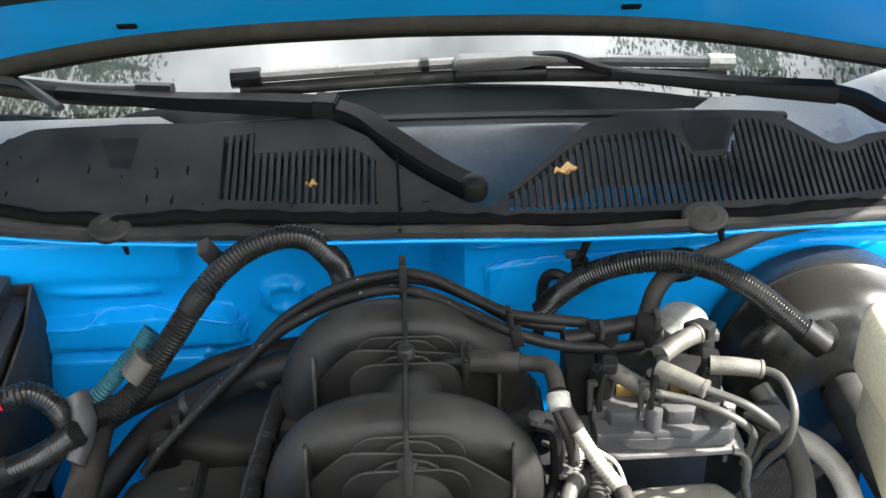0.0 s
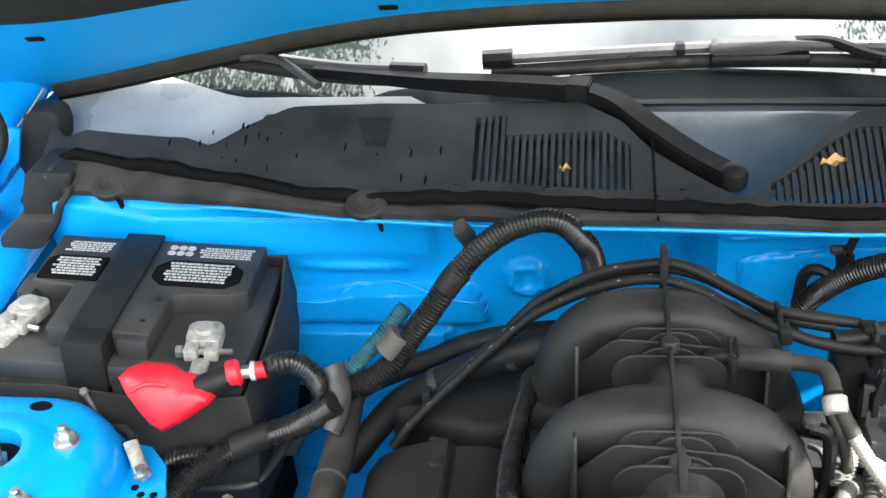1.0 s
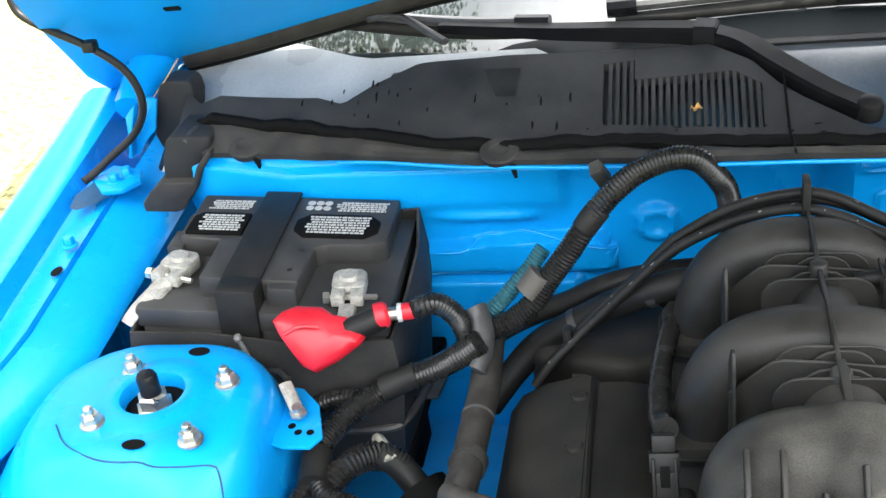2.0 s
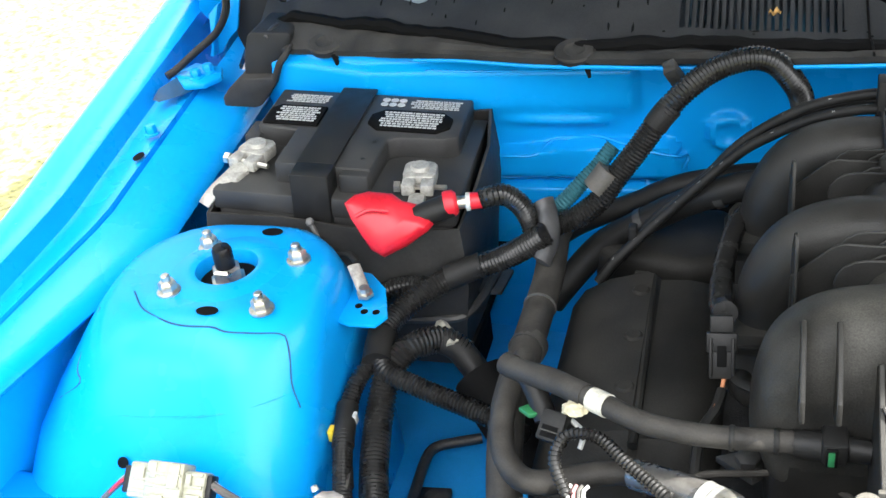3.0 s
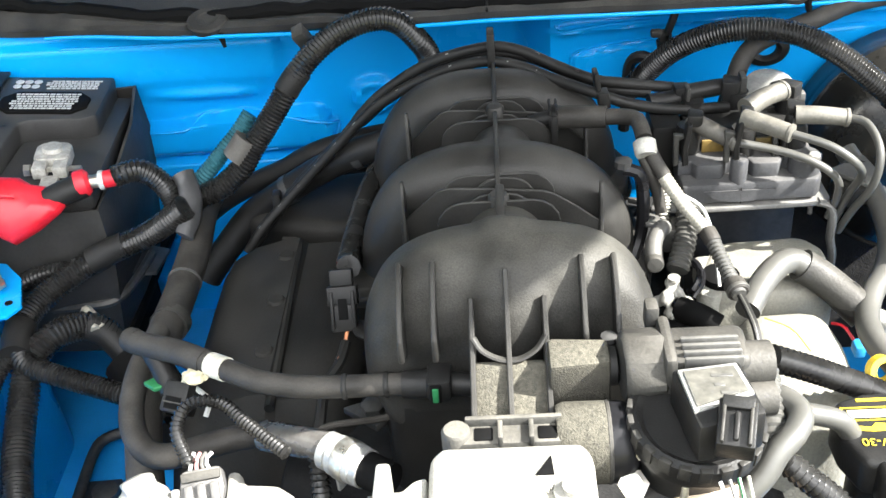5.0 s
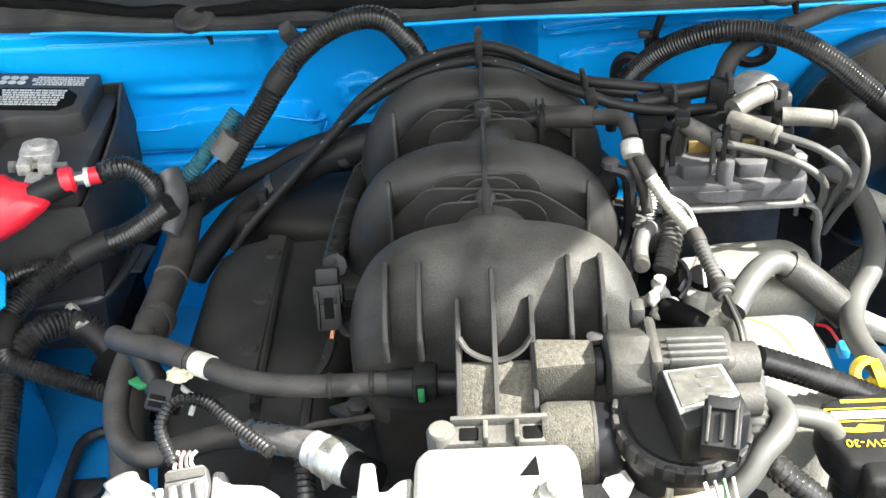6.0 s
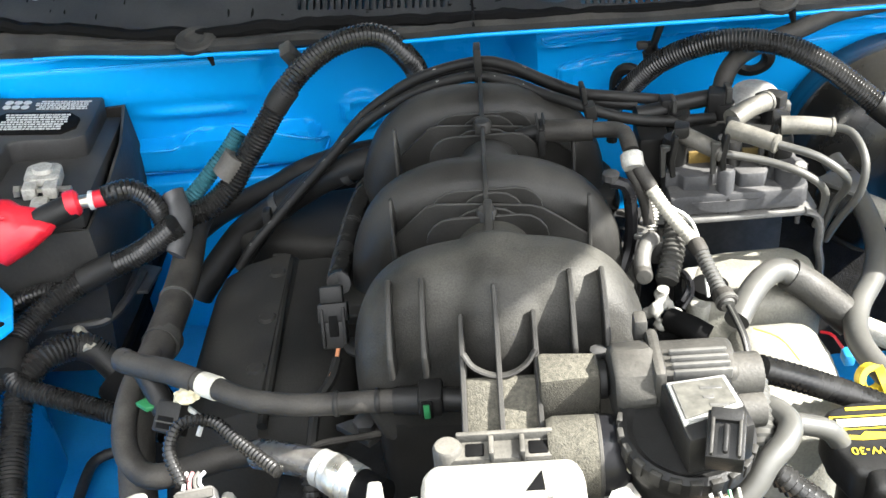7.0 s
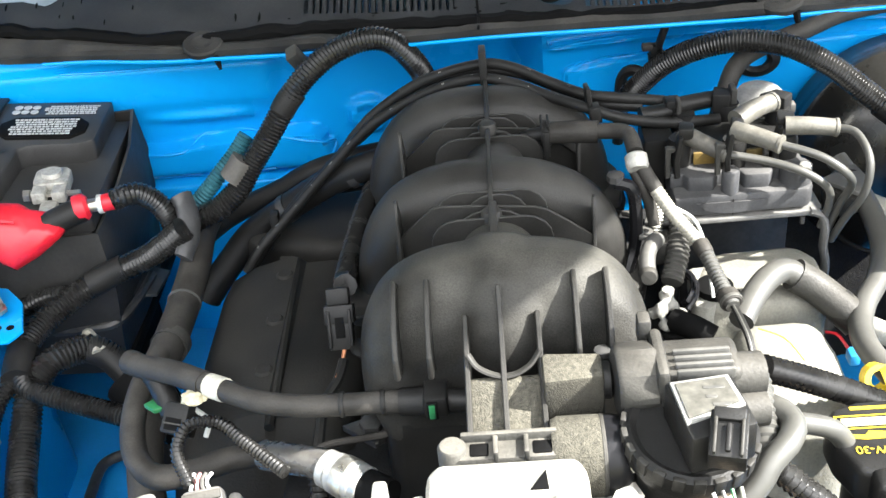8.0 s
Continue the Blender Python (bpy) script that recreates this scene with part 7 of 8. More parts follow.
part("dome", lathe([(0.022, -0.04), (0.022, -0.004), (0.020, 0.002), (0.014, 0.005), (0.0005, 0.006)], Matrix.Translation((0.228, 0.772, 0.948)) @ pose(0, 0, 0, 15, 0, 0), 24), SILVER, reg)
part("clip", prism([(0.220, 0.745), (0.236, 0.752), (0.247, 0.742), (0.238, 0.732), (0.230, 0.738)], 0.945, 0.966, 0.002), PLASTIC, reg)
part("clip_tip", box(0.240, 0.250, 0.742, 0.750, 0.947, 0.955, 0.001), LIGHT_GREY, reg)
part("clip", prism([(0.184, 0.748), (0.197, 0.745), (0.203, 0.757), (0.188, 0.765)], 0.94, 0.966, 0.002), PLASTIC, reg)
part("clip_arm", box(0.199, 0.204, 0.748, 0.762, 0.94, 0.969, 0.001), GREY_PLASTIC, reg)
part("clip", prism([(0.146, 0.742), (0.156, 0.742), (0.158, 0.755), (0.145, 0.755)], 0.945, 0.966, 0.002), PLASTIC, reg)
part("clip_arm", box(0.154, 0.1575, 0.738, 0.75, 0.942, 0.967, 0.001), GREY_PLASTIC, reg)
# breather elbow with the foil cap and pale conduit
eh = hose("vent_hose", "black vent hose with a clamp and elbow", "hose", [(0.045, 0.700, 0.969), (0.065, 0.695, 0.971), (0.087, 0.690, 0.972)], 0.0086, DUSTY_HOSE)
part("elbow", tube([(0.082, 0.691, 0.972), (0.094, 0.688, 0.973), (0.101, 0.685, 0.974), (0.107, 0.678, 0.975), (0.109, 0.668, 0.973), (0.110, 0.658, 0.969)], 0.0062, 14), DUSTY_HOSE, eh, "moulded elbow")
part("spigot", tube([(0.028, 0.706, 0.962), (0.04, 0.704, 0.966), (0.055, 0.702, 0.968)], 0.0062, 12), PLASTIC, eh)
part("clamp", lathe([(0.0095, -0.002), (0.0102, -0.001), (0.0102, 0.003), (0.0095, 0.004)], along((0.046, 0.6995, 0.969), (0.083, 0.691, 0.972)), 18), PLASTIC, eh)
for dx in (0.042, 0.047):
    part("clamp_ear", box(dx, dx + 0.002, 0.688, 0.709, 0.9765, 0.981, 0.0008), PLASTIC, eh)
part("clamp_foot", box(0.0435, 0.0485, 0.6885, 0.6925, 0.953, 0.975, 0.001), PLASTIC, eh)
part("foil_cap", lathe([(0.0075, -0.003), (0.0086, 0.0), (0.0086, 0.008), (0.007, 0.0095), (0.0005, 0.010)], along((0.1105, 0.651, 0.962), (0.1095, 0.664, 0.972)), 14), LEAD, eh, "whitish foil cap")
ch = hose("fuel_line", "pale braided line running down to the engine front", "hose", [(0.113, 0.656, 0.962), (0.117, 0.649, 0.955), (0.123, 0.642, 0.946)], 0.0056, DUSTY_HOSE)
part("braid", tube([(0.122, 0.643, 0.9465), (0.134, 0.628, 0.932), (0.144, 0.618, 0.922), (0.152, 0.610, 0.915)], 0.0052, 14, rib=0.0003, pitch=0.003), WHITE_PLASTIC, ch, "dusty white braided sleeve")
part("cuff", lathe([(0.0055, -0.001), (0.0063, 0.0), (0.0063, 0.009), (0.0055, 0.011)], along((0.151, 0.611, 0.916), (0.157, 0.590, 0.909)), 14), DUSTY_HOSE, ch, "dusty tape cuff")
part("loom", tube([(0.1535, 0.604, 0.913), (0.159, 0.579, 0.905), (0.164, 0.554, 0.900)], 0.0052, 14, rib=0.0006, pitch=0.0036), WIRE_GREY, ch)
for k in range(3):
    part("wire", tube([(0.1635 + 0.001 * k, 0.556, 0.900), (0.1655 + 0.0012 * k, 0.536, 0.8995), (0.168 + 0.001 * k, 0.518, 0.894), (0.17, 0.49, 0.87)], 0.0018, 6), (RUBBER, WIRE_GREY, RUBBER)[k], ch)
part("line", tube([(0.108, 0.658, 0.958), (0.113, 0.648, 0.948), (0.119, 0.646, 0.932), (0.122, 0.640, 0.915)], 0.0045, 10), DUSTY_HOSE, ch)
part("spring_line", tube([(0.1265, 0.657, 0.927), (0.126, 0.652, 0.915), (0.1245, 0.646, 0.904)], 0.0042, 12, rib=0.0009, pitch=0.0026), LEAD, ch)
part("thin_wire", tube([(0.136, 0.634, 0.934), (0.150, 0.628, 0.925), (0.156, 0.612, 0.908), (0.157, 0.585, 0.885)], 0.0013, 6), PRINT, ch)
inj = thing("injector_loom", "dusty ribbed wire loom with pale plugs", "loom")
part("loom", tube([(0.143, 0.648, 0.915), (0.141, 0.637, 0.908), (0.137, 0.623, 0.897), (0.130, 0.606, 0.886)], 0.0082, 14, rib=0.0009, pitch=0.0042), WIRE_GREY, inj)
part("elbow", tube([(0.1235, 0.634, 0.907), (0.116, 0.622, 0.907), (0.1125, 0.611, 0.903), (0.112, 0.601, 0.898)], 0.0062, 12), LIGHT_GREY, inj, "pale grey elbow")
part("elbow_cap", lathe([(0.0066, -0.004), (0.0068, 0.0), (0.0068, 0.007), (0.0055, 0.009), (0.0005, 0.0095)], along((0.112, 0.603, 0.898), (0.1115, 0.594, 0.900)), 16), GREY_PLASTIC, inj)
part("plug", prism([(0.124, 0.651), (0.138, 0.649), (0.136, 0.634), (0.131, 0.629), (0.122, 0.630)][::-1], 0.885, 0.906, 0.002), GREY_PLASTIC, inj)
part("plate", prism([(0.110, 0.652), (0.122, 0.651), (0.121, 0.635), (0.110, 0.636)][::-1], 0.905, 0.909, 0.0008), LIGHT_GREY, inj)
blob = bmesh.new()
for (x, y, z), r in (((0.124, 0.592, 0.884), 0.006), ((0.119, 0.583, 0.878), 0.006), ((0.121, 0.575, 0.870), 0.005), ((0.128, 0.589, 0.878), 0.005), ((0.113, 0.585, 0.874), 0.0045), ((0.135, 0.584, 0.872), 0.005)):
    bmesh.ops.create_icosphere(blob, subdivisions=2, radius=r, matrix=Matrix.Translation((x, y, z)))
for v in blob.verts:
    v.co += 0.002 * noise.noise_vector(v.co * 160)
moulded("bracket", blob, CAST, inj, "chalky corroded bracket", 0.0014, 2)
part("clamp_screw", lathe([(0.0045, 0), (0.0045, 0.003), (0.0005, 0.0035)], Matrix.Translation((0.125, 0.591, 0.888)), 12), LEAD, inj)
part("loop_wire", tube([(0.139, 0.622, 0.885), (0.145, 0.612, 0.887), (0.146, 0.602, 0.884), (0.141, 0.594, 0.878), (0.138, 0.598, 0.872)], 0.0026, 8), GLOSS_BLACK, inj)
part("loop_wire", tube([(0.141, 0.618, 0.883), (0.148, 0.608, 0.884), (0.147, 0.597, 0.879), (0.140, 0.590, 0.872)], 0.0022, 8), GLOSS_BLACK, inj)
part("bracket", tube([(0.093, 0.640, 0.955), (0.104, 0.638, 0.952), (0.108, 0.640, 0.93), (0.108, 0.642, 0.90), (0.10, 0.63, 0.88)], 0.005, 8), GLOSS_BLACK, inj)
part("bolt", lathe([(0.0065, 0), (0.0065, 0.005), (0.004, 0.0065), (0.0005, 0.0065)], Matrix.Translation((0.093, 0.641, 0.957)), 8), DARK_STEEL, inj)
part("ring", tube([(0.104, 0.684, 0.90), (0.111, 0.675, 0.902), (0.1125, 0.660, 0.896), (0.107, 0.648, 0.890), (0.098, 0.64, 0.885)], 0.0026, 8), LIGHT_GREY, inj)
part("rocker", prism([(0.147, 0.602), (0.150, 0.652), (0.171, 0.654), (0.166, 0.605), (0.158, 0.596)][::-1], 0.845, 0.866, 0.004), ALU, inj)
part("hose_stub", tube([(0.128, 0.578, 0.872), (0.140, 0.566, 0.874), (0.152, 0.558, 0.87)], 0.009, 12), SHADE_BLACK, inj, "black hose stub")
pc2 = hose("pcv_hose", "grey rubber hose with a wide end sleeve", "hose", [(0.170, 0.552, 0.888), (0.184, 0.574, 0.894), (0.199, 0.592, 0.896), (0.213, 0.602, 0.893), (0.224, 0.600, 0.886)], 0.0092, WIRE_GREY)
part("sleeve", tube([(0.219, 0.603, 0.888), (0.236, 0.600, 0.876), (0.258, 0.582, 0.862)], 0.0125, 16), GREY_PLASTIC, pc2, "wide grey sleeve")
part("sleeve_end", tube([(0.248, 0.592, 0.868), (0.262, 0.578, 0.858)], 0.0130, 16), PLASTIC, pc2)
kn = thing("cable_tie", "dusty tie binding two hoses", "cable tie")
part("tie", lathe([(0.0068, -0.005), (0.0078, -0.004), (0.0078, 0.005), (0.0068, 0.006)], along((0.163, 0.562, 0.901), (0.166, 0.548, 0.899)), 14), DUSTY_HOSE, kn)
part("band", lathe([(0.0082, 0.002), (0.0084, 0.0025), (0.0084, 0.0045), (0.0082, 0.005)], along((0.163, 0.562, 0.901), (0.166, 0.548, 0.899)), 14), WIRE_GREY, kn)
hose("thin_wire", "thin loose yellow wire by the hose", "wire", [(0.178, 0.538, 0.892), (0.195, 0.53, 0.888), (0.205, 0.515, 0.88)], 0.0006, YELLOW, sides=8)
# hoses along the firewall, right side
cr = hose("vacuum_hose", "thick black ribbed hose arching to the brake booster", "hose", [(0.122, 0.86, 0.905), (0.137, 0.855, 0.925), (0.160, 0.838, 0.955), (0.19, 0.822, 0.975), (0.222, 0.81, 0.983), (0.258, 0.80, 0.979), (0.29, 0.79, 0.963), (0.315, 0.782, 0.944), (0.336, 0.774, 0.927)], 0.0098, LOOM, 0.0005, 0.0029)
part("collar", tube([(0.330, 0.776, 0.932), (0.348, 0.77, 0.918)], 0.0115, 12), RUBBER, cr)
hose("coolant_hose", "black hose rising along the firewall", "hose", [(0.195, 0.79, 0.91), (0.204, 0.80, 0.932), (0.214, 0.812, 0.955), (0.235, 0.828, 0.965), (0.281, 0.846, 0.972), (0.321, 0.865, 0.977), (0.38, 0.885, 0.975), (0.46, 0.90, 0.97)], 0.0082, DUSTY_HOSE)
gr = thing("grommet", "oval black rubber grommet in the firewall", "grommet")
part("ring", lathe([(0.017, -0.004), (0.020, 0.0), (0.019, 0.006), (0.012, 0.009), (0.009, 0.006), (0.008, -0.004), (0.017, -0.004)], Matrix.Translation((0.258, 0.912, 0.918)) @ pose(0, 0, 0, 90, 0, 0) @ Matrix.Diagonal((1.15, 0.9, 1, 1)), 24, cap=False), RUBBER, gr)
ac = thing("wiring_clip", "black wiring clip hooked on the cowl edge", "clip")
part("clip", box(0.151, 0.163, 0.868, 0.880, 0.944, 0.958, 0.003), PLASTIC, ac, "black clip jaw")
part("clip_arm", merge(None, box(-0.003, 0.003, -0.004, 0.004, -0.012, 0.016, 0.0015), Matrix.Translation((0.161, 0.872, 0.962)) @ pose(0, 0, 0, 0, 18, 0)), PLASTIC, ac)
part("clip_lug", box(0.144, 0.154, 0.868, 0.876, 0.953, 0.960, 0.002), GREY_PLASTIC, ac)
part("stem", tube([(0.157, 0.872, 0.95), (0.158, 0.872, 0.935), (0.15, 0.875, 0.922)], 0.008, 10), PLASTIC, ac)
part("wire", tube([(0.152, 0.875, 0.925), (0.138, 0.882, 0.93), (0.128, 0.888, 0.92), (0.126, 0.89, 0.89), (0.124, 0.89, 0.85)], 0.0055, 8), RUBBER, ac)
# brake booster, master cylinder reservoir, pipes
BOOSTER_BLACK = material("glossy_black_paint", (0.009, 0.009, 0.0088), 0.22, vary=0.3, scale=10, rough_vary=0.08, spec=0.5, dust=0.04, dust_color=(0.3, 0.28, 0.22))
bb = thing("brake_booster", "glossy black round brake booster", "brake booster")
BB = Matrix.Translation((0.392, 0.905, 0.832)) @ pose(0, 0, 0, 90, 0, 0) @ Matrix.Diagonal((0.75, 0.75, 0.95, 1))
part("shell", lathe([(0.13, 0.0), (0.142, 0.004), (0.143, 0.03), (0.146, 0.034), (0.146, 0.044), (0.141, 0.048), (0.136, 0.07), (0.115, 0.092), (0.08, 0.104), (0.05, 0.107), (0.0005, 0.107)], BB, 64), BOOSTER_BLACK, bb)
part("check_valve", lathe([(0.014, 0), (0.014, 0.014), (0.009, 0.016), (0.009, 0.03)], along((0.36, 0.805, 0.905), (0.35, 0.775, 0.918)), 14), PLASTIC, bb)
mc = thing("brake_reservoir", "cream translucent brake fluid reservoir", "reservoir")
TANK = material("cream_tank", (0.72, 0.66, 0.48), 0.4, vary=0.08, scale=20)
part("tank", prism([(0.345, 0.60), (0.45, 0.60), (0.45, 0.735), (0.37, 0.735), (0.348, 0.72)], 0.93, 0.995, 0.012, 3), TANK, mc)
part("tank_foot", prism([(0.355, 0.63), (0.42, 0.63), (0.42, 0.74), (0.37, 0.74)], 0.86, 0.935, 0.01, 3), TANK, mc)
part("cap", lathe([(0.03, 0), (0.03, 0.018), (0.026, 0.022), (0.0005, 0.023)], Matrix.Translation((0.40, 0.665, 0.994)), 24), GLOSS_BLACK, mc)
part("master_cylinder", lathe([(0.022, 0), (0.022, 0.15), (0.018, 0.16)], along((0.39, 0.80, 0.845), (0.39, 0.60, 0.845)), 20), DARK_STEEL, mc)
hose("steel_pipe", "bright bare metal pipe curving down", "pipe", [(0.285, 0.745, 0.868), (0.311, 0.717, 0.87), (0.330, 0.700, 0.865), (0.342, 0.675, 0.855), (0.345, 0.645, 0.83), (0.34, 0.63, 0.78)], 0.0095, ALU)
hose("coolant_hose", "pale dusty hose snaking beside the valve cover", "hose", [(0.285, 0.735, 0.905), (0.300, 0.700, 0.885), (0.302, 0.661, 0.872), (0.289, 0.622, 0.868), (0.266, 0.585, 0.866), (0.256, 0.548, 0.866), (0.266, 0.512, 0.862), (0.29, 0.48, 0.85), (0.33, 0.45, 0.83)], 0.0088, WIRE_GREY)
hose("steel_pipe", "bare metal pipe beside the hose", "pipe", [(0.262, 0.60, 0.845), (0.285, 0.578, 0.845), (0.31, 0.555, 0.845), (0.36, 0.51, 0.84)], 0.009, ALU)
cn = thing("bracket_cap", "round grey cap behind the leads", "cap")
part("cap", lathe([(0.017, -0.02), (0.017, 0.0), (0.014, 0.004), (0.0005, 0.005)], Matrix.Translation((0.285, 0.70, 0.90)) @ pose(0, 0, 0, 30, 0, 0), 18), PLASTIC_DUSTY, cn)
part("plate", prism([(0.262, 0.70), (0.295, 0.72), (0.30, 0.69), (0.285, 0.675)], 0.905, 0.909, 0.001), LIGHT_GREY, cn)
# oil filler, dipstick, ribbed looms at the front right
oil = thing("oil_filler_cap", "black oil filler cap with yellow lettering", "oil cap")
CAP = [(0.2045, 0.457), (0.222, 0.463), (0.25, 0.464), (0.266, 0.458), (0.272, 0.44), (0.268, 0.412), (0.255, 0.398), (0.225, 0.396), (0.207, 0.403), (0.199, 0.425), (0.1985, 0.445)]
part("cap", prism(CAP[::-1], 0.862, 0.89, 0.005, 3), PLASTIC, oil)
part("grip", box(0.213, 0.262, 0.386, 0.405, 0.862, 0.892, 0.006, 3), PLASTIC, oil)
part("neck", lathe([(0.026, -0.07), (0.026, 0.0)], Matrix.Translation((0.236, 0.43, 0.863)), 20), PLASTIC, oil)
for x0, x1, y0, y1 in ((0.205, 0.255, 0.4478, 0.4485), (0.205, 0.255, 0.4368, 0.4375), (0.2044, 0.2056, 0.4365, 0.4487), (0.216, 0.25, 0.4535, 0.456)):
    part("print_line", box(x0, x1, y0, y1, 0.8902, 0.8906, 0), YELLOW, oil)
part("print_bar", box(0.208, 0.25, 0.4395, 0.446, 0.8902, 0.8905, 0), material("pale_yellow", (0.8, 0.75, 0.35), 0.5), oil)
part("oil_can_sign", prism([(0.209, 0.4325), (0.212, 0.4285), (0.219, 0.4275), (0.234, 0.428), (0.236, 0.4325), (0.222, 0.4345), (0.2185, 0.431)][::-1], 0.8902, 0.8906), YELLOW, oil)


def lettering(text, size, m, mat, parent):
    cu = bpy.data.curves.new("lettering", "FONT")
    cu.body, cu.size, cu.align_x, cu.align_y, cu.extrude = text, size, "CENTER", "CENTER", 0.0001
    tmp = bpy.data.objects.new("lettering", cu)
    scene.collection.objects.link(tmp)
    me = bpy.data.meshes.new_from_object(tmp.evaluated_get(bpy.context.evaluated_depsgraph_get()))
    bpy.data.objects.remove(tmp)
    me.materials.clear()
    me.materials.append(mat)
    me.transform(m)
    ob = new("lettering", me)
    ob.parent = parent
    return ob


lettering("5W-30", 0.0085, Matrix.Translation((0.2215, 0.4185, 0.8906)) @ pose(0, 0, 0, 0, 0, 178), YELLOW, oil)
dp = thing("dipstick", "bright yellow plastic dipstick handle", "dipstick")
part("ring", lathe([(0.006, -0.004), (0.0105, -0.004), (0.0105, 0.004), (0.006, 0.004), (0.006, -0.004)], Matrix.Translation((0.254, 0.513, 0.862)) @ pose(0, 0, 0, 60, 20, 0), 18, cap=False), YELLOW, dp)
part("stem", tube([(0.25, 0.507, 0.858), (0.256, 0.50, 0.83), (0.258, 0.49, 0.75)], 0.005, 8), YELLOW, dp)
part("ring", lathe([(0.012, -0.003), (0.012, 0.003), (0.005, 0.004)], Matrix.Translation((0.262, 0.511, 0.86)) @ pose(0, 0, 0, 0, 70, 0), 16), YELLOW, dp)
hose("wiring_loom", "black ribbed loom running to the oil filler", "loom", [(0.163, 0.462, 0.922), (0.188, 0.468, 0.907), (0.212, 0.476, 0.89), (0.24, 0.487, 0.868), (0.27, 0.49, 0.85)], 0.0075, LOOM, 0.0014, 0.005)
hose("wiring_loom", "dusty ribbed conduit under the purge valve", "loom", [(0.154, 0.455, 0.925), (0.1545, 0.44, 0.923), (0.153, 0.42, 0.916), (0.152, 0.40, 0.905)], 0.0088, WIRE_GREY, 0.0006, 0.005)
hose("breather_hose", "grey hose looping behind the plug", "hose", [(0.118, 0.372, 0.88), (0.142, 0.383, 0.902), (0.152, 0.392, 0.913), (0.164, 0.402, 0.918), (0.170, 0.418, 0.918), (0.161, 0.432, 0.918), (0.15, 0.433, 0.91)], 0.0075, WIRE_GREY)
hose("breather_hose", "straight grey hose to the filler neck", "hose", [(0.164, 0.426, 0.91), (0.18, 0.426, 0.908), (0.198, 0.427, 0.90), (0.21, 0.43, 0.88)], 0.0066, WIRE_GREY)
hose("wiring_loom", "ribbed loom leaving the sensor plug", "loom", [(0.146, 0.41, 0.90), (0.158, 0.402, 0.897), (0.172, 0.396, 0.886), (0.19, 0.392, 0.87), (0.21, 0.38, 0.85)], 0.0075, LOOM, 0.0008, 0.0045)
cp2 = thing("wire_plug", "small blue and red plug beside the valve cover", "connector")
part("plug", box(0.250, 0.258, 0.553, 0.565, 0.838, 0.848, 0.002), material("blue_plug", (0.02, 0.2, 0.45), 0.4), cp2)
part("wire", tube([(0.25, 0.56, 0.85), (0.245, 0.57, 0.855), (0.24, 0.58, 0.85)], 0.0012, 6), RED, cp2)

# ---- fender fittings, hinge, hood fittings ----
fb = part("hood_hinge", prism([(-0.778, 1.037), (-0.764, 1.07), (-0.722, 1.056), (-0.710, 1.028), (-0.724, 1.007), (-0.748, 1.002)], 0.898, 0.905, 0.002), PAINT, car, "blue hinge foot bolted to the rail")
arm = [(-0.73, 0.965), (-0.718, 0.976), (-0.705, 0.981), (-0.695, 0.978), (-0.707, 0.939), (-0.721, 0.927), (-0.734, 0.91), (-0.744, 0.906), (-0.741, 0.925)]
part("arm", prism(arm, -0.003, 0.003, 0.001, m=Matrix.Translation((0, 1.09, 0)) @ XZ), PAINT, fb, "folded hinge arm")
part("arm_flange", prism([(-0.732, 0.964), (-0.721, 0.975), (-0.716, 0.978), (-0.733, 0.935), (-0.739, 0.91), (-0.744, 0.911), (-0.737, 0.931)], -0.002, 0.012, 0.001, m=Matrix.Translation((0, 1.085, 0)) @ XZ), PAINT, fb, "folded edge of the hinge arm")
for x, y in ((-0.733, 1.041), (-0.742, 1.026)):
    part("bolt", stud(x, y, 0.904, 0.006, 0.008), PAINT, fb)
# flat dark face laid on the rail, painting the shade inside an opening
b = bmesh.new()
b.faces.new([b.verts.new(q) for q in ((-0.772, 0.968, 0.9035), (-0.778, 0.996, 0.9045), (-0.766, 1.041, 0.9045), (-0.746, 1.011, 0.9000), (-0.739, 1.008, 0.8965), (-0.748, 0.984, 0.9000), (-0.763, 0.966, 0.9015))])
part("cutout", b, SHADE_BLUE, car, "dark sheet for the shaded cutout in the fender rail", smooth=False)
hw = thing("washer_tube", "thin black tube looping from hood to fender", "tube")
part("tube", tube([(-0.818, 1.062, 1.133), (-0.819, 1.062, 1.117), (-0.814, 1.062, 1.1), (-0.789, 1.062, 1.082), (-0.742, 1.062, 1.056), (-0.711, 1.062, 1.03), (-0.699, 1.062, 1.002), (-0.702, 1.062, 0.974), (-0.722, 1.062, 0.946), (-0.749, 1.05, 0.927), (-0.772, 1.035, 0.911), (-0.781, 1.025, 0.907)], 0.0047, 10), RUBBER, hw)
part("clip", box(-0.750, -0.734, 1.055, 1.070, 1.051, 1.064, 0.003), PLASTIC, hw)
hose("earth_wire", "thin loose wire from hood to hinge", "wire", [(-0.66, 1.10, 1.022), (-0.68, 1.10, 1.0), (-0.705, 1.10, 0.975), (-0.735, 1.10, 0.945)], 0.0008, material("tan_wire", (0.4, 0.28, 0.15), 0.5), sides=6)


def ins_edge(x):
    return lerp(abs(x), [(0, 0.26), (0.3, 0.235), (0.44, 0.205), (0.5, 0.188), (0.565, 0.172), (0.64, 0.17), (0.68, 0.185), (0.705, 0.21), (0.72, 0.25), (0.725, 0.32)])


cols = [-0.725, -0.72, -0.705, -0.68] + [-0.65 + 0.05 * i for i in range(27)] + [0.68, 0.705, 0.72, 0.725]
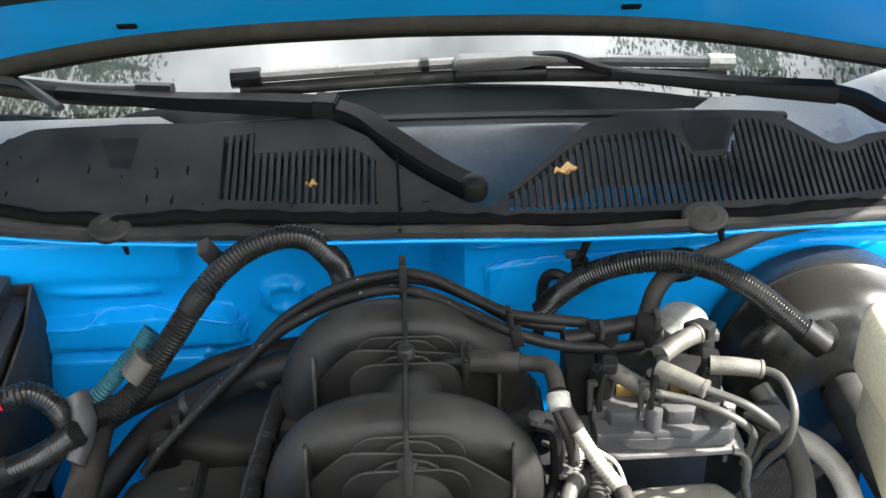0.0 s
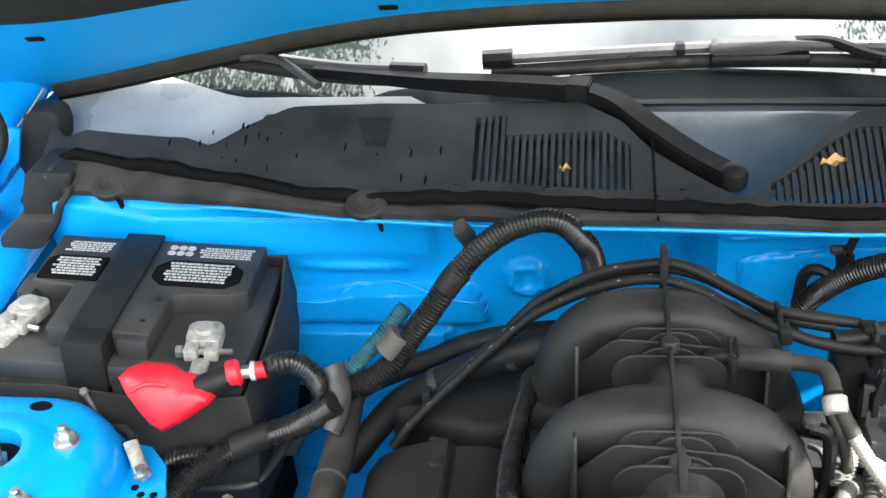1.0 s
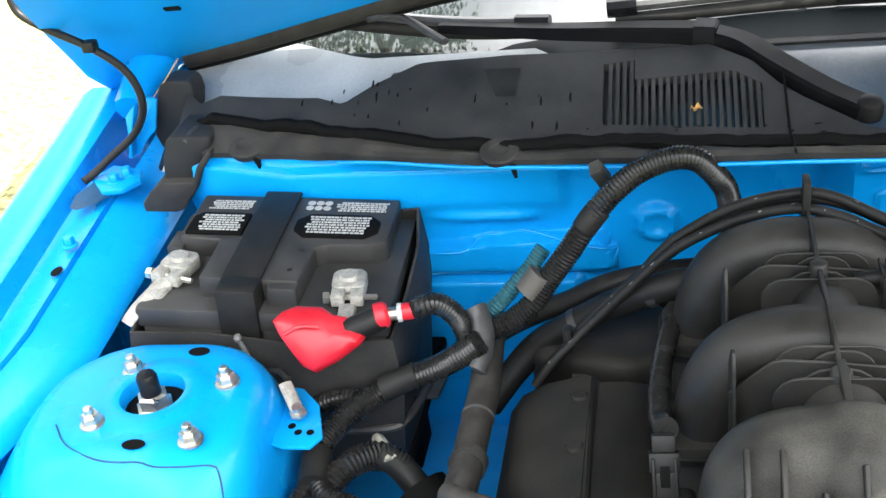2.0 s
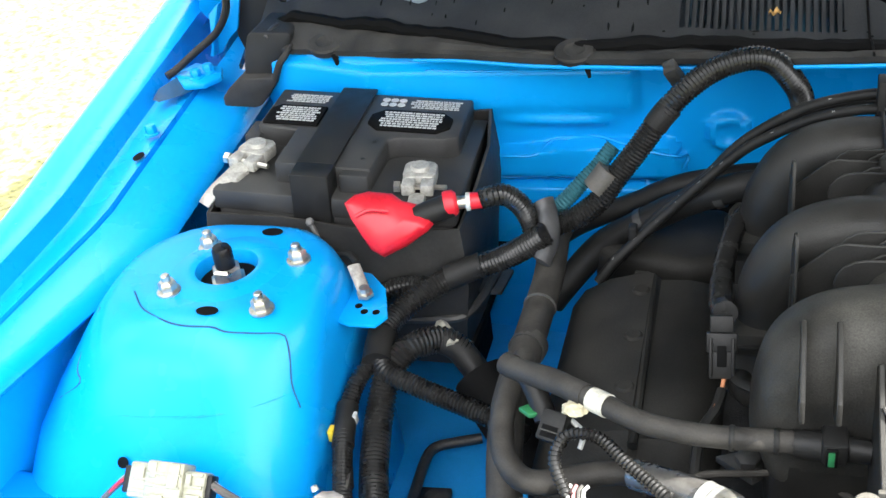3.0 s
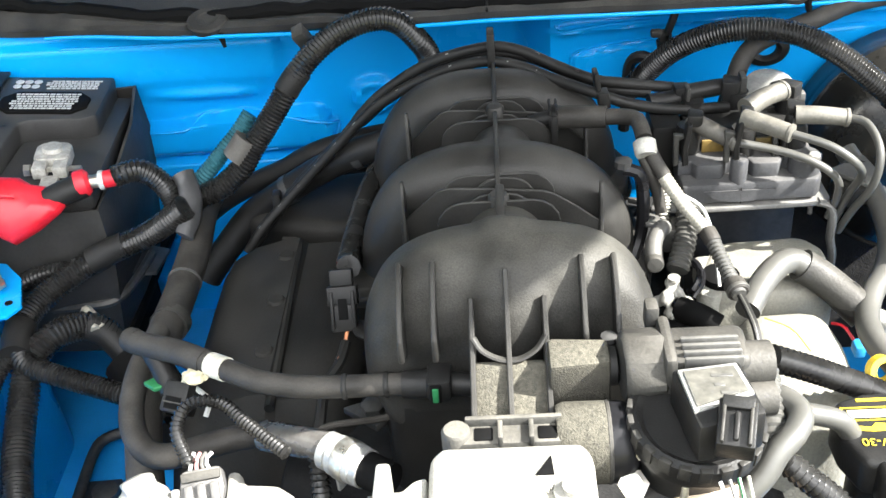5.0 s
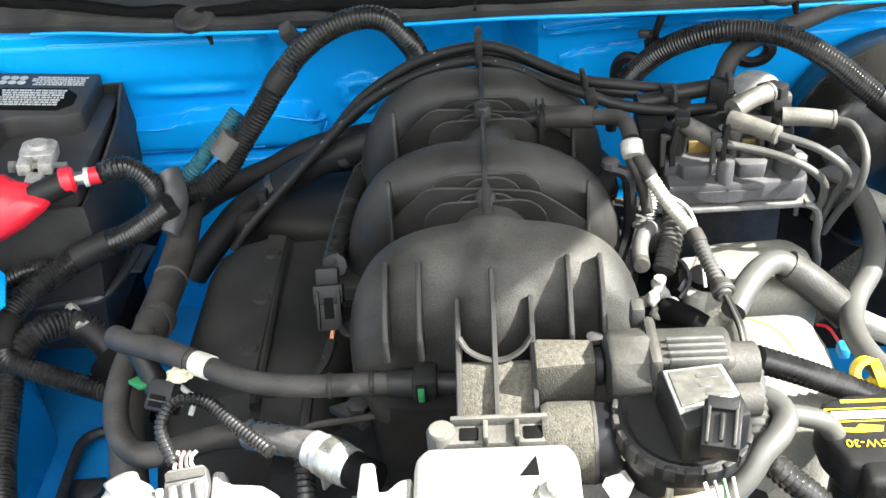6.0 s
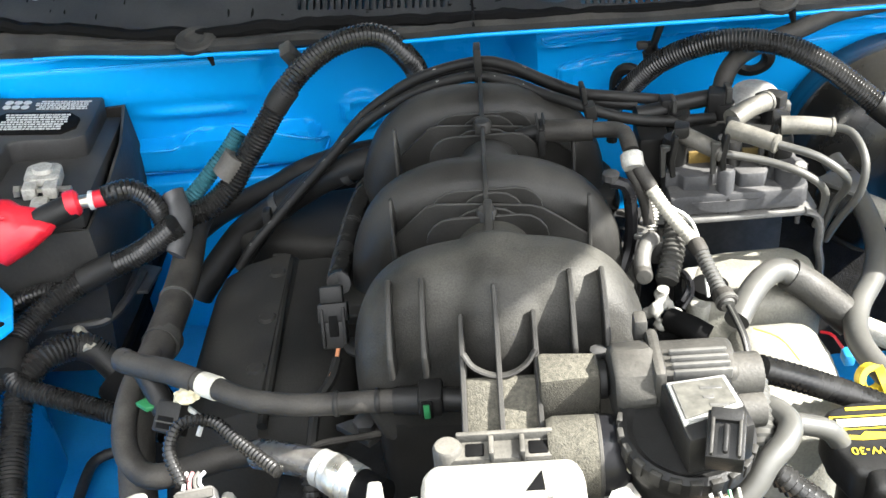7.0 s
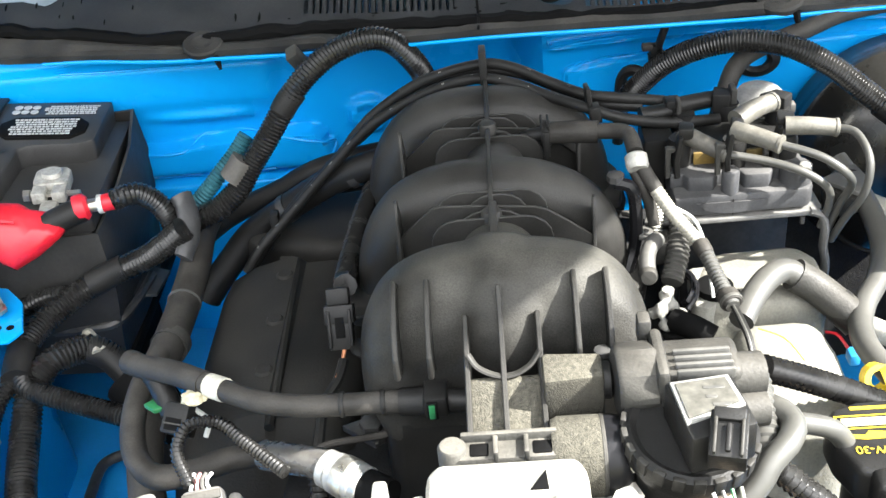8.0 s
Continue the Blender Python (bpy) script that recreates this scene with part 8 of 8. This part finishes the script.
part("insulator", sheet([[hood_at(x * (1 - 0.12 * k / 24), ins_edge(x) + (0.97 - ins_edge(x)) * k / 24, -0.013 if 0 < k < 24 else -0.004) for x in cols] for k in range(25)]), FIBRE, hood, "black fibre insulator pad")
for x in (-0.626, -0.25, 0.22, 0.626):
    # dark slips on the panel stand for shaded slots
    p = Vector(hood_at(x, 0.118 if abs(x) > 0.5 else hood_rear(x) + 0.035, -0.001))
    part("clip_slot", merge(None, box(-0.009, 0.009, -0.004, 0.004, -0.0015, 0.0015, 0.0005, 1), Matrix.Translation(p) @ pose(0, 0, 0, -38, 0, 0)), SHADE_BLACK, hood, "small dark clip slot")

# ---- dry leaves on the grille ----
for (x, y, turn, ln) in ((-0.083, 0.937, 20, 0.012), (0.150, 0.93, 25, 0.026)):
    lf = thing("dry_leaf", "curled dry leaf lying on the cowl grille", "leaf", "dry leaves")
    b = bmesh.new()
    for k in range(7):
        u = -1 + 2 * k / 6
        w = 0.35 * (1 - u * u) + 0.06
        for v in (-1, 0, 1):
            b.verts.new((u * ln / 2, v * w * ln / 2 + 0.002 * math.sin(k * 2.1), 0.004 * abs(v) + 0.002 * math.sin(k * 1.7 + v)))
    b.verts.ensure_lookup_table()
    for k in range(6):
        for v in range(2):
            b.faces.new([b.verts[q] for q in (k * 3 + v, k * 3 + v + 1, k * 3 + v + 4, k * 3 + v + 3)])
    bmesh.ops.transform(b, matrix=Matrix.Translation((x, y, cowl_z(x, y) + 0.003)) @ Euler((radians(26), 0, radians(turn))).to_matrix().to_4x4(), verts=b.verts)
    part("blade", b, LEAF_DRY, lf)

# ---- cowl grille slats, piece by piece ----
for group, wide in ((SLOTS_L, 0.0036), (SLOTS_R, 0.0036)):
    for x, lo, hi in group:
        if hi - lo < 0.008:
            continue
        b = bmesh.new()
        xx = x + 0.0034
        for z0 in (0.0,):
            q = [(xx - wide / 2, lo - 0.001), (xx + wide / 2, lo - 0.001), (xx + wide / 2, hi + 0.001), (xx - wide / 2, hi + 0.001)]
            up = [b.verts.new(cowl_pt(px, py, 0.0004)) for px, py in q]
            dn = [b.verts.new(cowl_pt(px, py, 0.009)) for px, py in q]
            b.faces.new(up)
            for k in range(4):
                b.faces.new((up[k], dn[k], dn[(k + 1) % 4], up[(k + 1) % 4]))
        part("slat", b, COWL_PLASTIC, cowl, smooth=False)

# ---- trees beyond the car ----
BARK = material("tree_bark", (0.12, 0.09, 0.07), 0.9, vary=0.3, scale=8, bump=0.8, bump_scale=40)
LEAVES = material("tree_leaves", (0.06, 0.10, 0.035), 0.6, vary=0.4, scale=3)


def tree(x, y, tall, spread, seed):
    rn = random.Random(seed)
    t = thing("tree", "tall leafy tree beyond the car", "tree", "trees", at=Matrix.Translation((x, y, 0)))
    b = bmesh.new()
    tube([(0, 0, -0.1), (0.1, 0.05, tall * 0.25), (-0.05, 0.1, tall * 0.55), (0.05, 0, tall * 0.9)], 0.22, 10, 0.4, bm=b, taper=0.25)
    tips = []
    for k in range(14):
        a, h = k * 2.4, tall * (0.35 + 0.55 * k / 14)
        ln = spread * (0.9 - 0.45 * k / 14) * rn.uniform(0.8, 1.15)
        tip = Vector((ln * math.cos(a), ln * math.sin(a), h + ln * 0.45))
        tube([(0, 0, h), tuple(tip * 0.5 + Vector((0, 0, h * 0.5 - 0.1))), tuple(tip)], 0.07, 7, 0.3, bm=b, taper=0.3)
        tips.append((Vector((0, 0, h)), tip))
    part("trunk", b, BARK, t)
    vs, fs = [], []
    for root, tip in tips:
        for c in range(9):
            ctr = root.lerp(tip, rn.uniform(0.45, 1.1)) + Vector((rn.gauss(0, 0.35), rn.gauss(0, 0.35), rn.gauss(0, 0.3)))
            for q in range(150):
                p = ctr + Vector((rn.gauss(0, 0.28), rn.gauss(0, 0.28), rn.gauss(0, 0.2)))
                u = Vector((rn.gauss(0, 1), rn.gauss(0, 1), rn.gauss(0, 0.6))).normalized() * rn.uniform(0.025, 0.055)
                w = u.cross(Vector((rn.gauss(0, 1), rn.gauss(0, 1), rn.gauss(0, 1)))).normalized() * u.length * 0.55
                n = len(vs)
                vs += [p - u, p + w, p + u, p - w]
                fs.append((n, n + 1, n + 2, n + 3))
    me = bpy.data.meshes.new("crown")
    me.from_pydata([tuple(v) for v in vs], [], fs)
    me.materials.append(LEAVES)
    cr = new("crown", me)
    cr.parent = t
    return t


tree(-5.6, 5.6, 11.5, 2.4, 3)
tree(5.4, 6.2, 11.5, 2.4, 8)
tree(-7.5, 3.8, 10.5, 2.6, 5)
